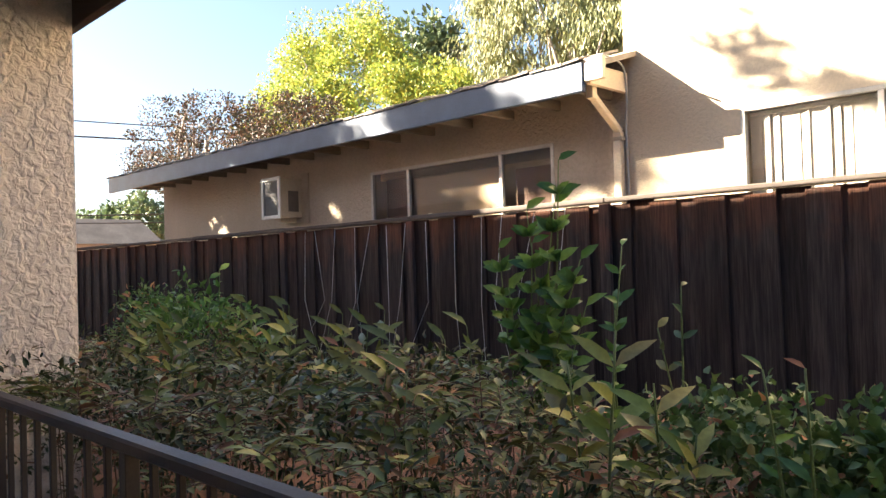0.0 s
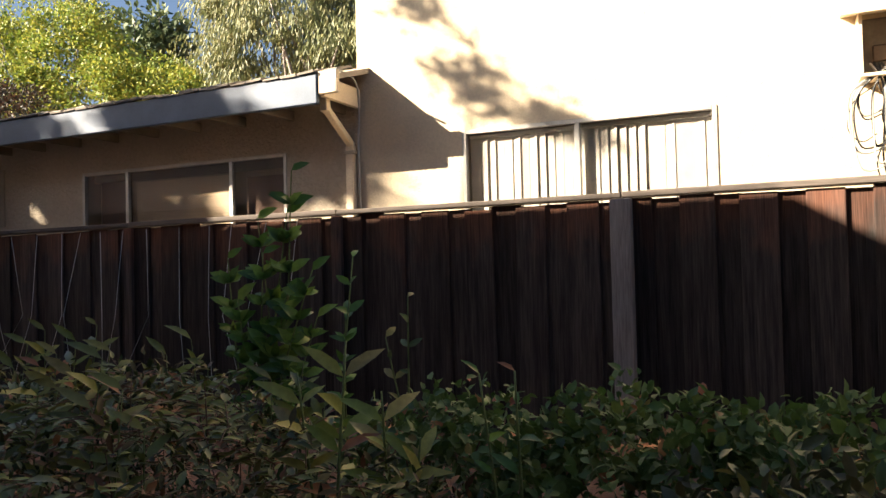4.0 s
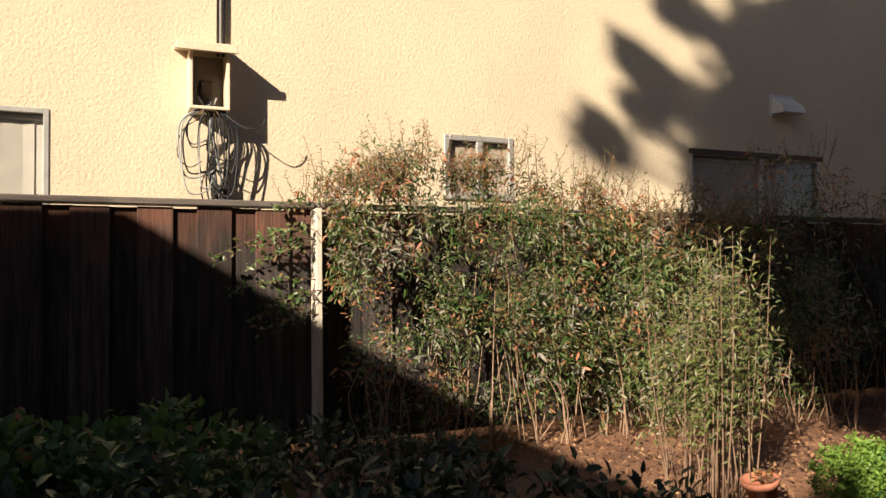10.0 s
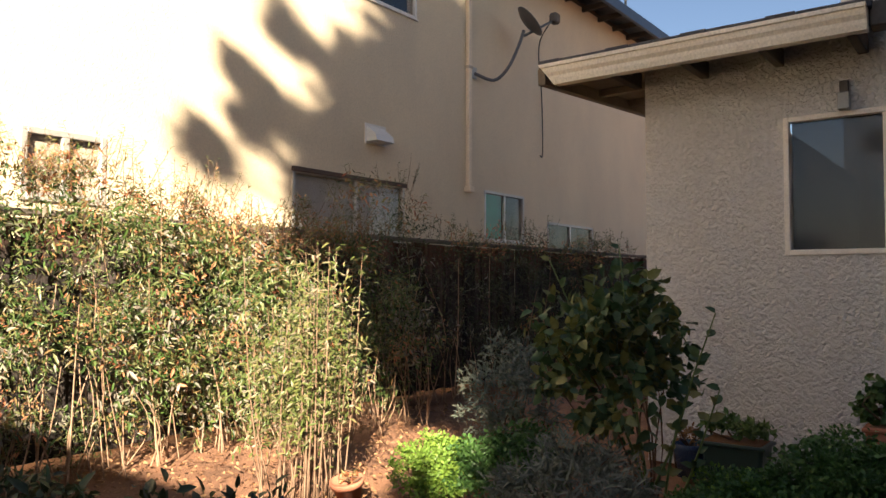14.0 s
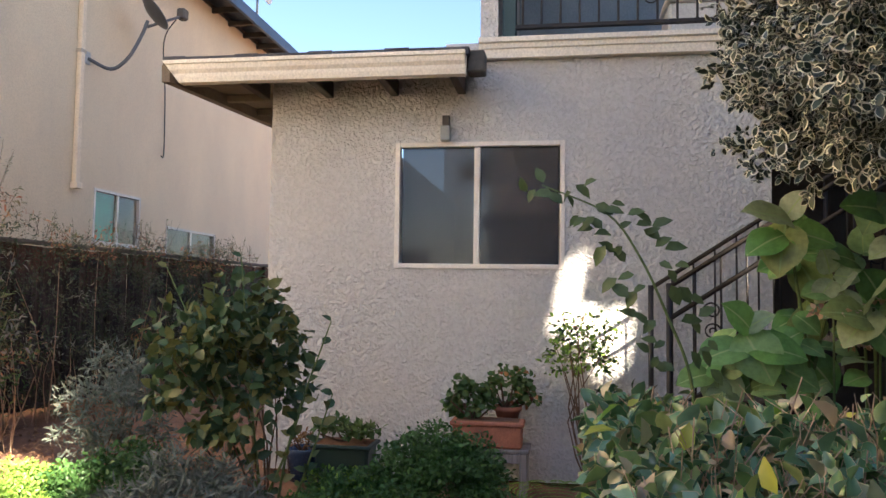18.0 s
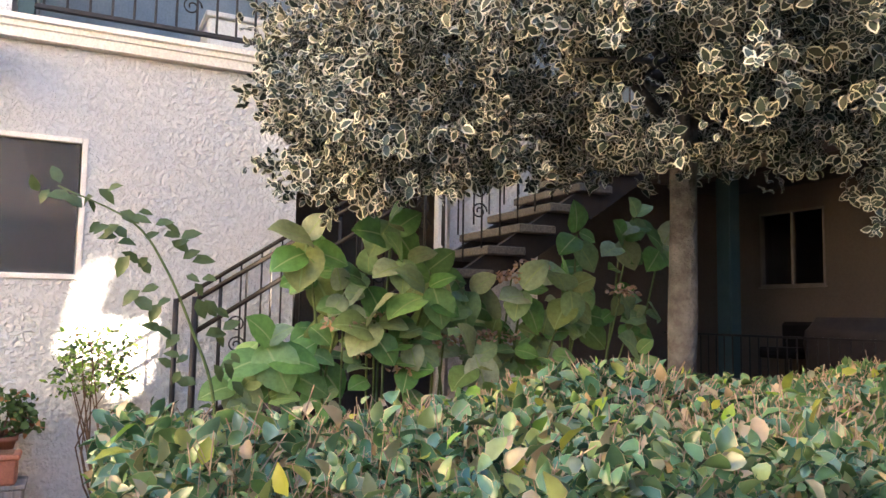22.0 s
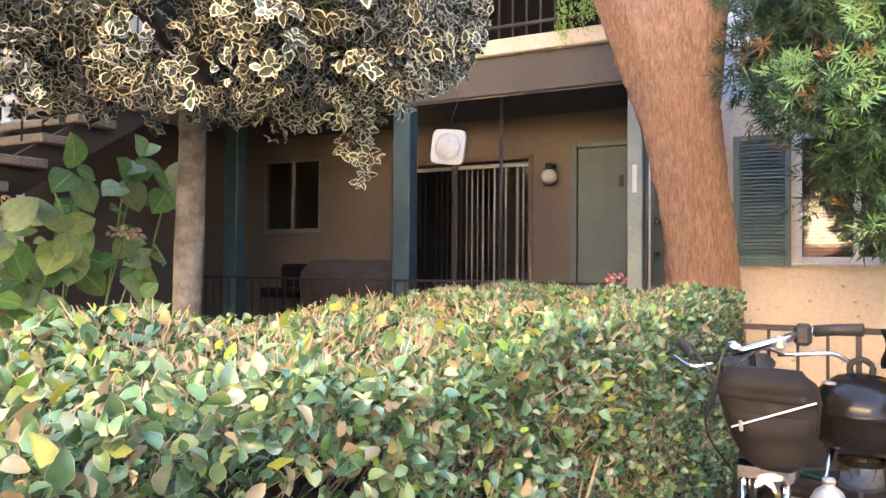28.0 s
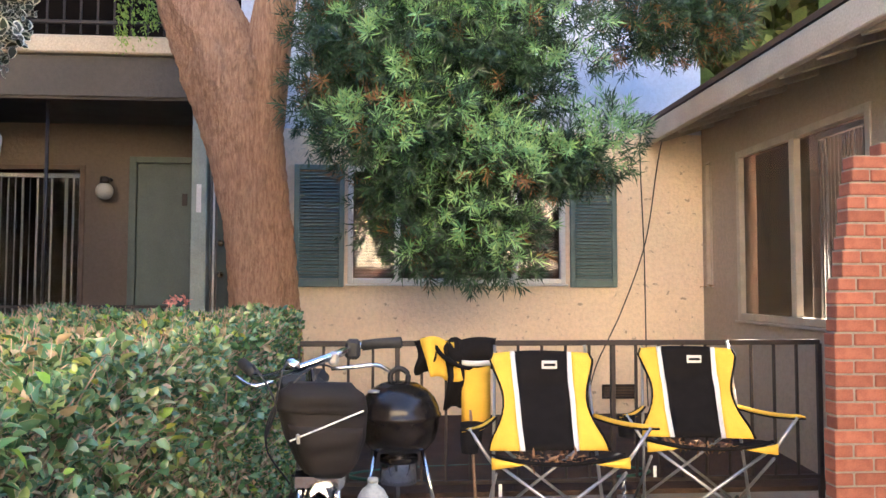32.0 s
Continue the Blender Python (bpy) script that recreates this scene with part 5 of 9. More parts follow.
    simple_leaves("leaves", P[s], D[s], N[s], L[s] * 1.08, L[s] * RNG.uniform(0.6, 0.85, s.sum()), M["f_hedge"], t, 0.24)
    leaf_blades("young_leaves", P[k] + O[k] * 0.015, D[k], N[k], L[k] * 1.1, L[k] * 0.66, M["f_young"], t, 0.2, "fresh yellow-green leaves")
    # solid dark block stands in for the shade between the inner branches
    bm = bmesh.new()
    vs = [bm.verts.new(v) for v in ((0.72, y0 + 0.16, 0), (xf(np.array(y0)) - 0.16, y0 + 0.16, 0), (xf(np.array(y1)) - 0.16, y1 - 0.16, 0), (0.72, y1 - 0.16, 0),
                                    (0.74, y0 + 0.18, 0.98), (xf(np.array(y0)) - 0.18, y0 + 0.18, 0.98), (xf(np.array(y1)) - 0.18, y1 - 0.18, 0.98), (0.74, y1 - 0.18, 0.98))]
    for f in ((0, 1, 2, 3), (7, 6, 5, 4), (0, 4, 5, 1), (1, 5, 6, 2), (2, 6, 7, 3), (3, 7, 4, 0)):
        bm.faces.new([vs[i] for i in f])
    part("inner_tangle", bm, M["shade_core_brown"], t, "dark solid core that stands for the hedge's inner shade")
    lines = []
    for i in range(3600):
        y = y1 - 0.05 - (y1 - y0 - 0.1) * RNG.random() ** 1.2
        if y > -0.9 and i % 5 < 3:
            continue
        side = i % 4 == 0
        x = x0 + RNG.uniform(0.03, 0.10) if side else RNG.uniform(x0 + 0.05, float(xf(np.array(y))) - 0.05)
        top = RNG.uniform(0.45, 1.1) if side else z1 + float(lumpy(x, y)) + RNG.normal(0.003, 0.010)
        root = Vector((x + RNG.normal(0, 0.02) + (0.10 if side else 0), y + RNG.normal(0, 0.02), top - RNG.uniform(0.06, 0.15)))
        for k in range(int(RNG.integers(2, 6))):
            e = Vector((x + RNG.normal(0, 0.04), y + RNG.normal(0, 0.04), top + RNG.normal(0.004, 0.014)))
            r = RNG.uniform(0.0010, 0.0022) * min(1.0, math.hypot(x, y) / 1.9)
            lines.append(([root, root.lerp(e, 0.5) + Vector(RNG.normal(0, 0.008, 3)), e], [r, r, r * 0.9]))
    for i in range(500):
        y = RNG.uniform(y0, y1)
        b = Vector((x0 + RNG.uniform(0.08, 0.2), y, RNG.uniform(0.0, 0.5)))
        e = b + Vector((RNG.normal(-0.04, 0.05), RNG.normal(0, 0.12), RNG.uniform(0.3, 0.6)))
        e.z = min(e.z, z1 - 0.03)
        lines.append(([b, b.lerp(e, 0.5) + Vector(RNG.normal(0, 0.02, 3)), e], [0.005, 0.004, 0.003]))
    tubes("twig_mass", lines, M["cut_twig"], t, 4, "pale cut twigs")


M["cut_twig"] = surface("cut_twig", (0.60, 0.45, 0.31), (0.28, 0.185, 0.12), 0.8, 20, 80, 0.2)
# dark brown of the hedge core, chosen as inner shade
M["shade_core_brown"] = surface("shade_core_brown", (0.045, 0.035, 0.022), (0.02, 0.018, 0.012), 0.95, 25, 80, 0.8, dist=0.03)
hedge()


# tree with white-edged leaves
def sunlit(P, pads=((3.62, 2.62, 0.32, 0.40), (4.3, 3.5, 0.2, 0.5), (5.4, 0.0, 1.30, 0.28), (5.4, -0.15, 1.50, 0.24), (5.4, -0.15, 1.10, 0.36), (5.4, -0.40, 1.05, 0.32), (5.4, -0.52, 0.70, 0.32))):
    """True for places that leave the sun's way to the bright patch on the east wall clear."""
    P, w = np.asarray(P, float), np.array(SUN_WAY)
    ok = np.ones(len(P), bool)
    for x, y, z, r in pads:
        d = P - np.array((x, y, z))
        ok &= np.linalg.norm(d - (d @ w)[:, None] * w, axis=1) > r
    return ok


def variegated_tree():
    t = thing("variegated_tree", (2.2, -2.08, 0), "small tree with a grey trunk and dense cream-edged leaves", "tree")
    trunk = curve_pts([(2.19, -2.10, 0), (2.21, -2.08, 0.8), (2.19, -2.08, 1.6), (2.10, -2.0, 2.1), (2.0, -1.9, 2.6)], 5)
    rad = list(np.linspace(0.060, 0.046, len(trunk)))
    v, f = tube_arrays(trunk, rad, 16)
    for p in v:
        p += Vector((noise.noise(p * 9), noise.noise(p * 9 + Vector((4, 4, 4))), 0)) * 0.008
    place("trunk", mesh_of("trunk", v, f, M["vari_bark"], True), t)
    tips, _ = ball_points(40, (1.98, -1.83, 2.6), (1.2, 1.2, 0.7), 0.3)
    tips = tips[sunlit(tips) & sunlit((tips + np.array((2.1, -2.0, 2.2))) / 2)]
    for p in tips[:16]:
        tubes("limbs", branch_set((2.12, -2.02, RNG.uniform(1.95, 2.3)), [p], 0.022, 0.005, 0.08), M["vari_bark"], t, 6)
    CR = [((1.95, -1.78, 2.65), (1.28, 1.28, 0.95), 1200), ((2.1, -2.1, 3.75), (1.35, 1.35, 0.85), 200), ((2.55, -2.75, 2.75), (0.75, 0.7, 0.65), 260), ((2.1, -1.95, 2.1), (0.7, 0.7, 0.34), 220), ((2.66, -1.14, 2.30), (0.58, 0.58, 0.60), 240), ((1.55, -2.42, 2.45), (0.5, 0.5, 0.5), 220), ((1.45, -1.5, 2.3), (0.5, 0.5, 0.38), 170),
          ((2.27, -1.05, 1.95), (0.42, 0.4, 0.34), 90), ((1.62, -2.4, 1.78), (0.06, 0.06, 0.2), 10), ((2.70, -0.80, 2.05), (0.32, 0.28, 0.40), 90)]
    P, O = [], []
    for c, r, n in CR:
        p, o, _ = clumps(int(n * 0.95), 5, c, r, 0.13, 0.5, -0.95)
        P.append(p)
        O.append(o)
    P, O = np.concatenate(P), np.concatenate(O)
    # the lower edge of the crown, by the way round the open side and the rise over eye height
    way = np.degrees(np.arctan2(P[:, 0], P[:, 1]))
    rise = np.degrees(np.arctan2(P[:, 2] - 1.3, np.hypot(P[:, 0], P[:, 1])))
    low = np.interp(way, [95, 98, 101, 106, 111, 116, 125, 133, 138, 143, 144.6, 146, 147, 152.5, 153.5, 156, 158.5], [8, 5.6, 5.6, 6.4, 8.2, 9.2, 10.0, 10.4, 10.6, 10.0, 6.8, 6.8, 9.8, 11.8, 14.8, 19, 26])
    keep = rise > low + 0.5 * np.sin(way * 2.1) + RNG.normal(0, 0.35, len(P))
    hollow = np.sin(P[:, 0] * 8.1 + 1.3 * np.sin(P[:, 2] * 5.3)) * np.sin(P[:, 1] * 8.7 + 1.1 * np.sin(P[:, 0] * 4.9)) * np.sin(P[:, 2] * 9.3 + 2.0)
    keep &= (np.hypot(P[:, 0], P[:, 1]) > 1.8) & sunlit(P) & ~((hollow < -0.22) & (RNG.random(len(P)) < 0.9))
    P, O = P[keep], O[keep]
    # each shoot ends in two tiers of leaves round its tip
    A = unit(O * 0.7 + UP * 0.35 - P * np.array((0.10, 0.10, 0)) + RNG.normal(0, 0.35, O.shape))
    m = 9
    A = np.repeat(A, m, 0)
    tier = np.tile(np.array([0, 0, 0, 0, 0, 1, 1, 1, 1]), len(P))[:, None]
    P = np.repeat(P, m, 0) - A * (0.035 * (1 - tier)) + RNG.normal(0, 0.004, (len(A), 3))
    e1 = unit(np.cross(A, np.array((0.3, 0.5, 0.2))))
    e2 = np.cross(A, e1)
    w = np.tile(np.arange(m) * 1.257 + np.where(np.arange(m) > 4, 0.9, 0.0), len(A) // m)[:, None] + np.repeat(RNG.uniform(0, 6.28, (len(A) // m, 1)), m, 0)
    side = e1 * np.cos(w) + e2 * np.sin(w)
    D = jitter(side * (0.95 - 0.3 * tier) + A * (0.25 + 0.5 * tier), 0.32)
    N = jitter(A - side * 0.2, 0.35)
    L = RNG.uniform(0.026, 0.052, len(P)) * (1 - 0.25 * tier[:, 0]) * np.interp(np.linalg.norm(P - np.array((0, 0, 1.3)), axis=1), [1.8, 2.3], [0.8, 1.0])
    k = RNG.random(len(P)) < 0.85
    P, D, N, L = P[k], D[k], N[k], L[k]
    leaf_blades("crown", P, D, N, L, L * 0.68, M["f_varieg"], t, 0.16, "glossy green leaves with cream margins", round_=True)


variegated_tree()


# large leaning tree with narrow leaves
def podocarpus():
    t = thing("podocarpus_tree", (0.88, -5.5, 0), "large leaning tree with reddish bark and narrow green leaves", "tree")
    tr = curve_pts([(0.84, -5.55, -0.05), (0.87, -5.5, 0.6), (0.875, -5.5, 1.2), (0.93, -5.5, 1.74), (1.03, -5.5, 2.36), (1.16, -5.5, 2.82), (1.42, -5.48, 3.45), (1.75, -5.4, 4.4), (2.0, -5.3, 5.4)], 5)
    rad = list(np.interp([p.z for p in tr], [0, 0.6, 1.2, 1.74, 2.36, 2.82, 3.45, 4.4, 5.4], [0.36, 0.27, 0.235, 0.235, 0.265, 0.29, 0.24, 0.2, 0.14]))
    fine = []
    m = 8
    for a, b in zip(tr[:-1], tr[1:]):
        fine += [a.lerp(b, k / m) for k in range(m)]
    fine.append(tr[-1])
    rad = list(np.interp(np.linspace(0, 1, len(fine)), np.linspace(0, 1, len(tr)), rad))
    v = [c + Vector((math.cos(k * math.pi / 48), math.sin(k * math.pi / 48), -0.3 * math.cos(k * math.pi / 48))) * r for c, r in zip(fine, rad) for k in range(96)]
    f = [(i * 96 + k, i * 96 + (k + 1) % 96, (i + 1) * 96 + (k + 1) % 96, (i + 1) * 96 + k) for i in range(len(fine) - 1) for k in range(96)]
    for i, p in enumerate(v):
        k = i % 96
        c = fine[min(i // 96, len(fine) - 1)]
        q = Vector((p.x * 34, p.y * 34, p.z * 15))
        p += (p - c) * (0.05 * math.sin(k * 0.393 + i * 0.0003) + 0.035 * noise.noise(p * 6) + 0.055 * noise.noise(q) + 0.03 * noise.noise(q * 2.3))
    place("trunk", mesh_of("trunk", v, f, M["bark"], True), t)
    l2 = curve_pts([(1.0, -5.5, 1.9), (0.93, -5.5, 2.5), (0.80, -5.42, 3.4), (0.5, -5.2, 4.8)], 5)
    tube("limb", l2, list(np.interp(np.linspace(0, 1, len(l2)), [0, 0.3, 0.5, 1], [0.08, 0.19, 0.17, 0.09])), M["bark"], t, 16)
    boughs = [((0.45, -5.3, 3.6), (-0.15, -4.6, 3.3), 0.05), ((0.4, -5.2, 3.3), (0.1, -4.7, 2.4), 0.035), ((0.1, -5.1, 4.5), (-1.1, -4.7, 3.4), 0.05), ((0.3, -5.2, 4.0), (-0.5, -4.6, 2.2), 0.035)]
    tubes("boughs", [(curve_pts([a, (Vector(a) + Vector(b)) / 2 + Vector((0, 0.1, 0.2)), b], 4), list(np.linspace(r, 0.012, 9))) for a, b, r in boughs], M["bark"], t, 6)
    CR = [((-0.42, -4.75, 2.8), (0.84, 0.45, 0.80), 30), ((-0.1, -4.7, 2.25), (0.50, 0.36, 0.30), 9), ((-0.75, -4.75, 2.15), (0.36, 0.32, 0.32), 6), ((-0.2, -4.85, 1.80), (0.36, 0.25, 0.30), 5), ((-0.62, -4.72, 1.68), (0.26, 0.22, 0.32), 5),
          ((-1.30, -4.85, 2.18), (0.33, 0.28, 0.28), 6), ((-1.85, -5.1, 3.22), (0.66, 0.35, 0.27), 11), ((0.36, -5.0, 2.85), (0.20, 0.22, 0.65), 9), ((-0.3, -4.8, 3.75), (1.1, 0.55, 0.5), 14), ((-0.35, -5.05, 2.6), (0.70, 0.20, 0.70), 14)]
    groups = {"f_podo": ([], [], []), "f_podo_new": ([], [], []), "f_rust": ([], [], [])}
    for c, r, n in CR:
        cc, oo = ball_points(int(n * 2.3), c, r, 0.75)
        for c2, o2 in zip(cc, oo):
            # a tuft of shoots: pale young tips also paint its lit outer, upper side
            q, qo = ball_points(30, c2, np.array((0.22, 0.20, 0.15)) * RNG.uniform(0.75, 1.25), 0.6)
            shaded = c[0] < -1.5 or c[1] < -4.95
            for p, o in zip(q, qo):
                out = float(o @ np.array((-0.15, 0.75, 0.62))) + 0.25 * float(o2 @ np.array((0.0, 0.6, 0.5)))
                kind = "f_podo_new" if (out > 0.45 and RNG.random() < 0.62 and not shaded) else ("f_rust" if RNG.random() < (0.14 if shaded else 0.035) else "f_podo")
                axis = unit((o * 0.7 + np.array((0, 0.3, -0.05)) + RNG.normal(0, 0.3, 3))[None])[0]
                m = 17
                k = np.arange(m)
                st_ = (k / m)[:, None]
                stem = p + axis * (st_ * 0.09)
                e1 = unit(np.cross(axis, (0.3, 0.2, 0.9))[None])[0]
                e2 = np.cross(axis, e1)
                w = (k * 2.4 + RNG.uniform(0, 6))[:, None]
                D = e1 * np.cos(w) + e2 * np.sin(w)
                D = unit(D * 0.8 + axis * (0.25 + 0.9 * st_) + RNG.normal(0, 0.1, (m, 3)))
                g = groups[kind]
                g[0].append(stem)
                g[1].append(D)
                g[2].append(unit(np.tile(axis, (m, 1)) + RNG.normal(0, 0.25, (m, 3))))
    for k, lab in (("f_podo", "narrow green leaves, darkened for inner shade"), ("f_podo_new", "pale leaf tips, new and set on the lit side"), ("f_rust", "rust-brown dying leaves")):
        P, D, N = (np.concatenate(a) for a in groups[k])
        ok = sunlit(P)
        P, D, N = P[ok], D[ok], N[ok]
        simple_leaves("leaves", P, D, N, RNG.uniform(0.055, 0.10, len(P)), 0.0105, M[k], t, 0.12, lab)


podocarpus()


# vines and bamboo-like shrub along the fence
def vine(name, label, x0, x1, top, y_front, n, seed_red, light=True):
    t = thing(name, ((x0 + x1) / 2, 5.2, 0), label, "shrub")
    tops = top(np.linspace(x0, x1, 200))

    def zt(x):
        return np.interp(x, np.linspace(x0, x1, 200), tops)
    nc = n // 26
    cx = RNG.uniform(x0, x1, nc)
    cz = zt(cx) * RNG.random(nc) ** (0.58 if light else 0.85) * 0.99 + 0.03
    bulge = np.clip(np.sin(np.clip(cz / zt(cx), 0, 1) * math.pi * 0.8 + 0.5), 0, 1)
    cy = 5.45 - (5.45 - y_front) * bulge * RNG.random(nc) ** 0.45
    hole = np.sin(cx * 5.3 + 1.7 * np.sin(cz * 4.1)) * np.sin(cz * 5.9 + 2.0 * np.sin(cx * 2.7)) < (-0.06 if light else -0.5)
    keep = ~(hole & (RNG.random(nc) < 0.88))
    cx, cy, cz = cx[keep], cy[keep], cz[keep]
    nc = len(cx)
    over = cz > 1.75
    cy[over] += RNG.uniform(0, 0.4, over.sum())
    thin = (cz < 0.3) & (RNG.random(nc) < 0.25)
    cx, cy, cz = cx[~thin], cy[~thin], cz[~thin]
    gone = (cx < 1.5) & (cz < 1.75 - 1.2 * np.clip(cx - 1.25, 0, 1) * 3) & (x0 < 2)
    cx, cy, cz = cx[~gone], cy[~gone], cz[~gone]
    c = np.stack([cx, cy, cz], 1)
    u = unit(RNG.normal(0, 1, (len(c) * 26, 3)))
    size = np.repeat(RNG.choice([0.6, 1.0, 1.5], len(c), p=[0.3, 0.45, 0.25]), 26)
    P = np.repeat(c, 26, 0) + u * (0.13 * size[:, None]) * RNG.random((len(u), 1)) ** 0.5
    P[:, 2] = np.maximum(P[:, 2], 0.03)
    O = unit(u * 0.6 + np.array((-0.15, -0.8, 0.25)))
    D = jitter(O * 0.5 + np.array((0, 0, -0.35)), 0.55)
    N = jitter(O * 0.5 + UP * 0.5, 0.5)
    L = RNG.uniform(0.026, 0.060, len(P)) * size
    open_ = (np.abs(P[:, 0] / P[:, 1] * 5.47 - 1.35) < 0.075) & (P[:, 2] < 1.80) & (RNG.random(len(P)) < 0.95)
    L[open_] = 0.004
    L[(np.abs(P[:, 0] - 1.35 - (P[:, 1] - 5.36) * 1.35) < 0.10) & (P[:, 1] < 5.4) & (RNG.random(len(P)) < 0.85)] = 0.004
    pick = np.repeat(RNG.random(len(c)), 26)
    high = P[:, 2] > zt(P[:, 0]) - 0.28
    red = (pick < seed_red) | (high & (pick < 0.45) & (RNG.random(len(P)) < 0.7))
    grey = (pick > (0.90 if light else 0.97))
    g = ~red & ~grey
    # without light the leaves take the palette darkened for shade
    (leaf_blades if light else simple_leaves)("leaves", P[g], D[g], N[g], L[g], L[g] * 0.23, M["f_vine" if light else "f_dimmed"], t)
    leaf_blades("reddish_leaves", P[red], D[red], N[red], L[red], L[red] * 0.3, M["f_red"], t, label="reddish brown leaves")
    leaf_blades("dusty_leaves", P[grey], D[grey], N[grey], L[grey] * 1.1, L[grey] * 0.3, M["f_grey"], t, label="dusty pale leaves")
    # canes
    lines = []
    for i in range(int((x1 - x0) * (22 if light else 12))):
        x = RNG.uniform(x0, x1)
        h = float(zt(np.array(x))) * RNG.uniform(0.2, 0.95) * (1 if i % 5 == 0 else 0.5)
        if x < 1.5:
            continue
        b = Vector((x, RNG.uniform(y_front - 0.02, 5.2), 0))
        e = Vector((x + RNG.normal(0, 0.14) * h, b.y + RNG.normal(0, 0.08), h))
        pts = curve_pts([b, (b + e) / 2 + Vector((RNG.normal(0, 0.07) * h, RNG.normal(0, 0.05), 0)), e], 3)
        r = RNG.uniform(0.004, 0.009)
        lines.append((pts, list(np.linspace(r, r * 0.4, len(pts)))))
    tubes("cane_mass", lines, M["pale_twig"], t, 5, "bare tan canes")
    # thin shoots that stand over the top
    S, F = [], []
    lp, ld, ln = [], [], []
    for i in range(int((x1 - x0) * (44 if light else 16))):
        x = RNG.uniform(x0, x1)
        b = Vector((x, RNG.uniform(y_front + 0.2, 5.5), float(zt(np.array(x))) - 0.15))
        e = b + Vector((RNG.normal(0.0, 0.11), RNG.normal(0, 0.06), RNG.uniform(0.10, 0.40)))
        S.append(([b, (b + e) / 2 + Vector((RNG.normal(0, 0.015), 0, 0)), e], [0.003, 0.0022, 0.0012]))
        for k in range(12):
            p = b.lerp(e, 0.35 + 0.65 * k / 11)
            lp.append(p)
            ld.append((RNG.normal(0, 0.8), RNG.normal(0, 0.5), 0.35))
            ln.append((RNG.normal(0, 0.4), -0.5, 0.8))
    tubes("shoot_mass", S, M["twig"], t, 4)
    leaf_blades("shoot_leaves", lp, ld, ln, RNG.uniform(0.02, 0.055, len(lp)), 0.010, M["f_shoot"] if seed_red > 0.04 else M["f_vine"], t, label="thin red-tipped shoots")


vine("fence_shrub", "tall tangled shrub with reddish tips growing over the fence", 1.05, 4.75, lambda x: 1.98 + 0.22 * np.sin((x - 1.1) * 1.15) + 0.05 * np.sin(x * 7) - 0.55 * np.clip(1.45 - x, 0, 1), 4.75, 84000, 0.10)
vine("fence_shrub", "loose sunlit shrub with bare canes beside the fence", 3.6, 5.6, lambda x: 1.75 + 0.12 * np.sin(x * 4), 4.2, 26000, 0.06)
vine("fence_vine", "vine hanging over the far fence, leaves darkened for shade", 4.7, 12.5, lambda x: 2.0 + 0.34 * np.exp(-((x - 6.0) / 1.2) ** 2) + 0.10 * np.sin(x * 2.3) + 0.06 * np.sin(x * 6.1) - 0.012 * (x - 5), 4.9, 40000, 0.02, False)

# tall clump of bare canes with fine leaves on the upper half
cl = thing("cane_clump", (3.08, 3.32, 0), "tall clump of bare tan canes topped with fine green leaves", "shrub")
P, D, N = [], [], []
for i in range(46):
    b = Vector((3.08 + RNG.normal(0, 0.15), 3.32 + RNG.normal(0, 0.10), 0))
    e = b + Vector((RNG.normal(0, 0.13), RNG.normal(0, 0.10), RNG.uniform(0.85, 1.52)))
    pts = curve_pts([b, b.lerp(e, 0.5) + Vector((RNG.normal(0, 0.03), RNG.normal(0, 0.03), 0)), e], 5)
    tube("cane", pts, list(np.linspace(RNG.uniform(0.004, 0.007), 0.0015, len(pts))), M["cane_bark"], cl, 5)
    for k in range(96):
        q = b.lerp(e, RNG.uniform(0.36, 1.0))
        P.append(q + Vector(RNG.normal(0, 0.055, 3)))
        D.append((RNG.normal(0, 0.7), RNG.normal(0, 0.7), RNG.normal(-0.1, 0.5)))
        N.append((RNG.normal(-0.2, 0.4), -0.5 + RNG.normal(0, 0.3), 0.7))
L = RNG.uniform(0.028, 0.062, len(P))
leaf_blades("leaves", P, D, N, L, L * 0.25, M["f_clump"], cl)

# stray shoots that reach past the post
sv = thing("stray_vine", (1.2, 5.45, 0.6), "loose leafy shoots reaching sideways over the fence boards", "vine")
P, D, N, lines = [], [], [], []
for i in range(12):
    b = Vector((1.42, 5.43, RNG.uniform(0.95, 1.72)))
    e = b + Vector((-RNG.uniform(0.25, 0.85), RNG.uniform(-0.05, 0.05), RNG.uniform(-0.22, 0.12)))
    mid = b.lerp(e, 0.5) + Vector((0, -0.06, RNG.uniform(0.02, 0.12)))
    pts = curve_pts([b, mid, e], 6)
    lines.append((pts, list(np.linspace(0.005, 0.002, len(pts)))))
    for p in pts[2:]:
        for k in range(4):
            P.append(p + Vector(RNG.normal(0, 0.02, 3)))
            D.append((RNG.normal(-0.3, 0.6), RNG.normal(-0.3, 0.4), RNG.normal(-0.1, 0.5)))
            N.append((RNG.normal(-0.3, 0.4), -0.7, 0.6))
L = RNG.uniform(0.03, 0.065, len(P))
P, D, N = np.array(P), np.array(D), np.array(N)
k = np.abs(P[:, 0] / P[:, 1] * 5.47 - 1.35) > 0.085
leaf_blades("leaves", P[k], D[k], N[k], L[k], L[k] * 0.5, M["f_vine"], sv)
tubes("shoot_mass", lines, M["twig"], sv, 4)

# nandina bed in front of the railing
nb = thing("nandina_bed", (-2.6, 1.8, 0), "low bed of nandina with bronze and green leaves", "shrub")
P, O, C = [], [], []
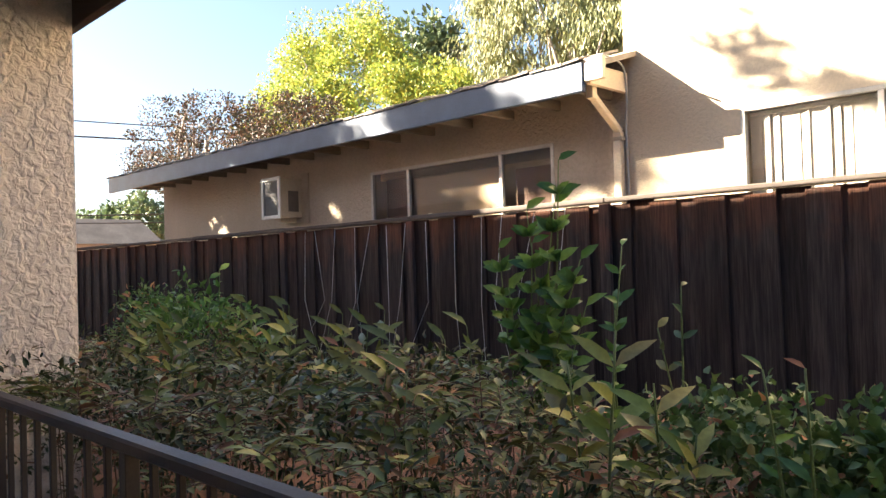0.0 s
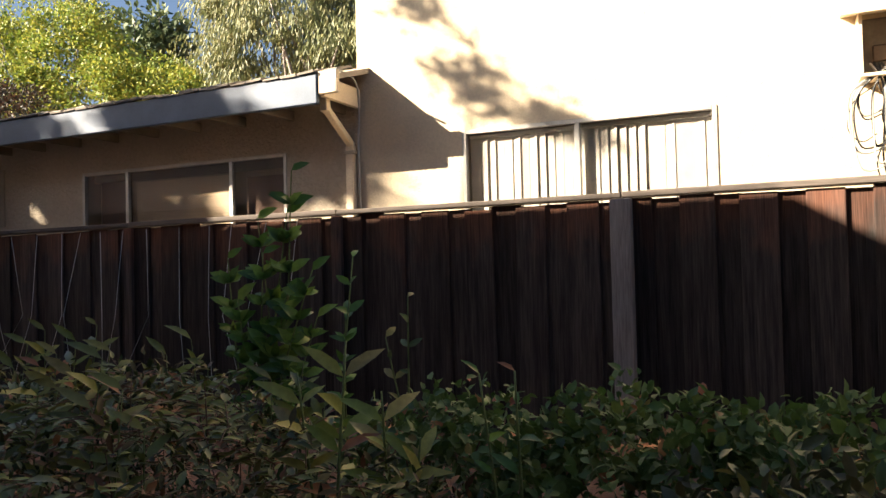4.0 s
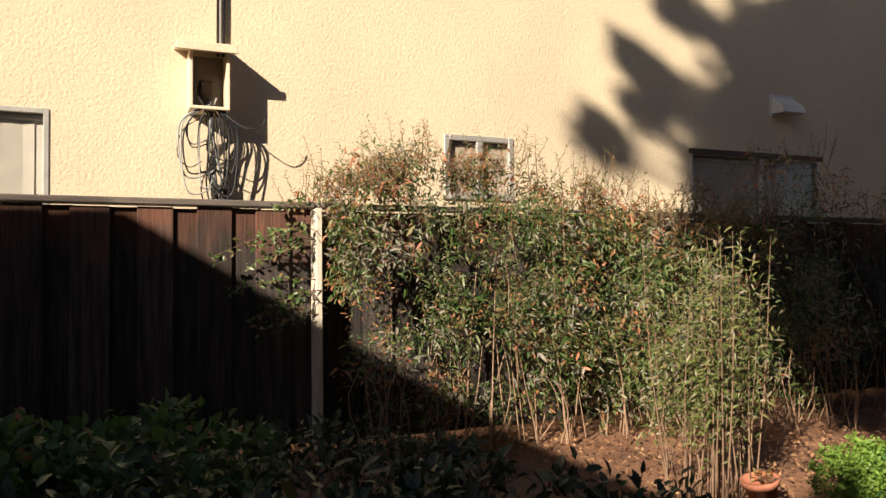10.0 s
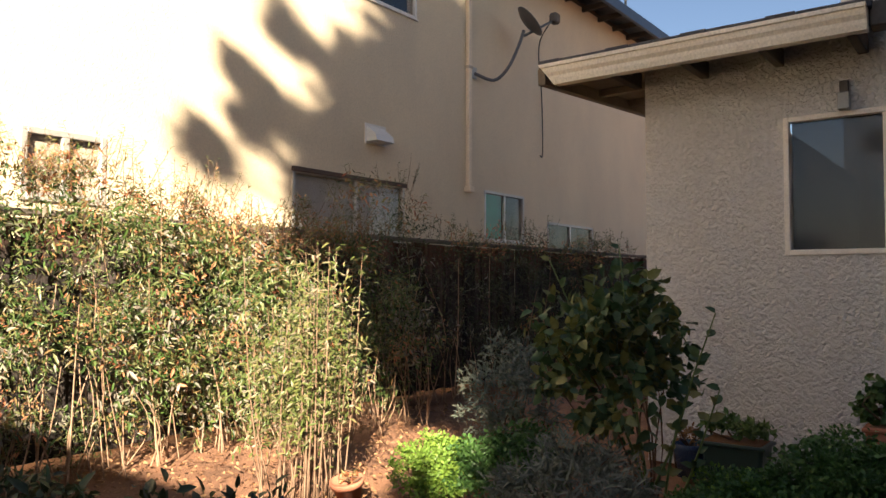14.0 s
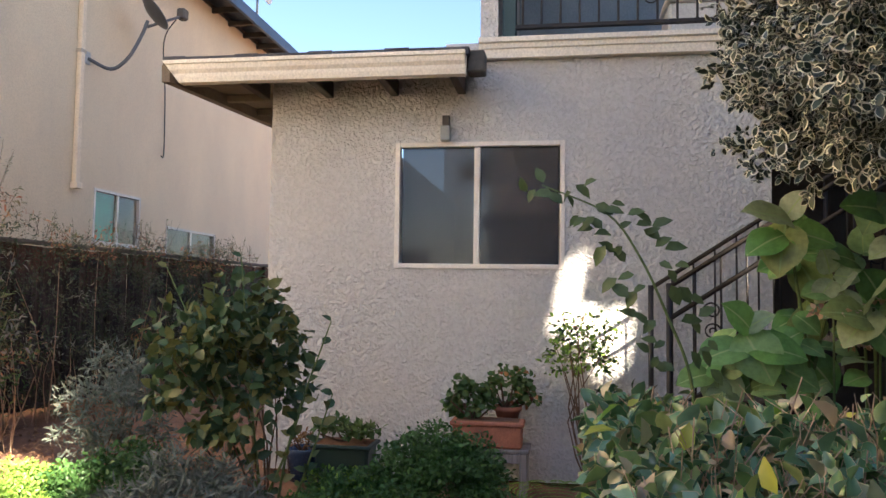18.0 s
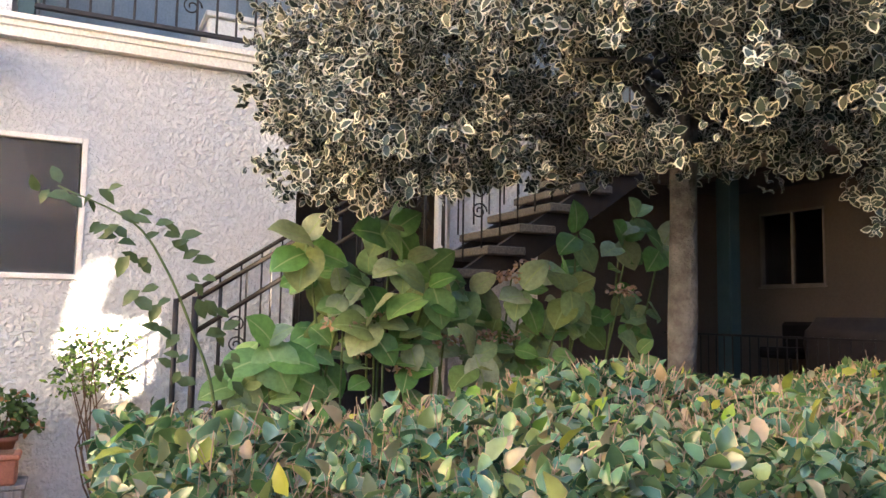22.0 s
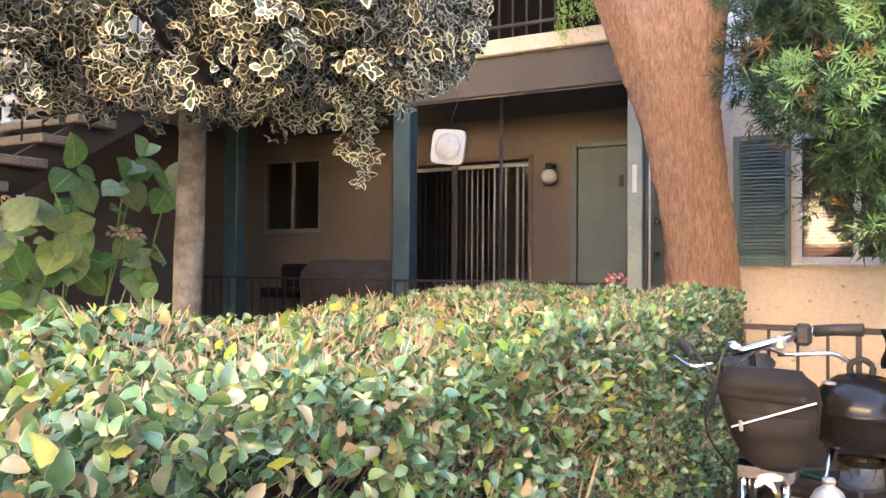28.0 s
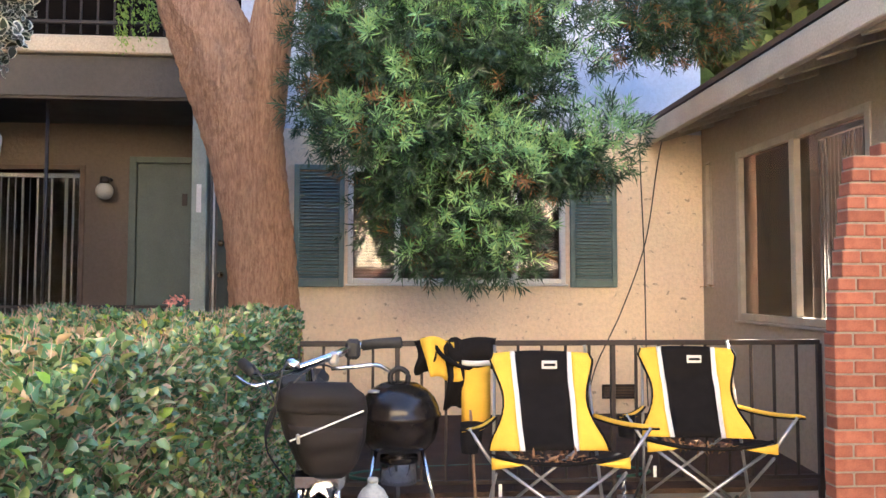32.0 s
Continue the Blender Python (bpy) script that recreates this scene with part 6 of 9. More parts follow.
for i in range(900):
    x, y = RNG.uniform(-5.6, -0.1), RNG.uniform(1.0, 2.9)
    h = (0.86 + 0.07 * math.sin(x * 2.1) + 0.06 * math.sin(y * 5 + x)) * (1.05 - 0.75 * RNG.random() ** 1.4) - 0.12 * max(0, y - 1.7) - 0.22 * max(0, x + 1.7)
    c = np.array((x, y, h))
    u = unit(RNG.normal(0, 1, (22, 3)))
    r = RNG.uniform(0.6, 1.3)
    P.append(c + u * np.array((0.18, 0.18, 0.045)) * r * RNG.random((22, 1)) ** 0.5)
    O.append(unit(u * np.array((1, 1, 0.4)) * 0.8 + UP * 0.25))
    C.append(c)
P, O = np.concatenate(P), np.concatenate(O)
D, N = facing(O, 0.85, 0.3, 0.9)
L = RNG.uniform(0.025, 0.062, len(P))
k = RNG.random(len(P)) * 0.97 + 0.10 * (P[:, 2] > 0.84) * RNG.random(len(P))
for nm, sel, mt, lab in (("leaves", k < 0.84, "f_nandina", ""), ("bronze_leaves", (k >= 0.84) & (k < 0.985), "f_bronze", "bronze-red leaves"), ("dry_leaves", k >= 0.985, "f_grey", "dry pale leaves")):
    leaf_blades(nm, P[sel], D[sel], N[sel], L[sel], L[sel] * 0.36, M[mt], nb, label=lab)
# feathered sprays that lie over the top of the bed
P, D, N, ribs = [], [], [], []
for i in range(760):
    x, y = RNG.uniform(-5.4, -0.3), RNG.uniform(1.0, 2.5)
    h = 0.86 + 0.07 * math.sin(x * 2.1) + 0.05 * math.sin(y * 5 + x) - 0.12 * max(0, y - 1.7) - 0.22 * max(0, x + 1.7) - 0.22 * RNG.random() ** 2
    a = RNG.uniform(0, 6.28)
    way = Vector((math.cos(a), math.sin(a), RNG.uniform(-0.1, 0.6))).normalized()
    side = way.cross(Vector((0, 0, 1))).normalized()
    up = side.cross(way)
    b = Vector((x, y, h - 0.05))
    ln = RNG.uniform(0.10, 0.20)
    ribs.append(([b, b + way * ln * 0.5 + Vector((0, 0, 0.01)), b + way * ln], [0.0024, 0.002, 0.0012]))
    for k in range(4):
        q = b + way * ln * (0.25 + 0.25 * k)
        for sg in (-1, 1) if k < 3 else (0,):
            P.append(q)
            D.append(way * (0.5 if sg else 1) + side * sg * 0.85 + Vector(RNG.normal(0, 0.18, 3)))
            N.append(up + Vector(RNG.normal(0, 0.25, 3)))
P, D, N = np.array(P), np.array(D), np.array(N)
L = RNG.uniform(0.045, 0.09, len(P))
k = np.repeat(RNG.random(len(P) // 7 + 1), 7)[:len(P)] * 0.8 + 0.2 * RNG.random(len(P))
for nm, sel, mt, lab in (("spray_leaves", k < 0.74, "f_spray", "olive green pointed leaflets"), ("bronze_spray_leaves", k >= 0.74, "f_bronze", "bronze-red pointed leaflets")):
    leaf_blades(nm, P[sel], D[sel], N[sel], L[sel], L[sel] * 0.34, M[mt], nb, label=lab)
tubes("rib_mass", ribs, M["twig"], nb, 4)
tubes("cane_mass", [l for c in C[::5] for l in branch_set((c[0] + RNG.normal(0, 0.06), c[1] + RNG.normal(0, 0.06), 0), [c], 0.0035, 0.0018, 0.03, 3)], M["twig"], nb, 4, "thin brown canes")


def shoot(name, label, base, tips, n, size, width, material, tint=None, group="", start=0.3, stem=0.009):
    """Upright shoots with large single leaves along them."""
    t = thing(name, base, label, "shrub", group)
    P, D, N, lines = [], [], [], []
    for tip in tips:
        b, e = Vector(base) + Vector((RNG.normal(0, 0.05), RNG.normal(0, 0.05), 0)), Vector(tip)
        pts = curve_pts([b, (b + e) / 2 + Vector((RNG.normal(0, 0.03), RNG.normal(0, 0.03), 0)), e], 5)
        lines.append((pts, list(np.linspace(stem, stem / 3, len(pts)))))
        for k in range(n):
            s = start + (1 - start) * k / (n - 1)
            p = pts[min(int(s * (len(pts) - 1)), len(pts) - 1)]
            a = k * 2.4 + RNG.uniform(-0.3, 0.3)
            P.append(p)
            D.append((math.cos(a), math.sin(a), 0.25 + 0.5 * s + RNG.normal(0, 0.2)))
            N.append((-p.x / 3 - math.cos(a) * 0.25 + RNG.normal(0, 0.3), -p.y / 2.4 - math.sin(a) * 0.25 + RNG.normal(0, 0.3), 0.6))
    L = size * RNG.uniform(0.55, 1.15, len(P))
    P, D, N = np.array(P), np.array(D), np.array(N)
    if tint:
        k = RNG.random(len(P)) < 0.18
        leaf_blades("leaves", P[~k], D[~k], N[~k], L[~k], L[~k] * width, material, t, droop=0.25)
        leaf_blades("tinted_leaves", P[k], D[k], N[k], L[k], L[k] * width, tint, t, droop=0.25, label="red-edged leaves")
    else:
        leaf_blades("leaves", P, D, N, L, L * width, material, t, droop=0.25)
    tubes("stems", lines, M["green_stem"], t, 6)
    return t


shoot("photinia", "young shrub with long pointed green and red leaves", (-1.2, 2.0, 0), [(-1.25, 2.0, 1.08), (-1.42, 1.98, 0.98), (-1.1, 1.95, 0.94), (-1.3, 2.05, 0.85), (-1.0, 2.0, 0.8)], 13, 0.175, 0.28, M["f_olive"], M["f_red"])
shoot("photinia", "young shrub with long pointed green and red leaves", (-0.8, 2.1, 0), [(-0.85, 2.1, 0.98), (-0.72, 2.05, 1.0)], 8, 0.10, 0.3, M["f_citrus"], M["f_red"])
shoot("photinia", "young shrub with long pointed green and red leaves", (-2.3, 1.75, 0), [(-2.3, 1.75, 1.0), (-2.5, 1.8, 0.98), (-2.15, 1.7, 0.94)], 13, 0.135, 0.27, M["f_spray"], M["f_red"], start=0.66, stem=0.005)
for x, y, h in ((-3.75, 1.75, 1.09), (-3.3, 1.6, 1.05), (-2.95, 1.9, 1.12), (-2.0, 1.7, 1.04), (-1.75, 1.55, 0.98), (-4.4, 1.9, 1.08), (-2.6, 2.2, 1.10), (-3.5, 2.3, 1.10), (-2.2, 2.3, 1.04), (-3.1, 2.35, 1.06), (-1.6, 2.2, 0.98), (-4.1, 2.4, 1.10)):
    shoot("photinia", "young shrub with long pointed green and red leaves", (x, y, 0), [(x + 0.05, y, h), (x - 0.12, y + 0.04, h - 0.07), (x + 0.16, y - 0.03, h - 0.10)], 13, 0.125, 0.27, M["f_spray"], M["f_red"], start=0.66, stem=0.005)
shoot("photinia", "young shrub with long pointed green and red leaves", (-0.1, 1.75, 0), [(-0.1, 1.75, 0.72), (0.05, 1.7, 0.70), (-0.25, 1.7, 0.68)], 9, 0.12, 0.33, M["f_citrus"], M["f_red"])
# low plants use the shade-darkened leaf palette
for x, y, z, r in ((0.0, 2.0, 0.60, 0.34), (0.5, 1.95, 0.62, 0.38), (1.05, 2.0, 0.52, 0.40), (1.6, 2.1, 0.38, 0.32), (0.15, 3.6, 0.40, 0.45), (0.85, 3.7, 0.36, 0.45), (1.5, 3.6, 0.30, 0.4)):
    bush("photinia", "low broad-leaved plant at the edge of the bed, darkened for shade", "shrub", (x, y, z), (r, 0.26, 0.2), 44, 20, 0.11, 0.06, 0.027, M["f_dimmed"], base=(x, y, 0), second=M["f_rose"], share=0.2)
shoot("citrus_sapling", "tall young citrus tree with glossy green leaves", (-2.72, 3.4, 0), [(-2.45, 3.4, 1.85), (-2.70, 3.42, 1.60), (-2.90, 3.4, 1.38), (-2.30, 3.36, 1.30), (-2.75, 3.3, 1.15), (-2.45, 3.35, 1.2), (-2.5, 3.42, 1.62), (-2.62, 3.36, 1.4), (-2.56, 3.3, 1.0), (-2.3, 3.4, 1.05)], 64, 0.125, 0.46, M["f_citrus"])
shoot("citrus_sapling", "slender citrus shoot with dark leaves", (-1.98, 3.2, 0), [(-1.95, 3.2, 1.36), (-2.0, 3.2, 1.05)], 20, 0.10, 0.4, M["f_citrus"])
shoot("citrus_sapling", "slender citrus shoot with dark leaves", (-1.6, 3.1, 0), [(-1.6, 3.1, 1.17), (-1.72, 3.1, 0.98)], 12, 0.09, 0.4, M["f_rose"])
bush("citrus_bush", "loose dark green citrus bush by the fence", "shrub", (-5.35, 2.75, 0.72), (0.56, 0.45, 0.42), 58, 24, 0.19, 0.08, 0.032, M["f_citrus"], base=(-5.3, 2.75, 0))
shoot("citrus_sapling", "citrus shoots rising over the dark bush", (-5.3, 2.8, 0), [(-5.13, 2.82, 1.30), (-5.25, 2.8, 1.24), (-5.55, 2.8, 1.16), (-4.95, 2.8, 0.98), (-5.8, 2.8, 1.08)], 20, 0.10, 0.4, M["f_citrus"])
bush("flowering_shrub", "shrub with green and dusty pink leaves by the fence", "shrub", (-6.9, 3.3, 0.72), (0.8, 0.6, 0.42), 60, 34, 0.18, 0.06, 0.028, M["f_lantana"], second=M["f_red"], share=0.12)
for x, y, z, r in ((-1.15, 2.65, 0.56, 0.42), (-0.45, 2.6, 0.60, 0.45), (0.1, 2.65, 0.58, 0.38)):
    bush("lantana", "lantana bush with toothed green leaves and small dry blooms", "shrub", (x, y, z), (r, 0.4, 0.26), 60, 30, 0.12, 0.05, 0.034, M["f_lantana"], second=M["f_red"], share=0.04, group="lantana bushes", low=-0.4)

# plants by the east building
bush("boxwood", "small sunlit lime-green boxwood ball", "shrub", (3.55, 2.75, 0.17), (0.24, 0.24, 0.22), 110, 60, 0.06, 0.026, 0.016, M["f_lime"], low=-0.5)
bush("boxwood", "round clipped dark green boxwood", "shrub", (3.85, 0.62, 0.32), (0.34, 0.32, 0.32), 150, 90, 0.085, 0.026, 0.016, M["f_box"], low=-0.4, group="boxwood balls")
bush("boxwood", "round clipped dark green boxwood", "shrub", (3.75, 1.05, 0.16), (0.35, 0.35, 0.24), 110, 90, 0.08, 0.026, 0.016, M["f_box"], low=-0.4, second=M["f_lime"], share=0.15, group="boxwood balls")
bush("boxwood", "low leafy green mound beside the soil path", "shrub", (3.75, 2.35, 0.22), (0.35, 0.3, 0.26), 100, 60, 0.08, 0.03, 0.018, M["f_box"], low=-0.4)
bush("lavender", "silver-grey leafy mound of dusty foliage", "shrub", (3.35, 1.75, 0.30), (0.42, 0.36, 0.22), 80, 44, 0.09, 0.06, 0.011, M["f_silver"], low=-0.3, up=0.3)
bush("lavender", "tall silver-grey shrub in the shade", "shrub", (4.15, 2.6, 0.55), (0.32, 0.3, 0.42), 70, 44, 0.09, 0.05, 0.011, M["f_silver"], low=-0.6, up=0.3)
rs = bush("rose_bush", "tall leafy rose bush with a few yellowing leaves", "shrub", (3.75, 1.72, 0.88), (0.38, 0.36, 0.46), 70, 22, 0.15, 0.075, 0.05, M["f_rose"], base=(3.9, 1.55, 0), low=-0.8)
shoot("rose_cane", "single rose canes with broad leaflets", (3.75, 1.45, 0.0), [(3.6, 1.12, 1.16), (3.6, 1.2, 0.95), (3.65, 1.12, 0.80), (3.6, 2.0, 1.42), (3.65, 1.62, 1.48)], 15, 0.075, 0.6, M["f_rose"])
bush("potted_shrub", "pale small-leaved shrub against the sunlit wall", "shrub", (5.05, -0.15, 0.98), (0.22, 0.26, 0.24), 36, 20, 0.09, 0.04, 0.022, M["f_lime"], base=(5.1, -0.2, 0), low=-0.9, second=M["f_vine"], share=0.5)
cane = thing("rose_cane", (2.75, -0.5, 0.0), "long arching rose cane with leaflets in threes", "shrub")
cp = curve_pts([(2.70, -0.50, 0.0), (2.64, -0.45, 0.70), (2.6, -0.42, 1.03), (2.6, -0.35, 1.23), (2.6, -0.26, 1.43), (2.6, -0.15, 1.58), (2.6, 0.07, 1.68)], 5)
tube("cane", cp, list(np.linspace(0.007, 0.0025, len(cp))), M["green_stem"], cane, 6)
P, D, N = [], [], []
for k in range(7, len(cp), 2):
    for s in (-1, 1):
        b = Vector(cp[k])
        for q in range(3):
            P.append(b + Vector((RNG.normal(0, 0.015), s * 0.04 * (1 + q * 0.7), RNG.normal(0, 0.02))))
            D.append((RNG.normal(0, 0.3), s * RNG.uniform(0.4, 1), RNG.normal(-0.1, 0.6)))
            N.append((-0.8, RNG.normal(0, 0.3), 0.6))
for p, d, n in zip(P, D, N):
    ln = RNG.uniform(0.045, 0.085)
    leaf_blades("leaflet", [p], [d], [n], ln, ln * 0.62, M["f_rose"], cane)


# hydrangea with large leaves
def big_leaves(name, P, D, N, L, material, parent, label=""):
    """Broad heart-shaped leaves with a folded, wavy blade."""
    V, F = [], []
    for p, d, n, ln in zip(P, D, N, L):
        d = Vector(d).normalized()
        s = d.cross(Vector(n)).normalized()
        u = s.cross(d)
        o = len(V)
        rib = [(0, 0), (0.06, 0.0), (0.2, 0.012), (0.38, 0.01), (0.56, -0.015), (0.74, -0.06), (0.88, -0.11), (1.0, -0.17)]
        half = [0, 0.20, 0.345, 0.41, 0.40, 0.31, 0.17, 0]
        p = Vector(p)
        for (a, h), w in zip(rib, half):
            c = p + d * a * ln + u * h * ln
            V.append(c)
            for sg in (1, -1):
                V.append(c + s * sg * w * ln * 0.55 + u * w * ln * 0.16)
                V.append(c + s * sg * w * ln + u * (w * 0.16 + 0.022 * math.sin(a * 11 + sg * 1.3 + p.y * 40)) * ln)
        for i in range(7):
            a, b = o + 5 * i, o + 5 * i + 5
            for k in ((0, 1), (1, 2)):
                F.append((a + k[0], a + k[1], b + k[1], b + k[0]))
            for k in ((0, 3), (3, 4)):
                F.append((a + k[1], a + k[0], b + k[0], b + k[1]))
    me = mesh_of(name, V, F, material, True)
    rib_ = me.attributes.new("rim", "FLOAT", "POINT")
    rib_.data.foreach_set("value", [1.0 if k % 5 == 0 else 0.0 for k in range(len(V))])
    return place(name, me, parent, label)


hy = thing("hydrangea", (3.0, -1.6, 0), "tall hydrangea with broad green leaves and dried blooms", "shrub")
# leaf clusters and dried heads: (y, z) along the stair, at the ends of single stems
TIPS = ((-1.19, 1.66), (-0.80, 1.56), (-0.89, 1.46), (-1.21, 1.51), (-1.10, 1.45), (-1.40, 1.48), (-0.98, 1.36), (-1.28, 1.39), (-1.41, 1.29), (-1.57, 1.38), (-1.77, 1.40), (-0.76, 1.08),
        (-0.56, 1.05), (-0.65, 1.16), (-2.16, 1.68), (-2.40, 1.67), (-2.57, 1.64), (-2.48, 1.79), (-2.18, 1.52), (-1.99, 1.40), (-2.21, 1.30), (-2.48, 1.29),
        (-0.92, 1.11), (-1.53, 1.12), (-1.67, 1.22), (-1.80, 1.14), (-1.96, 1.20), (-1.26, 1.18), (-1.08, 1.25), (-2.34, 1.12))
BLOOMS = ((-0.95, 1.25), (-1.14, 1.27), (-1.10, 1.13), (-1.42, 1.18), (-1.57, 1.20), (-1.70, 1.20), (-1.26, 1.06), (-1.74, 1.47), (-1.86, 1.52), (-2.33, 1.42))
P, D, N, L, stems = [], [], [], [], []
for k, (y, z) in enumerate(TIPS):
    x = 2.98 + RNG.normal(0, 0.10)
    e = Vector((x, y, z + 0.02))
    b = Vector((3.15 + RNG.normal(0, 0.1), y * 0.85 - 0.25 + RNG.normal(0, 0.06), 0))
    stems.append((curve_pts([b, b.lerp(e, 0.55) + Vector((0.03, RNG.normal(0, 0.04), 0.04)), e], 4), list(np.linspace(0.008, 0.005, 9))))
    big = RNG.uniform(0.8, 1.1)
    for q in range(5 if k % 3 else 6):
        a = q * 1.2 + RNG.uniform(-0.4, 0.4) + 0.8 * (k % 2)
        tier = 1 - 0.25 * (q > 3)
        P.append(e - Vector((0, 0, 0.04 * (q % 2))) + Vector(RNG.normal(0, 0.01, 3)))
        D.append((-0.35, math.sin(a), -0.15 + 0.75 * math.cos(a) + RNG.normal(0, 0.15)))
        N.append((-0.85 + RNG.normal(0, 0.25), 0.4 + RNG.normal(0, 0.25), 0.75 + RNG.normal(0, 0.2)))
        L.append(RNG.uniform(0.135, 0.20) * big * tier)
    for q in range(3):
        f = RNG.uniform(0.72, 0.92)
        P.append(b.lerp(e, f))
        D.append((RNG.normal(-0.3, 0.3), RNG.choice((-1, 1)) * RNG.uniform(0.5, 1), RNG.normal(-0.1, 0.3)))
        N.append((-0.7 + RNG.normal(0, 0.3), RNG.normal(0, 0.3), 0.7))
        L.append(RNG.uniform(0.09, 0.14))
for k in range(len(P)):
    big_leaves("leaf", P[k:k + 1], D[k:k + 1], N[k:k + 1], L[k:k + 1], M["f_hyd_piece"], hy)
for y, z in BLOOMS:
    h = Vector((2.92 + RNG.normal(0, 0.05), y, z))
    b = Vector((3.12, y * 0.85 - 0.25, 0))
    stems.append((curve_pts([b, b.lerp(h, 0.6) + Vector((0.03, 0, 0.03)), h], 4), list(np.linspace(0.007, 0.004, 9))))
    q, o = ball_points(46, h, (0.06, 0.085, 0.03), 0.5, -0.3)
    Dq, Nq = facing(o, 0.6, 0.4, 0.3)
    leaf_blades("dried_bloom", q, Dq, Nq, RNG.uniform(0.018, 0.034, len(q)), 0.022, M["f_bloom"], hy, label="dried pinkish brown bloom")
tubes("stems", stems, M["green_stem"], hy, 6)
fe = thing("fern", (4.2, 0.05, 0), "arching green fern at the foot of the wall", "fern")
P, D, N = [], [], []
for i in range(16):
    a = i * 0.4
    for k in range(16):
        f = k / 15
        c = Vector((4.2 + math.cos(a) * 0.34 * f, 0.02 + math.sin(a) * 0.34 * f, 0.08 + 0.42 * f - 0.28 * f * f))
        for s in (-1, 1):
            P.append(c)
            D.append((-math.sin(a) * s + 0.3 * math.cos(a), math.cos(a) * s + 0.3 * math.sin(a), -0.1))
            N.append((0, 0, 1))
leaf_blades("fronds", P, D, N, 0.055, 0.014, M["f_lime"], fe)

# trees that shade the yard and stand beyond the houses
HW = np.array((0.803, 0.595))
SN = np.array((-0.595, 0.803))


def shade_tree(name, label, a, s, crowns, n_leaf, size, gap=None, clump=0.55, stem=0.3):
    c = HW * a + SN * s
    t = thing(name, (c[0], c[1], 0), label, "tree")
    top = max(k[1] for k in crowns)
    tp = curve_pts([(c[0], c[1], -0.05), (c[0] + 0.1, c[1], top * 0.3), (c[0] - 0.1, c[1] + 0.1, top * 0.6), (c[0], c[1], top)], 4)
    tube("trunk", tp, list(np.linspace(stem, stem * 0.27, len(tp))), M["grey_bark"], t, 10)
    P, O, S = [], [], []
    for ds, z, rs_, rz, k, *own in crowns:
        p, o, cc = clumps(int(k), n_leaf, (0, 0, 0), (rs_, rs_, rz), own[0] if own else clump, 0.85, -1)
        q = HW * a + SN * (s + ds)
        P.append(p + np.array((q[0], q[1], z)))
        O.append(o)
        S.append(np.full(len(p), size * (0.45 if own else 1.0)))
        cc = cc[sunlit(cc + np.array((q[0], q[1], z))) & sunlit((cc + np.array((q[0] + c[0], q[1] + c[1], z + max(top * 0.35, z - rz * 0.6)))) * 0.5)] if gap else cc
        ln = branch_set((c[0], c[1], max(top * 0.35, z - rz * 0.6)), cc[:14] + np.array((q[0], q[1], z)), stem * 0.23, stem * 0.05, stem)
        tubes("limbs", [k for k in ln if not gap or sunlit([tuple(p) for p in k[0]]).all()], M["grey_bark"], t, 5)
    P, O, S = np.concatenate(P), np.concatenate(O), np.concatenate(S)
    if gap:
        ok = sunlit(P)
        P, O, S = P[ok], O[ok], S[ok]
    D, N = facing(O, 0.5, 0.6)
    simple_leaves("crown", P, D, N, S * RNG.uniform(0.7, 1.3, len(P)), S * 0.5, M["f_shade"], t)


RNG = np.random.default_rng(41)
shade_tree("shade_tree", "tall broad shade tree behind the west building", -9.5, -3.0, [(-0.5, 13.2, 4.6, 5.6, 1150), (3.6, 10.3, 0.7, 0.75, 150, 0.3), (4.3, 11.0, 0.45, 0.8, 110, 0.28), (2.35, 9.4, 0.45, 0.9, 130, 0.3), (4.6, 11.8, 0.4, 0.6, 90, 0.28), (0.0, 13.0, 0.5, 0.65, 60, 0.28), (3.95, 9.95, 0.4, 0.45, 60, 0.28), (5.85, 11.75, 0.14, 0.22, 7, 0.2), (5.55, 13.0, 0.14, 0.16, 7, 0.2), (5.3, 12.75, 0.2, 0.2, 9, 0.22), (5.5, 12.35, 0.10, 0.12, 5, 0.2), (5.1, 13.95, 0.2, 0.2, 9, 0.22), (4.45, 12.5, 0.4, 0.8, 110, 0.3), (4.2, 13.8, 0.45, 0.9, 110, 0.3), (3.05, 9.15, 0.42, 0.5, 110, 0.28), (3.4, 8.95, 0.36, 0.35, 100, 0.26), (2.95, 8.5, 0.36, 0.3, 90, 0.26), (3.75, 9.75, 0.4, 0.4, 90, 0.28), (2.55, 8.3, 0.45, 0.5, 90, 0.28), (2.1, 7.4, 0.5, 0.5, 130, 0.3), (-1, 8.6, 4.2, 3.4, 420), (-3.4, 6.4, 4.4, 2.6, 420), (1.55, 5.6, 1.9, 1.5, 130), (-1.5, 18.5, 4.6, 4.6, 420), (3.5, 15.8, 0.8, 1.2, 150, 0.4)], 46, 0.38,
           gap=True)
shade_tree("street_tree", "tall thin-leaved tree west of the yard", -16, 15.5, [(0, 6.75, 1.4, 0.45, 90), (-1.6, 7.85, 1.5, 0.45, 100), (-3.8, 9.3, 1.5, 0.42, 110), (-5.9, 10.8, 1.1, 0.4, 70)], 40, 0.26, clump=0.34)
shade_tree("garden_tree", "small tree behind the west building", -6.0, 7.8, [(0, 7.2, 0.30, 0.3, 12), (-0.5, 7.0, 0.28, 0.22, 8), (0.4, 7.8, 0.2, 0.4, 7)], 30, 0.10, clump=0.2, stem=0.05)
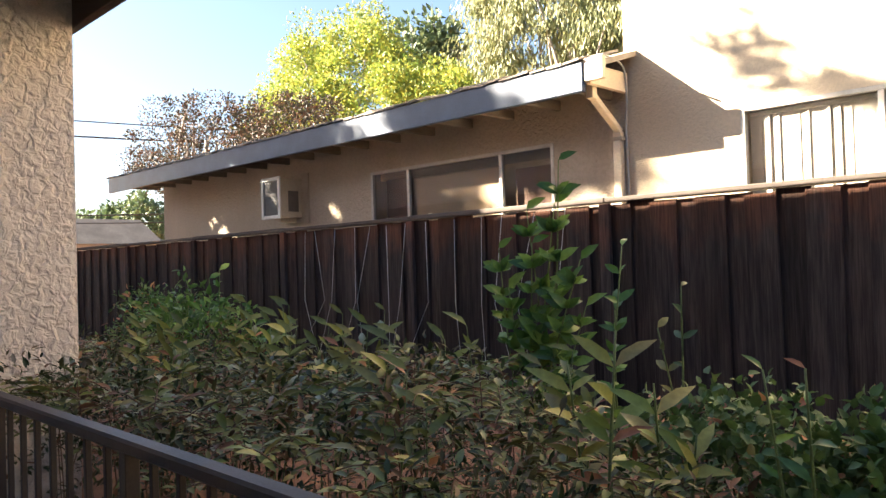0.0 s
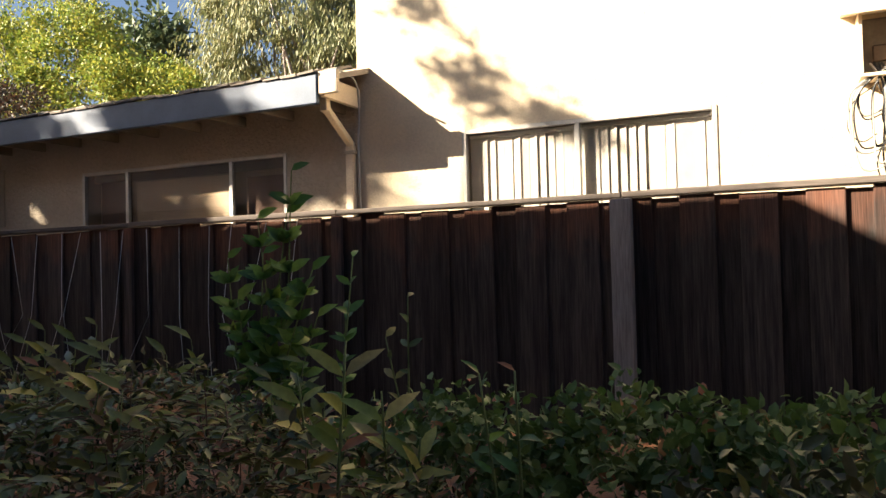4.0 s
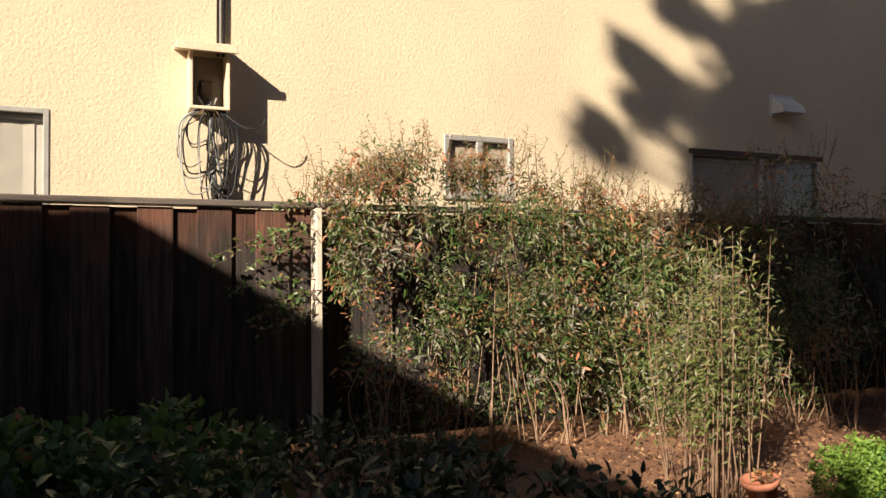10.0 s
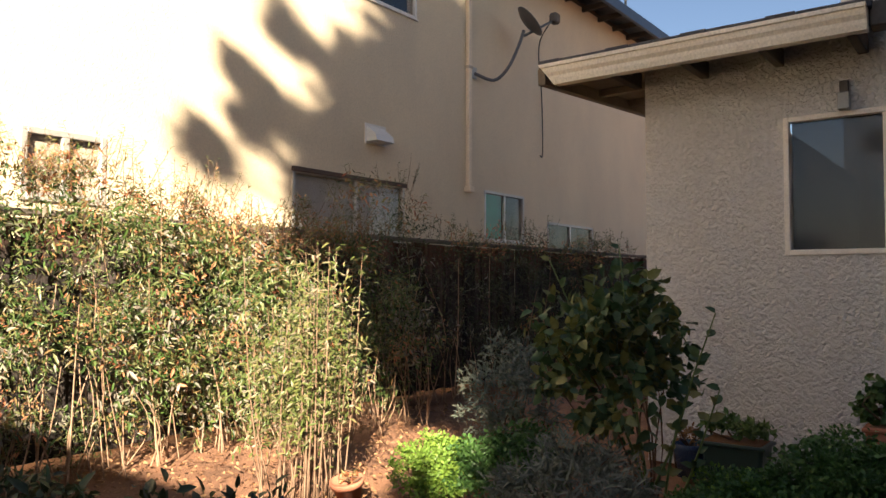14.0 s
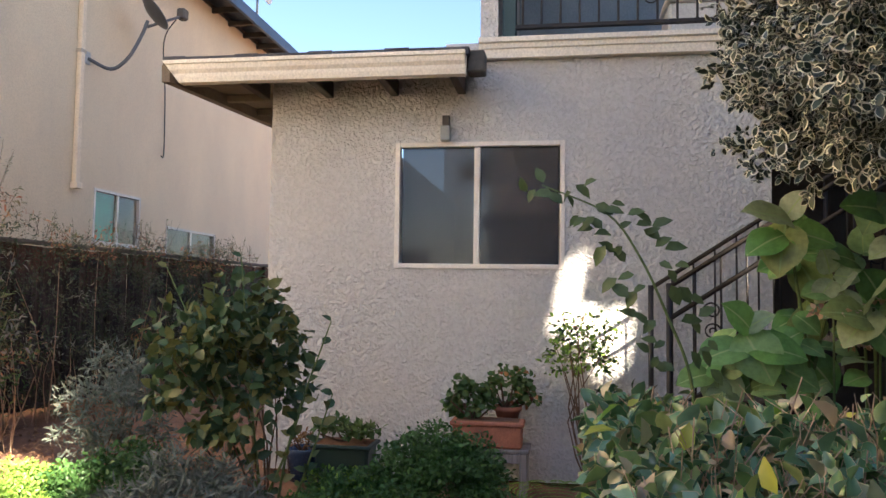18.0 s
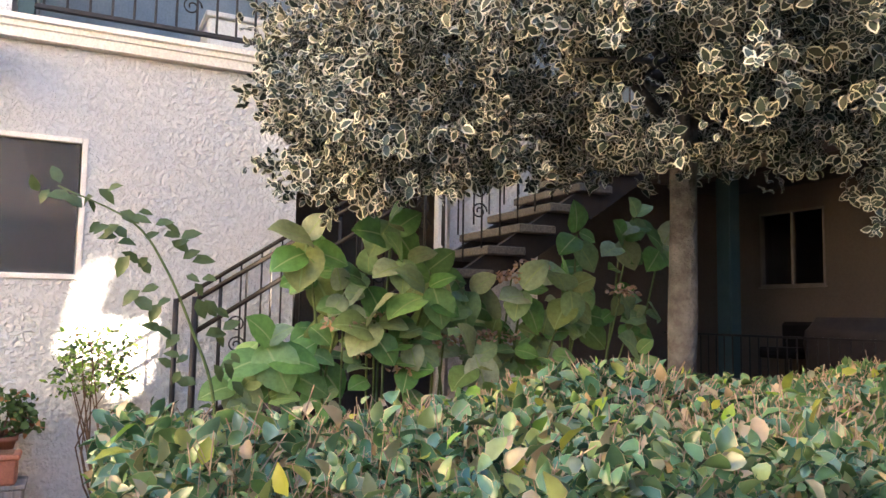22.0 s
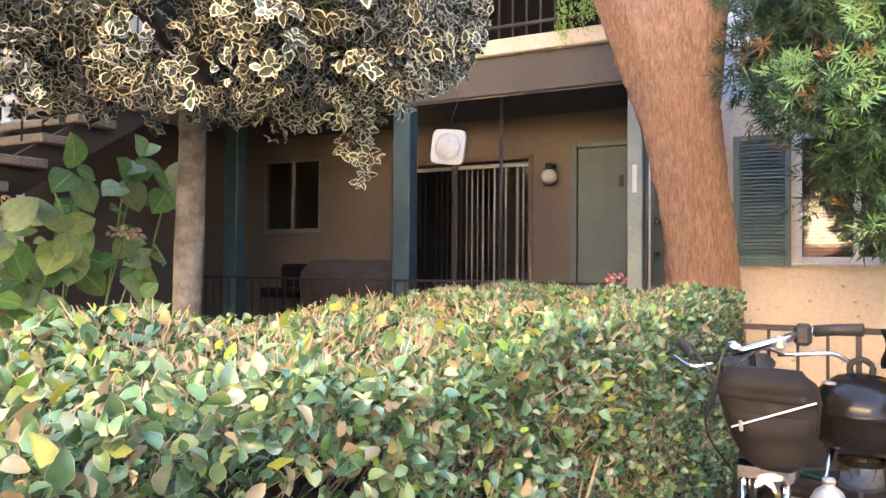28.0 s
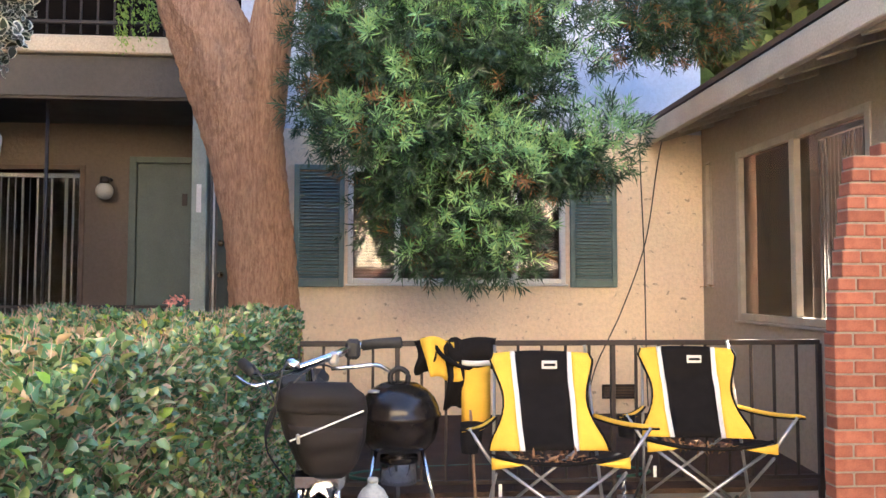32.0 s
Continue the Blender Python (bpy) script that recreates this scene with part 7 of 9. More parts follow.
# added out of view to take the sun off the low wall's base
shade_tree("street_tree", "unseen slender tree added to shade the low house wall", -16.8, 13.0, [(1.2, 6.5, 0.9, 0.28, 34), (-0.1, 7.35, 0.9, 0.28, 30), (-1.3, 8.2, 0.9, 0.3, 36), (-2.5, 9.0, 0.6, 0.26, 16)], 36, 0.24, clump=0.3, stem=0.12)


def far_tree(name, label, base, crowns, material, n_leaf, size, drop=0.0, flat=0.8, clump=0.9, trunk=0.3):
    t = thing(name, base, label, "tree")
    P, O, tips = [], [], []
    for c, r, k in crowns:
        p, o, cc = clumps(k, n_leaf, c, r, clump, 0.5, -0.8, flat)
        P.append(p)
        O.append(o)
        tips.append(cc[:10])
    P, O = np.concatenate(P), np.concatenate(O)
    D, N = facing(O, 0.5, 0.5)
    if drop:
        D = unit(D * 0.4 + np.array((0, 0, -drop)))
    simple_leaves("crown", P, D, N, size * RNG.uniform(0.6, 1.3, len(P)), size * (0.25 if drop else 0.55), material, t)
    top = max(c[2] for c, _, _ in crowns)
    tube("trunk", [base, (base[0], base[1], top * 0.5), (base[0] + 0.3, base[1], top)], [trunk, trunk * 0.8, trunk * 0.3], M["grey_bark"], t, 8)
    tubes("limbs", branch_set((base[0], base[1], top * 0.45), np.concatenate(tips), trunk * 0.35, 0.03, 0.4), M["grey_bark"], t, 5)


far_tree("yellow_tree", "broad round tree with sunlit yellow-green leaves", (-30.5, 24, 0), [((-31.3, 24, 9.4), (6.0, 3, 4.7), 135), ((-24.5, 24, 8.0), (3.4, 2.5, 3.0), 55), ((-35.5, 24, 7.6), (3.2, 2.5, 3.2), 45)], M["f_yellow"], 330, 0.19, clump=1.05)
far_tree("dark_conifer", "dark conifer top behind the yellow tree", (-33, 32, 0), [((-33.5, 32, 13.9), (3.4, 2, 2.2), 60)], M["f_far"], 50, 0.5)
far_tree("autumn_tree", "half-bare tree with brown leaves, darkened as if backlit", (-34, 18, 0), [((-33, 18, 7.0), (4.6, 2.6, 2.6), 70), ((-27, 18, 6.6), (3.8, 2, 2.0), 56), ((-38, 18, 7.6), (2.8, 2, 2.6), 40)], M["f_autumn"], 150, 0.15, clump=0.7)
far_tree("drooping_tree", "pale drooping tree beyond the low roof", (-16, 24, 0), [((-17.6, 24, 10.5), (3.6, 2.4, 4), 140), ((-13.5, 24, 9.5), (2.2, 2, 2.8), 60)], M["f_willow"], 170, 0.26, 0.9)
far_tree("far_tree", "distant leafy tree at the end of the street", (-73, 31, 0), [((-73, 31.5, 6.4), (4.6, 3, 2.4), 60), ((-76, 27, 5.2), (4, 3, 1.9), 50)], M["f_far"], 40, 0.6)
far_tree("back_tree", "red-tinged leafy tree behind the apartment roof", (-6.5, -17, 0), [((-6.5, -17, 8.5), (3.2, 2.5, 3.2), 110)], M["f_far"], 80, 0.16)
far_tree("back_tree", "red-tinged leafy tree behind the apartment roof", (-8.5, -15, 0), [((-8.3, -15, 7.6), (2.2, 2.0, 2.4), 60)], M["f_red"], 60, 0.14)

# ---- things, space by space ----
def sheet(name, fn, nu, nv, material, parent, thick=0.006, label=""):
    """A cloth panel from a function of two parameters, with some thickness."""
    V = [Vector(fn(i / nu, j / nv)) for j in range(nv + 1) for i in range(nu + 1)]
    F = [(j * (nu + 1) + i, j * (nu + 1) + i + 1, (j + 1) * (nu + 1) + i + 1, (j + 1) * (nu + 1) + i) for j in range(nv) for i in range(nu)]
    ob = place(name, mesh_of(name, V, F, material, True), parent, label)
    m = ob.modifiers.new("cloth", "SOLIDIFY")
    m.thickness = thick
    return ob


def lathe(name, prof, centre, material, parent=None, sides=28, label="", tilt=None):
    """A turned body: (radius, height) pairs about a vertical axis."""
    V, F = [], []
    for r, z in prof:
        for k in range(sides):
            a = 2 * math.pi * k / sides
            p = Vector((r * math.cos(a), r * math.sin(a), z))
            if tilt:
                p = tilt @ p
            V.append(Vector(centre) + p)
    for i in range(len(prof) - 1):
        for k in range(sides):
            q = (k + 1) % sides
            F.append((i * sides + k, i * sides + q, (i + 1) * sides + q, (i + 1) * sides + k))
    return place(name, mesh_of(name, V, F, material, True), parent, label)


# railing beside the path
nr = thing("railing", (-1.8, 0.66, 0), "brown painted iron railing with a flat top bar", "railing")
bm = bm_box((-4.12, 0.64, 0.925), (0.4, 0.685, 0.955), 0.006)
part("top_rail", bm, M["brown_iron"], nr)
box("bottom_rail", (-4.12, 0.652, 0.10), (0.4, 0.674, 0.125), M["brown_iron"], nr, 0.003)
for i in range(38):
    x = -4.06 + i * 0.117
    big = i % 8 == 5
    w = 0.016 if big else 0.0075
    box("post" if big else "baluster", (x - w, 0.663 - w, 0.0 if big else 0.12), (x + w, 0.663 + w, 0.93), M["brown_iron"], nr, 0.002)

# utility box and cables on the yellow wall
ub = thing("utility_box", (0.78, 7.35, 2.84), "open weathered wooden utility box with a little roof", "utility box")
tr = M["tan_trim"]
box("side_panel", (0.60, 7.2, 2.84), (0.63, 7.5, 3.36), M["beam"], ub, 0.004)
box("side_panel", (0.93, 7.2, 2.84), (0.96, 7.5, 3.36), M["beam"], ub, 0.004)
box("back_panel", (0.63, 7.46, 2.84), (0.93, 7.5, 3.36), M["dark_room"], ub, 0.003)
box("bottom_panel", (0.60, 7.2, 2.81), (0.96, 7.5, 2.84), M["beam"], ub, 0.004)
rb = bm_box((-0.27, -0.2, -0.015), (0.27, 0.2, 0.015), 0.004)
rb.transform(Matrix.Translation((0.75, 7.31, 3.40)) @ Matrix.Rotation(radians(9), 4, "X"))
part("roof_board", rb, M["beam"], ub)
rb = bm_box((-0.27, -0.012, -0.04), (0.27, 0.012, 0.04), 0.004)
rb.transform(Matrix.Translation((0.75, 7.12, 3.365)))
part("roof_edge", rb, M["beam"], ub)
box("terminal_block", (0.72, 7.42, 2.98), (0.84, 7.46, 3.12), M["brown_trim"], ub, 0.01)
cb = thing("cable_bundle", (0.82, 7.4, 2.8), "tangle of black and grey cables hanging from the box", "cable")
for i in range(26):
    x = 0.80 + RNG.normal(0, 0.05)
    low = 1.72 if i < 12 else RNG.uniform(2.05, 2.6)
    if i < 12:
        pts = [(0.76 + RNG.normal(0, 0.06), 7.35, 2.95), (x, 7.28, 2.74), (x + RNG.normal(0, 0.07), 7.33, 2.45), (x + RNG.normal(0.05, 0.05), 7.40, 2.1), (0.86 + RNG.normal(0, 0.035), 7.44, low)]
    else:
        r = RNG.uniform(0.08, 0.30) * (1 if i % 2 else -1)
        pts = [(0.80, 7.32, 2.88), (0.80 + r * 0.5, 7.24, 2.80), (0.80 + r, 7.26, 2.6 + RNG.normal(0, 0.05)), (0.80 + r * 0.8, 7.3, low), (0.82, 7.34, low + 0.05), (0.84, 7.38, 2.35)]
    tube("cable", curve_pts(pts, 6), RNG.uniform(0.005, 0.009), M["cable"] if i % 4 else M["grey_plastic"], cb, 5)
tube("loose_end", curve_pts([(0.84, 7.3, 2.86), (0.98, 7.2, 2.72), (1.12, 7.15, 2.64), (1.24, 7.15, 2.68), (1.28, 7.15, 2.76)], 6), 0.006, M["cable"], cb, 5)
tube("loop", curve_pts([(0.72, 7.3, 2.75), (0.55, 7.28, 2.62), (0.50, 7.28, 2.40), (0.60, 7.3, 2.28), (0.72, 7.32, 2.34)], 6), 0.005, M["cable"], cb, 5)
ms = thing("service_mast", (0.9, 7.44, 3.4), "bundle of dark service cables clipped up the wall", "cable")
for k, dx in enumerate((0, 0.028, 0.054)):
    tube("cable", [(0.88 + dx, 7.46, 3.38), (0.885 + dx, 7.46, 5), (0.88 + dx, 7.46, 7.3)], 0.014, M["cable"] if k != 1 else M["grey_plastic"], ms, 6)
vh = thing("vent_hood", (8.25, 7.42, 3.36), "small white metal vent hood on the wall", "vent")
bm = bmesh.new()
vs = [bm.verts.new(v) for v in ((8.05, 7.5, 3.36), (8.44, 7.5, 3.36), (8.44, 7.5, 3.60), (8.05, 7.5, 3.60), (8.05, 7.28, 3.36), (8.44, 7.28, 3.36), (8.44, 7.32, 3.46), (8.05, 7.32, 3.46))]
for f in ((0, 3, 2, 1), (4, 5, 6, 7), (7, 6, 2, 3), (0, 4, 7, 3), (1, 2, 6, 5), (0, 1, 5, 4)):
    bm.faces.new([vs[i] for i in f])
part("hood", bm, M["white"], vh)
box("flange", (8.02, 7.485, 3.33), (8.47, 7.499, 3.63), M["white"], vh, 0.002)
dp = thing("wall_downspout", (10.6, 7.45, 2.85), "cream downspout on the shaded wall", "downspout")
box("pipe", (10.54, 7.41, 2.95), (10.64, 7.49, 7.3), M["beam"], dp, 0.01)
box("outlet", (10.50, 7.36, 2.85), (10.64, 7.49, 2.95), M["beam"], dp, 0.01)
box("strap", (10.52, 7.405, 5.0), (10.66, 7.495, 5.05), M["tan_trim"], dp, 0.002)
M["dish_grey"] = plain("dish_grey", (0.10, 0.105, 0.115), 0.5)
dish = thing("satellite_dish", (11.5, 7.4, 5.2), "dark grey satellite dish on a bent wall arm", "satellite dish")
box("wall_plate", (10.72, 7.47, 4.88), (10.86, 7.5, 5.08), M["grey_plastic"], dish, 0.006)
tube("arm", curve_pts([(10.79, 7.48, 4.97), (11.15, 7.3, 4.9), (11.3, 7.1, 5.12), (11.5, 7.0, 5.55), (11.6, 6.95, 5.85)], 6), 0.03, M["dish_grey"], dish, 10)
dm = Vector((0.45, -0.60, 0.66)).to_track_quat("Z", "Y").to_matrix()
lathe("reflector", [(0.01, 0.0), (0.12, 0.012), (0.22, 0.04), (0.31, 0.085), (0.325, 0.09), (0.315, 0.105), (0.22, 0.058), (0.12, 0.028), (0.01, 0.018)], (11.68, 6.95, 5.98), M["dish_grey"], dish, 28, tilt=dm)
tube("feed_arm", [(11.6, 6.95, 5.75), (12.35, 6.75, 6.2)], 0.025, M["dish_grey"], dish, 8)
box("feed_horn", (12.28, 6.66, 6.14), (12.46, 6.82, 6.34), M["dark_room"], dish, 0.03)
tagged(tube("hanging_wire", curve_pts([(12.6, 6.95, 6.3), (13.0, 7.44, 6.0), (13.12, 7.45, 5.0), (13.15, 7.45, 3.9), (13.05, 7.45, 3.82)], 6), 0.012, M["cable"], None, 5), "loose dark wire hanging down the wall", "cable")
sd = thing("satellite_dish", (16, 6.9, 7.6), "small pale satellite dish on the roof edge", "satellite dish")
tube("mast", [(16, 6.9, 7.5), (16, 6.9, 8.1)], 0.03, M["grey_plastic"], sd, 8)
lathe("reflector", [(0.01, 0), (0.2, 0.03), (0.38, 0.1), (0.37, 0.12), (0.2, 0.05), (0.01, 0.02)], (16, 6.85, 8.2), M["white"], sd, 24, tilt=Matrix.Rotation(radians(75), 3, "X"))

tagged(tube("wall_cable", curve_pts([(-4.30, 6.80, 3.44), (-4.36, 7.30, 3.40), (-4.41, 7.44, 3.05), (-4.44, 7.46, 2.75), (-4.43, 7.46, 2.2), (-4.42, 7.46, 1.5)], 6), 0.012, M["grey_plastic"], None, 6), "thin grey cable clipped down the wall corner", "cable")
# shingle edges along the low roof
sh = thing("eave_shingles", (-10, 6.8, 3.4), "curled weathered shingles along the roof edge", "shingle", kind="structure")
SM = []
for k in range(4):
    b = bm_box((-0.105, -0.03, 0), (0.105, 0.34, 0.014 + 0.006 * k), 0.004)
    for v in b.verts:
        if v.co.y < 0:
            v.co.z += (0.0, 0.012, 0.025, 0.006)[k] * (1 if v.co.x > 0 else 0.4)
    me = bpy.data.meshes.new("shingle")
    b.to_mesh(me)
    b.free()
    me.materials.append(M["shingle"])
    SM.append(me)
for row in range(2):
    for i in range(56):
        ob = new("shingle", SM[int(RNG.integers(4))])
        ob.parent = sh
        ob.matrix_local = Matrix.Translation((-6.85 + i * 0.223 + 0.11 * row + RNG.normal(0, 0.008), -0.13 + 0.26 * row, -0.03 + 0.085 * row)) @ Matrix.Rotation(radians(17.3 + RNG.normal(0, 1)), 4, "X")
# service lines beyond the roof
for a, b, r in (((-44.3, 8, 9.6), (-33.5, 31, 8.95), 0.035), ((-44.4, 8, 8.75), (-33.8, 31, 8.3), 0.05), ((-44.5, 10, 4.45), (-38, 25, 4.75), 0.035), ((-44.5, 10, 4.1), (-38, 25, 4.2), 0.03)):
    mid = (Vector(a) + Vector(b)) / 2 - Vector((0, 0, 0.12))
    tagged(tube("power_line", curve_pts([a, mid, b], 8), r, M["cable"], None, 5), "dark overhead service line", "cable", "service lines")
fh = thing("far_house", (-56, 18, 0), "low distant house with a brown shingle roof", "house")
box("wall", (-59.5, 12.4, 0), (-52.5, 24.0, 3.4), M["tan"], fh, 0.02)
bm = bmesh.new()
vs = [bm.verts.new(v) for v in ((-52, 11.5, 3.3), (-52, 24.4, 3.3), (-60, 24.4, 3.3), (-60, 11.5, 3.3), (-56, 11.5, 5.25), (-56, 24.3, 5.25))]
for f in ((0, 1, 5, 4), (2, 3, 4, 5), (1, 2, 5), (3, 0, 4), (3, 2, 1, 0)):
    bm.faces.new([vs[i] for i in f])
part("roof", bm, surface("brown_roof", (0.13, 0.115, 0.105), (0.08, 0.07, 0.065), 0.95, 0.6, 8, 0.3), fh)
box("window", (-52.5, 22.6, 1.9), (-52.46, 23.6, 2.9), M["white"], fh, 0.02)
# strings down the fence for climbing plants
for i in range(13):
    x = -7.9 + i * 0.33 + RNG.normal(0, 0.05)
    tagged(tube("plant_string", [(x, 5.50, 1.74), (x + RNG.normal(0, 0.1), 5.46, 0.9), (x + RNG.normal(0, 0.2), 5.4, 0.2)], 0.003, M["white_cloth"], None, 4), "thin pale string tied down the fence", "string", "strings on the fence")

# pots and planters by the east wall
gp = thing("planter_box", (5.1, 1.46, 0.02), "dark green plastic planter box with succulents", "planter")
bm = bm_box((4.96, 1.27, 0.02), (5.22, 1.65, 0.27), 0.02)
for v in bm.verts:
    if v.co.z < 0.1:
        v.co.x = 5.09 + (v.co.x - 5.09) * 0.88
        v.co.y = 1.46 + (v.co.y - 1.46) * 0.93
part("tub", bm, M["dark_green"], gp)
box("rim", (4.94, 1.25, 0.255), (5.24, 1.67, 0.28), M["dark_green"], gp, 0.008)
box("soil", (4.97, 1.28, 0.262), (5.21, 1.64, 0.285), M["soil"], gp, 0.004)
bush("succulent", "rosettes of pale green succulent leaves in the planter", "plant", (5.08, 1.46, 0.36), (0.13, 0.22, 0.08), 26, 18, 0.05, 0.05, 0.026, M["f_lantana"], base=(5.08, 1.46, 0.28), low=-0.3, stems=4)
bp = thing("blue_pot", (5.05, 1.74, 0.02), "small dark blue glazed pot with dry plants", "pot")
lathe("body", [(0.0, 0.02), (0.09, 0.02), (0.115, 0.2), (0.125, 0.235), (0.115, 0.24), (0.105, 0.2), (0.0, 0.2)], (5.05, 1.75, 0), M["blue_glaze"], bp)
bush("dry_plant", "clump of dried brown stems in the blue pot", "plant", (5.05, 1.75, 0.28), (0.10, 0.11, 0.05), 14, 14, 0.04, 0.03, 0.012, M["f_rust"], base=(5.05, 1.75, 0.2), stems=4)
bn = thing("garden_bench", (5.05, 0.45, 0), "small weathered wooden plant bench", "bench")
for k in range(3):
    box("slat", (4.92 + k * 0.095, 0.2, 0.285), (5.005 + k * 0.095, 0.74, 0.31), M["post"], bn, 0.004)
for x in (4.94, 5.16):
    for y in (0.24, 0.66):
        box("leg", (x - 0.02, y - 0.025, 0), (x + 0.025, y + 0.025, 0.283), M["post"], bn, 0.004)
box("apron", (4.925, 0.24, 0.22), (4.945, 0.68, 0.28), M["post"], bn, 0.003)
for y0, y1, x in ((0.25, 0.70, 5.0),):
    tp_ = thing("terracotta_trough", (x, (y0 + y1) / 2, 0.31), "rectangular terracotta plant trough on the bench", "planter", "terracotta troughs")
    zb = 0.312 if x < 5.1 else 0.35
    bm = bm_box((x - 0.085, y0, zb), (x + 0.085, y1, zb + 0.15), 0.012)
    part("trough", bm, M["terracotta"], tp_)
    box("rim", (x - 0.1, y0 - 0.015, zb + 0.14), (x + 0.1, y1 + 0.015, zb + 0.17), M["terracotta"], tp_, 0.008)
    box("soil", (x - 0.075, y0 + 0.02, zb + 0.15), (x + 0.075, y1 - 0.02, zb + 0.176), M["soil"], tp_, 0.003)
box("riser", (5.11, 0.28, 0.312), (5.27, 0.6, 0.43), M["post"], bn, 0.004)
bush("geranium", "straggly geranium with pale green leaves", "plant", (5.0, 0.60, 0.60), (0.12, 0.14, 0.14), 22, 20, 0.06, 0.045, 0.04, M["f_lantana"], base=(5.0, 0.56, 0.47), stems=8, stem_mat="twig")
bush("geranium", "straggly geranium with reddish stems and few leaves", "plant", (5.15, 0.36, 0.66), (0.13, 0.18, 0.14), 26, 16, 0.06, 0.045, 0.04, M["f_lantana"], base=(5.18, 0.38, 0.52), stems=10, stem_mat="twig", second=M["f_red"], share=0.1)
sp = thing("terracotta_pot", (5.18, 0.34, 0.432), "small round terracotta pot", "pot")
lathe("body", [(0.0, 0), (0.06, 0), (0.085, 0.09), (0.095, 0.09), (0.097, 0.12), (0.085, 0.12), (0.075, 0.1), (0.0, 0.1)], (5.18, 0.36, 0.432), M["terracotta"], sp)
tp2 = thing("terracotta_pot", (3.22, 3.10, 0.0), "leaning terracotta pot with red withered leaves in it", "pot")
tm = Matrix.Rotation(radians(-12), 3, "Y")
lathe("body", [(0.0, 0.014), (0.058, 0.014), (0.088, 0.136), (0.099, 0.136), (0.102, 0.17), (0.092, 0.17), (0.082, 0.136), (0.0, 0.136)], (3.22, 3.10, 0.0), M["terracotta"], tp2, tilt=tm)
bush("withered_plant", "withered red leaves in the leaning pot", "plant", (3.235, 3.10, 0.165), (0.06, 0.06, 0.02), 8, 10, 0.03, 0.035, 0.014, M["f_red"], base=(3.22, 3.10, 0.138), stems=4)
lit = thing("leaf_litter", (3.6, 3.6, 0), "fallen dry leaves and grit on the bare soil", "leaf litter", kind="stuff")
n = 2600
x, y = RNG.uniform(2.2, 6.5, n), RNG.uniform(2.6, 5.4, n)
q = np.stack([x, y, np.full(n, 0.012) + RNG.random(n) * 0.02], 1)
leaf_blades("dry_leaves", q, RNG.normal(0, 1, (n, 3)) * (1, 1, 0.25), jitter(np.tile(UP, (n, 1)), 0.4), RNG.uniform(0.02, 0.06, n), RNG.uniform(0.012, 0.03, n), M["dead_leaf"], lit)["kind"] = "stuff"

# porch furniture
prl = thing("porch_railing", (4.5, -6.5, PF), "low black iron railing along the porch", "railing")
for z in (PF + 0.10, PF + 0.58):
    box("rail", (1.7, -6.53, z), (7.2, -6.505, z + 0.025), M["iron"], prl, 0.003)
for i in range(46):
    x = 1.76 + i * 0.118
    box("baluster", (x, -6.524, PF), (x + 0.013, -6.511, PF + 0.58), M["iron"], prl, 0.002)
sf = thing("covered_sofa", (4.9, -7.15, PF), "porch sofa under a dark brown cloth cover", "sofa")
bm = bm_box((4.3, -7.5, PF), (5.55, -6.8, 1.34), 0.14)
bmesh.ops.subdivide_edges(bm, edges=bm.edges[:], cuts=3, use_grid_fill=True)
for v in bm.verts:
    v.co += Vector((noise.noise(v.co * 4), noise.noise(v.co * 4 + Vector((3, 1, 2))), 0.6 * noise.noise(v.co * 3))) * 0.035
part("cover", bm, surface("dark_cover", (0.055, 0.042, 0.034), (0.035, 0.028, 0.024), 0.9, 5, 150, 0.3), sf, smooth=True)
box("foot", (4.36, -7.44, PF), (4.42, -7.38, PF + 0.04), M["iron"], sf)
ch = thing("porch_chair", (5.9, -7.0, PF), "black cushioned porch chair", "chair")
box("cushion", (5.68, -7.25, PF + 0.35), (6.12, -6.85, PF + 0.47), M["black_cloth"], ch, 0.04)
bm = bm_box((5.68, -7.34, PF + 0.4), (6.12, -7.24, 1.27), 0.04)
for v in bm.verts:
    if v.co.z > 1.2:
        v.co.z += 0.05 * abs(v.co.x - 5.9) / 0.22 - 0.02
part("back_cushion", bm, M["black_cloth"], ch)
for x in (5.7, 6.1):
    for y in (-7.3, -6.9):
        tube("leg", [(x, y, PF), (x, y, PF + 0.36)], 0.014, M["iron"], ch, 6)
hp = thing("porch_sign", (3.32, -6.35, 2.25), "white rounded square panel with a greyed round centre", "sign")
bm = bmesh.new()
rim = [(3.325 + 0.175 * math.copysign(abs(math.cos(a)) ** 0.35, math.cos(a)), 2.415 + 0.165 * math.copysign(abs(math.sin(a)) ** 0.35, math.sin(a))) for a in (2 * math.pi * k / 48 for k in range(48))]
rows = [[bm.verts.new((x, y, z)) for x, z in rim] for y in (-6.37, -6.335)]
bm.faces.new(rows[0])
bm.faces.new(rows[1][::-1])
for k in range(48):
    bm.faces.new((rows[0][k], rows[1][k], rows[1][(k + 1) % 48], rows[0][(k + 1) % 48]))
bmesh.ops.recalc_face_normals(bm, faces=bm.faces)
bm.transform(Matrix.Translation((3.325, 0, 2.415)) @ Matrix.Rotation(radians(-7), 4, "Y") @ Matrix.Translation((-3.325, 0, -2.415)))
part("panel", bm, M["translucent_panel"], hp)
lathe("lens", [(0.001, 0.0), (0.128, 0.0), (0.126, 0.008), (0.001, 0.012)], (3.325, -6.334, 2.415), M["translucent_panel"], hp, 32, tilt=Matrix.Rotation(radians(-90), 4, "X"))
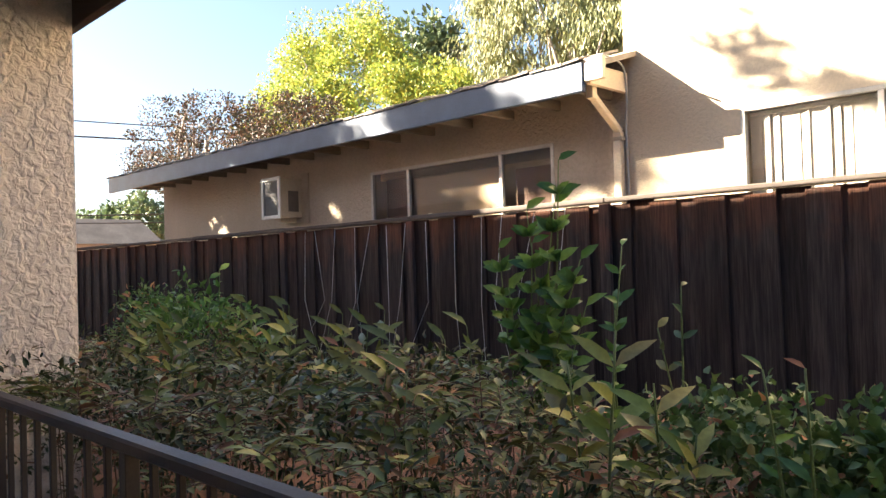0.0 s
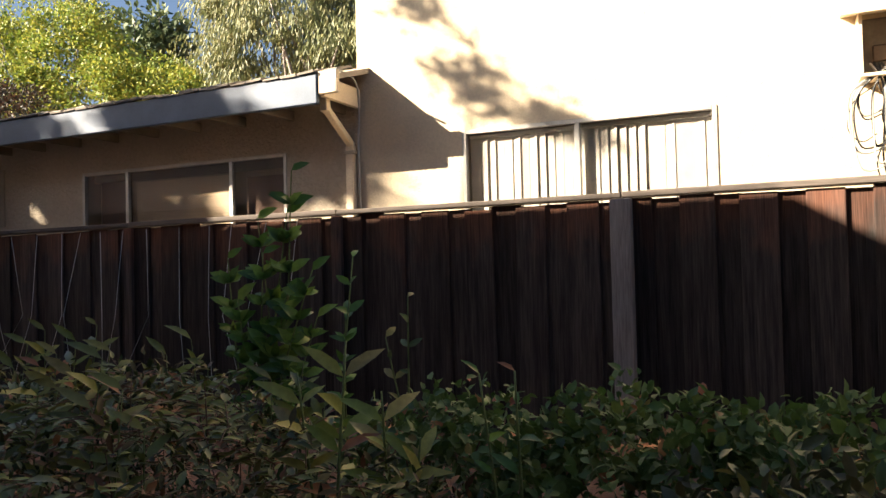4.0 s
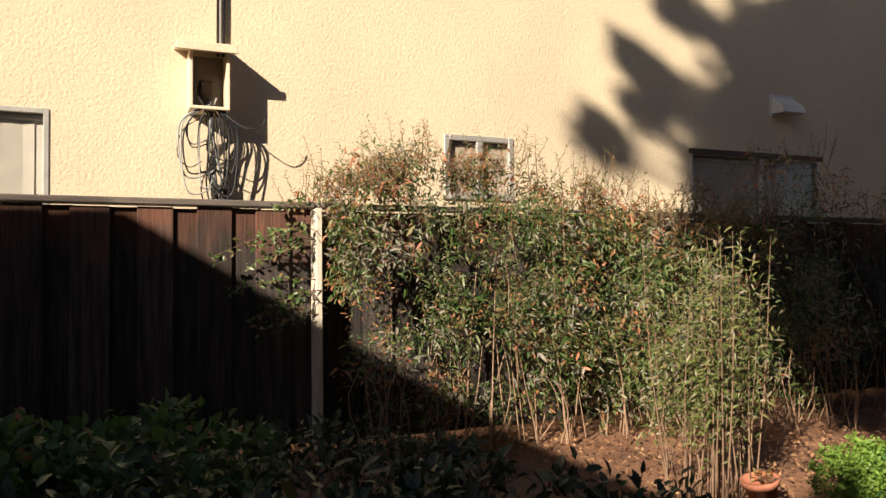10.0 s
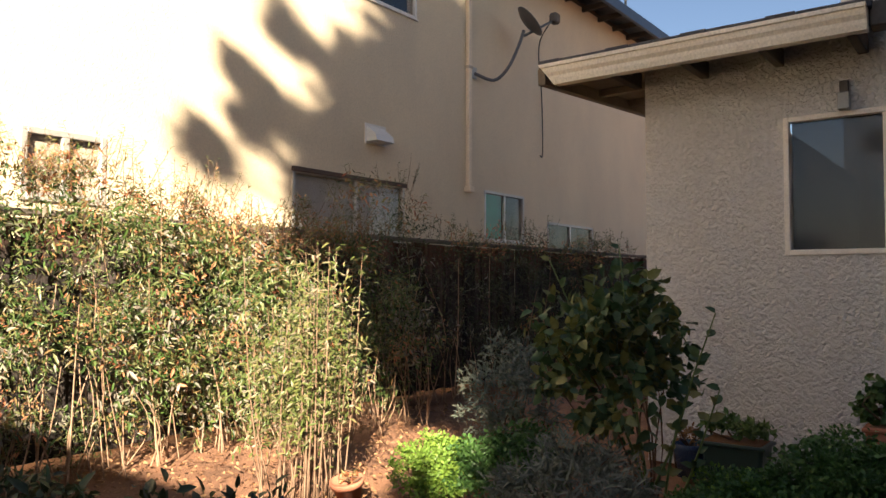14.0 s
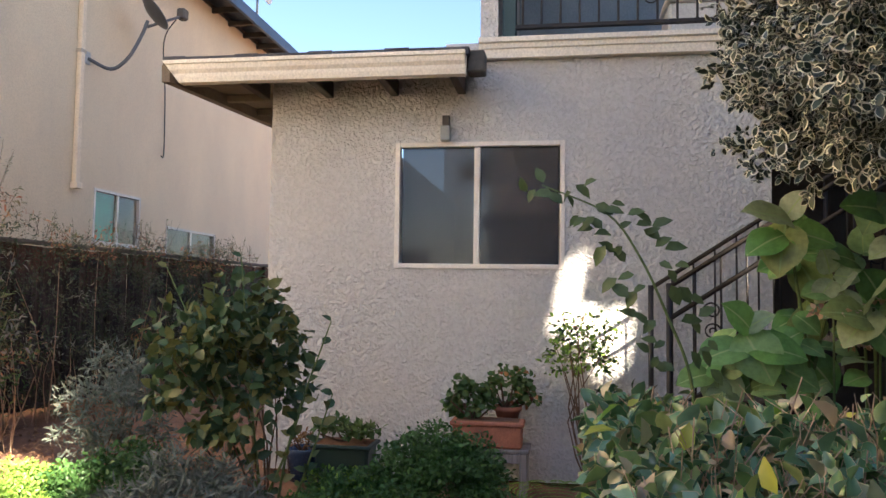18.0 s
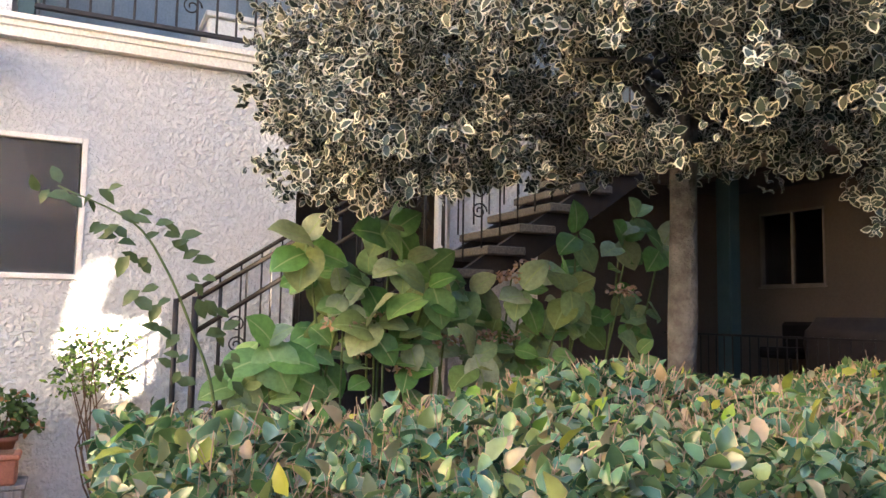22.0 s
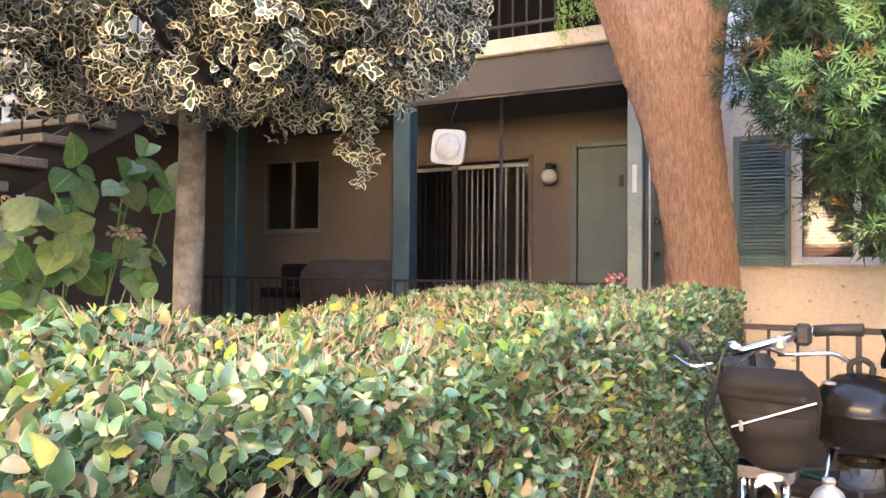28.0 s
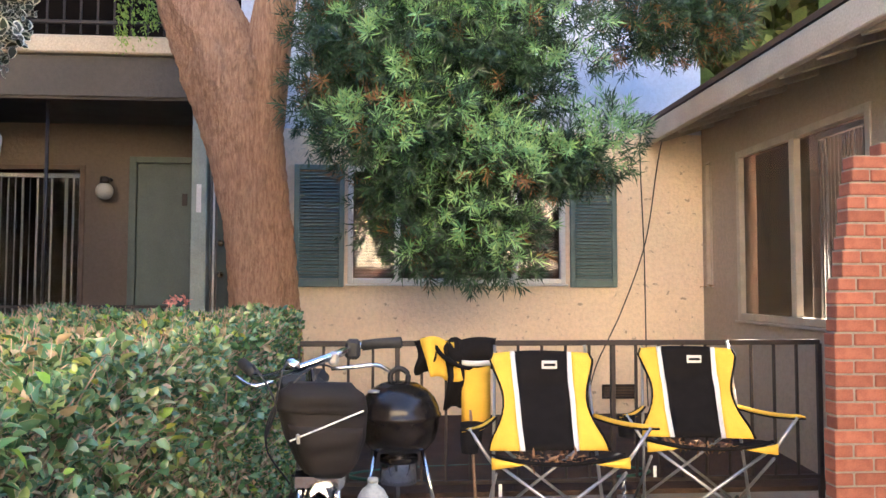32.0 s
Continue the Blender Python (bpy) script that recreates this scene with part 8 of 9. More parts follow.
tube("ring", [(3.325 + 0.13 * math.cos(k * 0.3142), -6.325, 2.415 + 0.13 * math.sin(k * 0.3142)) for k in range(21)], 0.005, M["grey_plastic"], hp, 5)
tube("hanger", [(3.325, -6.35, 2.57), (3.325, -6.59, 2.96)], 0.004, M["cable"], hp, 4)
tagged(tube("porch_pole", [(2.93, -6.7, PF), (2.93, -6.7, 2.9)], 0.017, M["iron"], None, 8), "thin dark iron pole on the porch", "pole")
for x, z in ((2.05, 3.62), (2.22, 3.55), (1.85, 3.7)):
    hb_ = thing("hanging_fern", (x, -6.48, z), "trailing green plant hanging over the walkway edge", "plant")
    P, D, N = [], [], []
    for i in range(9):
        dx = RNG.normal(0, 0.04)
        for k in range(30):
            P.append((x + dx + RNG.normal(0, 0.008), -6.47 + RNG.normal(0, 0.02), z + 0.35 - k * RNG.uniform(0.014, 0.022)))
            D.append((RNG.normal(0, 1), RNG.normal(0, 0.5), -0.9))
            N.append((0, 1, 0.4))
    leaf_blades("fronds", P, D, N, 0.035, 0.012, M["f_lime"], hb_)
fl = thing("flower", (1.35, -5.02, 1.0), "pink flower head behind the hedge", "flower")
q, o = ball_points(60, (1.35, -5.03, 1.19), (0.08, 0.06, 0.05), 0.4, -0.2)
Dq, Nq = facing(o, 0.6, 0.4, 0.4)
leaf_blades("petals", q, Dq, Nq, 0.03, 0.018, foliage("pink_petals", [(0.75, 0.25, 0.20), (0.8, 0.35, 0.28)], 0.5, 0.3), fl)
tube("stem", [(1.35, -5.05, 0), (1.35, -5.03, 1.17)], 0.006, M["green_stem"], fl, 5)

# patio: rail, camp chairs, kettle grill, bicycle
pr = thing("patio_railing", (-1, -4.45, 0.03), "brown painted iron patio railing", "railing")
box("top_rail", (-2.63, -4.47, 0.955), (0.5, -4.43, 0.985), M["brown_iron"], pr, 0.004)
box("bottom_rail", (-2.63, -4.462, 0.15), (0.5, -4.438, 0.175), M["brown_iron"], pr, 0.003)
for i in range(23):
    x = -2.63 + i * 0.1425
    big = i in (0, 9, 18)
    w = 0.014 if big else 0.008
    box("post" if big else "baluster", (x - w, -4.45 - w, 0.03 if big else 0.16), (x + w, -4.45 + w, 0.96), M["brown_iron"], pr, 0.002)


def camp_chair(cx, cy, turn):
    t = thing("camp_chair", (0, 0, 0), "folding camp chair in black and yellow cloth with steel legs", "chair", "folding camp chairs")

    def half(v):
        return 0.252 + 0.030 * math.cos((v - 0.02) * 6.6) + 0.028 * max(0.0, 1 - v / 0.25) - 0.016 * max(0.0, (v - 0.93) / 0.07)

    def back(u, v):
        w = half(v)
        x = u * w
        z = 0.435 + 0.485 * v - 0.014 * (x / 0.29) ** 2 * (v > 0.9)
        y = 0.06 - 0.26 * v - 0.05 * math.sin(v * 2.6) * (1 - (u * u)) + 0.006 * math.sin(9 * v + 4 * u) - 0.022 * (1 - u * u) * math.exp(-((v - 0.62 - 0.10 * u * u) / 0.05) ** 2)
        return (x, y, z)
    for nm, a, b, mt, lab in (("back_panel", -0.136, 0.136, "black_cloth", "black centre panel"),):
        sheet(nm, lambda i, j: (lambda x: (x, back(x / half(j), j)[1], back(x / half(j), j)[2]))(a + (b - a) * i - 0.016 * (0.5 - j) * (2 * i - 1)), 8, 16, M[mt], t, 0.006, lab)
    for sg in (-1, 1):
        sheet("piping", lambda i, j: (lambda x: (sg * x, back(sg * x / half(j), j)[1] + 0.003, back(x / half(j), j)[2]))(0.136 - 0.016 * (0.5 - j) + 0.026 * i), 2, 16, M["white_cloth"], t, 0.006, "white piping strip")
        sheet("side_panel", lambda i, j: (lambda x: (sg * x, back(sg * min(x / half(j), 1), j)[1], back(x / half(j), j)[2]))((0.162 - 0.016 * (0.5 - j)) * (1 - i) + half(j) * i), 5, 16, M["yellow_cloth"], t, 0.006, "yellow side panel")
        edge = [Vector((sg * half(k / 14), back(sg * 1.0, k / 14)[1], back(1.0, k / 14)[2])) for k in range(15)]
        tube("edge_binding", edge, 0.007, M["black_cloth"], t, 6)

        def arm(i, j):
            return (sg * (0.27 + 0.045 * (i - 0.5) * (0.5 + j) + 0.17 * j), -0.10 + 0.44 * j, 0.585 + 0.02 * j - 0.012 * math.sin(j * 3) - 0.02 * abs(i - 0.5))
        sheet("armrest", arm, 4, 10, M["yellow_cloth"], t, 0.012, "yellow cloth armrest")
        tube("armrest_binding", [arm(1, k / 8) for k in range(9)] + [arm(0, 1 - k / 8) for k in range(9)], 0.006, M["black_cloth"], t, 6)
        tube("back_tube", [(sg * 0.29, 0.02, 0.05), (sg * 0.25, -0.24, 0.95)], 0.009, M["steel"], t, 8)
        tube("arm_tube", [(sg * 0.435, 0.34, 0.6), (sg * 0.35, 0.33, 0.47), (sg * 0.32, 0.33, 0.43)], 0.009, M["steel"], t, 8)
        tube("front_leg", [(sg * 0.31, 0.34, 0.44), (-sg * 0.27, 0.36, 0.02)], 0.0085, M["steel"], t, 8)
        tube("rear_leg", [(sg * 0.27, -0.20, 0.44), (-sg * 0.27, -0.22, 0.02)], 0.0085, M["steel"], t, 8)
        tube("side_leg", [(sg * 0.30, -0.22, 0.03), (sg * 0.31, 0.35, 0.39)], 0.0085, M["steel"], t, 8)
        lathe("foot", [(0.0, 0), (0.026, 0), (0.022, 0.03), (0.012, 0.05), (0, 0.05)], (-sg * 0.27, 0.36, 0.0), M["rubber"], t, 10)
        lathe("foot", [(0.0, 0), (0.026, 0), (0.022, 0.03), (0.012, 0.05), (0, 0.05)], (sg * 0.29, -0.21, 0.0), M["rubber"], t, 10)

    def seat(i, j):
        w = 0.33 - 0.02 * j
        return ((2 * i - 1) * w, 0.04 + 0.31 * j, 0.425 + 0.05 * j - 0.045 * (1 - (2 * i - 1) ** 2))
    sheet("seat", seat, 10, 8, M["black_cloth"], t, 0.008)
    for sg in (-1, 1):
        sheet("seat_corner", lambda i, j: (sg * (0.17 + 0.16 * i), 0.352, seat(0.5 + (0.17 + 0.16 * i) / 0.66, 1)[2] - 0.055 * j * i - 0.01), 5, 2, M["yellow_cloth"], t, 0.008, "yellow front corner")
    tube("front_binding", [seat(k / 12, 1.0) for k in range(13)], 0.010, M["black_cloth"], t, 6)
    lathe("cup_holder", [(0.0, 0), (0.035, 0), (0.045, 0.11), (0.048, 0.11), (0.04, 0.0)], (0.43, 0.30, 0.48), M["black_cloth"], t, 14)
    box("badge", (-0.085, back(0, 0.84)[1] + 0.010, 0.825), (0.0, back(0, 0.84)[1] + 0.016, 0.870), M["white_cloth"], t, 0.008, "small white cloth badge")
    box("badge_bar", (-0.075, back(0, 0.84)[1] + 0.0165, 0.84), (-0.012, back(0, 0.84)[1] + 0.0185, 0.854), M["black_cloth"], t, 0.001)
    box("wash_tag", (0.275, 0.30, 0.27), (0.292, 0.303, 0.33), M["white_cloth"], t, 0.001)
    t.matrix_basis = pose(cx, cy, 0.03, 0, 0, turn)
    return t


c1 = camp_chair(-0.84, -3.92, -2)
c2 = copy_thing(c1, pose(-1.745, -4.2, 0.03, 0, 0, -9))
for cx, cy in ((-0.83, -3.77), (-1.72, -4.05)):
    n = 80
    q = np.stack([cx + RNG.uniform(-0.2, 0.2, n), cy + RNG.uniform(-0.09, 0.12, n), 0.435 + RNG.random(n) * 0.02], 1)
    ll = thing("leaf_litter", (cx, cy, 0.38), "dry brown leaves lying on the chair seat", "leaf litter", kind="stuff")
    leaf_blades("dry_leaves", q, RNG.normal(0, 1, (n, 3)) * (1, 1, 0.4), jitter(np.tile(UP, (n, 1)), 0.5), RNG.uniform(0.025, 0.07, n), 0.016, M["dead_leaf"], ll)["kind"] = "stuff"

kg = thing("kettle_grill", (-0.07, -4.1, 0.03), "black enamelled kettle grill on three steel legs", "grill")
KC = (-0.07, -4.1, -0.09)
lathe("lid", [(0.0, 0.885), (0.05, 0.884), (0.10, 0.872), (0.15, 0.842), (0.19, 0.80), (0.213, 0.75), (0.219, 0.715), (0.224, 0.709), (0.219, 0.702)], KC, M["black_paint"], kg, 40)
lathe("bowl", [(0.226, 0.712), (0.226, 0.698), (0.216, 0.69), (0.212, 0.64), (0.195, 0.58), (0.155, 0.53), (0.08, 0.505), (0.0, 0.50)], KC, M["black_paint"], kg, 40)
tube("lid_handle", curve_pts([(-0.115, -4.1, 0.785), (-0.115, -4.1, 0.835), (-0.07, -4.1, 0.862), (-0.025, -4.1, 0.835), (-0.025, -4.1, 0.785)], 5), 0.015, M["rubber"], kg, 8)
lathe("lid_vent", [(0, 0.765), (0.035, 0.762), (0.038, 0.752), (0, 0.75)], (0.06, -4.02, -0.005), M["steel"], kg, 14)
lathe("ash_catcher", [(0.10, 0.47), (0.10, 0.35), (0.0, 0.35)], KC, M["chrome"], kg, 24)
lathe("catcher_ring", [(0.103, 0.49), (0.106, 0.47), (0.100, 0.46)], KC, M["black_paint"], kg, 24)
for a in (38, 142, 270):
    c, s = math.cos(radians(a)), math.sin(radians(a))
    tube("leg", [(KC[0] + c * 0.15, KC[1] + s * 0.15, 0.46), (KC[0] + c * 0.27, KC[1] + s * 0.27, 0.04)], 0.012, M["chrome"], kg, 10)
jk = thing("folded_chair_bag", (-0.42, -4.4, 0.98), "yellow and black cloth bag slung over the rail", "bag")


def drape(x0, x1, z0, y0, ph):
    return lambda i, j: (x0 + (x1 - x0) * i + 0.012 * math.sin(7 * j + ph), y0 + 0.02 * math.sin(8 * i + ph) + 0.05 * math.sin(j * 3.0), 1.0 - (1.0 - z0) * j + 0.012 * math.sin(5 * i))


sheet("black_flap", drape(-0.64, -0.36, 0.82, -4.40, 0), 8, 8, M["black_cloth"], jk, 0.012)
sheet("yellow_flap", lambda i, j: (-0.20 - 0.19 * i - 0.05 * j, -4.37 + 0.03 * math.sin(6 * i + 2 * j), 1.0 - 0.25 * j * (1 - 0.3 * abs(i - 0.5)) + 0.02 * math.sin(5 * i)), 8, 8, M["yellow_cloth"], jk, 0.014, "yellow cloth flap")
sheet("black_side", drape(-0.27, -0.17, 0.80, -4.40, 2), 4, 8, M["black_cloth"], jk, 0.012)
sheet("yellow_sleeve", lambda i, j: (-0.44 - 0.15 * i, -4.36 + 0.04 * math.sin(math.pi * i), 0.86 - 0.33 * j - 0.02 * math.sin(i * 3)), 6, 8, M["yellow_cloth"], jk, 0.014, "yellow cloth sleeve")
sheet("white_band", lambda i, j: (-0.44 - 0.15 * i, -4.352 + 0.04 * math.sin(math.pi * i), 0.88 - 0.03 * j), 6, 1, M["white_cloth"], jk, 0.014, "white piping")
tube("strap", curve_pts([(-0.26, -4.36, 0.99), (-0.33, -4.33, 0.90), (-0.45, -4.32, 0.84), (-0.55, -4.33, 0.855)], 6), 0.013, M["black_cloth"], jk, 6)
sheet("mesh_pocket", drape(-0.44, -0.34, 0.60, -4.40, 1), 4, 8, M["black_cloth"], jk, 0.01)
umb = thing("folded_umbrella", (-0.48, -4.2, 0.03), "thin yellowish pole leaning beside the grill", "pole")
tube("pole", [(-0.5, -4.2, 0.03), (-0.48, -4.32, 0.6)], 0.009, M["pale_twig"], umb, 8)
lathe("cup", [(0.0, 0), (0.055, 0), (0.065, 0.12), (0.0, 0.12)], (-0.48, -4.25, 0.42), M["black_cloth"], umb, 14)


def bicycle():
    t = thing("bicycle", (0.25, -2.3, 0.03), "parked bicycle with chrome handlebar and black bag", "bicycle")
    hx, hy = 0.22, -2.32
    wz, wr = 0.37, 0.34
    ax = Vector((0.185, -2.12, wz))
    along = Vector((-0.12, 1, 0)).normalized()

    def ring(c, r, n=44):
        return [c + along * (r * math.cos(2 * math.pi * k / n)) + Vector((0, 0, r * math.sin(2 * math.pi * k / n))) for k in range(n + 1)]
    for nm, c in (("front_wheel", ax), ("rear_wheel", ax - along * 1.08)):
        w = thing(nm, (0.25, -2.3, 0.03))
        w.parent, w.location = t, (0, 0, 0)
        tube("tyre", ring(c, wr), 0.022, M["rubber"], w, 8)
        tube("rim", ring(c, wr - 0.03), 0.010, M["chrome"], w, 6)
        side = along.cross(Vector((0, 0, 1)))
        tube("hub", [c - side * 0.04, c + side * 0.04], 0.02, M["chrome"], w, 8)
        for k in range(18):
            a = 2 * math.pi * k / 18
            tube("spoke", [c + side * (0.02 if k % 2 else -0.02), c + along * ((wr - 0.03) * math.cos(a)) + Vector((0, 0, (wr - 0.03) * math.sin(a)))], 0.0014, M["steel"], w, 4)
    side = along.cross(Vector((0, 0, 1))).normalized()
    crown = Vector((0.19, -2.17, 0.76))
    head = Vector((0.225, -2.27, 0.98))
    for s in (-1, 1):
        tube("fork_blade", [ax + side * 0.05 * s, ax + side * 0.052 * s + Vector((0, -0.04, 0.2)), crown + side * 0.05 * s], 0.014, M["chrome"], t, 10)
    box("fork_crown", crown - Vector((0.075, 0.03, 0.03)), crown + Vector((0.075, 0.03, 0.03)), M["chrome"], t, 0.015)
    fp = [ax + along * ((wr + 0.035) * math.cos(a)) + Vector((0, 0, (wr + 0.035) * math.sin(a))) for a in np.linspace(radians(20), radians(150), 14)]
    sheet("fender", lambda i, j: fp[min(int(round(j * 13)), 13)] + side * (i - 0.5) * 0.07 + Vector((0, 0, -0.012 * (2 * i - 1) ** 2)), 4, 13, M["chrome"], t, 0.004, "chrome fender")
    tube("head_tube", [crown, head], 0.021, M["black_paint"], t, 12)
    tube("down_tube", [head - Vector((0, 0, 0.1)), Vector((0.30, -2.85, 0.34))], 0.019, M["black_paint"], t, 10)
    tube("top_tube", [head, Vector((0.31, -2.98, 0.78))], 0.017, M["black_paint"], t, 10)
    tube("seat_tube", [Vector((0.30, -2.85, 0.34)), Vector((0.32, -3.0, 0.90))], 0.017, M["black_paint"], t, 10)
    tube("stay", [Vector((0.30, -2.85, 0.34)), ax - along * 1.08], 0.011, M["black_paint"], t, 8)
    tube("stay", [Vector((0.32, -2.98, 0.78)), ax - along * 1.08], 0.011, M["black_paint"], t, 8)
    bm = bm_box((0.23, -3.14, 0.90), (0.41, -2.86, 0.97), 0.03)
    part("saddle", bm, M["rubber"], t)
    stem = Vector((0.225, -2.30, 1.06))
    tube("stem", [head, stem, stem + Vector((0, 0.06, 0.01))], 0.015, M["chrome"], t, 10)
    bar = curve_pts([(0.44, -2.42, 1.06), (0.38, -2.30, 1.03), (0.30, -2.24, 1.05), (0.225, -2.23, 1.075), (0.15, -2.26, 1.10), (0.10, -2.34, 1.115), (0.04, -2.36, 1.125), (-0.03, -2.34, 1.128)], 5)
    tube("handlebar", bar, 0.012, M["chrome"], t, 10)
    tube("grip", [(0.075, -2.355, 1.12), (0.02, -2.355, 1.126), (-0.045, -2.34, 1.130)], [0.017, 0.0165, 0.018], M["rubber"], t, 12)
    tube("grip", [(0.39, -2.32, 1.035), (0.45, -2.43, 1.06)], 0.017, M["rubber"], t, 12)
    tube("brake_lever", curve_pts([(0.16, -2.25, 1.06), (0.10, -2.24, 1.065), (0.03, -2.25, 1.07), (-0.01, -2.27, 1.05)], 5), 0.006, M["chrome"], t, 8)
    tube("brake_lever", curve_pts([(0.32, -2.20, 1.03), (0.38, -2.19, 1.02), (0.44, -2.24, 1.045)], 5), 0.006, M["chrome"], t, 8)
    box("shifter", (0.08, -2.375, 1.08), (0.125, -2.31, 1.14), M["rubber"], t, 0.01)
    box("lever_clamp", (0.14, -2.28, 1.07), (0.17, -2.24, 1.11), M["steel"], t, 0.008)
    lathe("bell", [(0.0, 0.03), (0.02, 0.026), (0.028, 0.01), (0.026, 0.0)], (0.27, -2.23, 1.065), M["chrome"], t, 16)
    for k in range(3):
        tube("brake_cable", curve_pts([(0.14 + 0.12 * k, -2.24, 1.06), (0.20 + 0.08 * k, -2.12, 1.08), (0.30, -2.10, 0.98), (0.33, -2.14, 0.86), (0.27, -2.2, 0.74)], 6), 0.003, M["cable"], t, 5)
    bag = thing("handlebar_bag", (0.25, -2.3, 0.03))
    bag.parent, bag.location = t, (0, 0, 0)
    turn = Matrix.Translation((0.172, -2.14, 0.912)) @ Matrix.Rotation(radians(5), 4, "Y") @ Matrix.Rotation(radians(10), 4, "Z") @ Matrix.Diagonal((0.97, 0.97, 0.86, 1))

    def bulge(z):
        return float(np.interp(z, [-0.16, -0.145, -0.10, -0.03, 0.05, 0.11, 0.135], [0.34, 0.52, 0.74, 0.93, 1.02, 0.97, 0.70]))

    def bag_shape(w, d0, d1, z0, z1, nu=28, nv=14):
        """A soft rounded sack between two heights."""
        b = bmesh.new()
        rows = []
        for j in range(nv + 1):
            z = z0 + (z1 - z0) * j / nv
            row = []
            for i in range(nu):
                a = 2 * math.pi * i / nu
                c, s = math.cos(a), math.sin(a)
                x = math.copysign(abs(c) ** 0.55, c) * w * bulge(z)
                y = math.copysign(abs(s) ** 0.6, s) * (d1 if s > 0 else d0) * bulge(z)
                p = Vector((x, y, z + 0.02 * x / w))
                row.append(b.verts.new(p + Vector((0, noise.noise(Vector((p.x * 7, p.y * 7, p.z * 26))) * 0.016 + noise.noise(p * 20) * 0.006, noise.noise(p * 11 + Vector((5, 0, 0))) * 0.010))))
            rows.append(row)
        for r0, r1 in zip(rows[:-1], rows[1:]):
            for i in range(nu):
                b.faces.new((r0[i], r0[(i + 1) % nu], r1[(i + 1) % nu], r1[i]))
        b.faces.new(rows[0][::-1])
        b.faces.new(rows[-1])
        b.transform(turn)
        return b
    part("pouch", bag_shape(0.122, 0.08, 0.085, -0.16, 0.135), M["bag_cloth"], bag, smooth=True)
    part("flap", bag_shape(0.126, 0.03, 0.094, 0.055, 0.142, nv=6), M["bag_cloth"], bag, smooth=True)
    part("front_pocket", bag_shape(0.112, 0.02, 0.106, -0.145, 0.012, nv=10), M["bag_cloth"], bag, smooth=True)
    b2 = bm_box((-0.108, 0.101, -0.0024), (0.108, 0.107, 0.0024), 0.001)
    b2.transform(turn @ Matrix.Translation((0, 0.003, 0.022)) @ Matrix.Rotation(radians(17), 4, "Y"))
    part("reflective_strip", b2, M["white_cloth"], bag, "pale reflective strip")
    b2 = bm_box((0.075, 0.11, -0.02), (0.085, 0.118, 0.01), 0.002)
    b2.transform(turn)
    part("zip_pull", b2, M["steel"], bag)


bicycle()
jg = thing("plastic_jug", (0.06, -3.6, 0.03), "cloudy white plastic jug standing by the grill", "jug")
lathe("body", [(0.0, 0), (0.075, 0.0), (0.085, 0.02), (0.086, 0.22), (0.080, 0.27), (0.055, 0.32), (0.026, 0.345), (0.022, 0.36), (0, 0.36)], (0.06, -3.6, 0.03), M["translucent_panel"], jg, 24)
lathe("cap", [(0.0, 0.378), (0.024, 0.377), (0.026, 0.358), (0, 0.358)], (0.06, -3.6, 0.03), M["translucent_panel"], jg, 14)
hs = thing("garden_hose", (-0.6, -4.9, 0.03), "green garden hose lying in loose loops", "hose")
for k in range(3):
    r = 0.5 + 0.12 * k
    tube("loop", [(-0.75 + (r + 0.25) * math.cos(a), -4.95 + 0.3 * r * math.sin(a), 0.045 + 0.022 * k) for a in np.linspace(0, 2 * math.pi, 30)], 0.011, M["hose"], hs, 6)
chn = thing("chain", (-1.2, -3.9, 0.03), "short steel chain hanging by the chair", "chain")
for k in range(9):
    m = Matrix.Rotation(radians(90 * (k % 2)), 3, "Z")
    tube("link", [Vector((-1.25, -3.95, 0.06 + k * 0.03)) + m @ Vector((0.011 * math.cos(a), 0, 0.02 * math.sin(a))) for a in np.linspace(0, 2 * math.pi, 13)], 0.0035, M["chrome"], chn, 5)
# fittings on the cream wall
for k, pts in enumerate(([(-2.36, -6.3, 2.70), (-2.31, -6.48, 2.82), (-2.26, -6.57, 2.6), (-2.29, -6.58, 1.6), (-2.30, -6.58, 0.6), (-2.31, -6.58, 0.25)],
                         [(-2.4, -6.35, 2.66), (-2.40, -6.52, 2.4), (-2.30, -6.575, 1.7), (-2.08, -6.575, 1.1), (-1.86, -6.575, 0.65), (-1.78, -6.575, 0.4)])):
    tagged(tube("hanging_cable", curve_pts(pts, 8), 0.0055, M["cable"], None, 6), "black cable hanging down the cream wall", "cable", "cables on the cream wall")
wl2 = thing("dry_leaf", (-2.83, -6.45, 1.3), "curled dry leaf caught on the window strip", "leaf")
leaf_blades("blade", [(-2.82, -6.5, 1.30), (-2.82, -6.4, 1.30)], [(0.6, 0.6, 0.1), (0.3, 1, 0.3)], [(0, 0, 1), (0, 0, 1)], 0.14, 0.05, M["dead_leaf"], wl2)

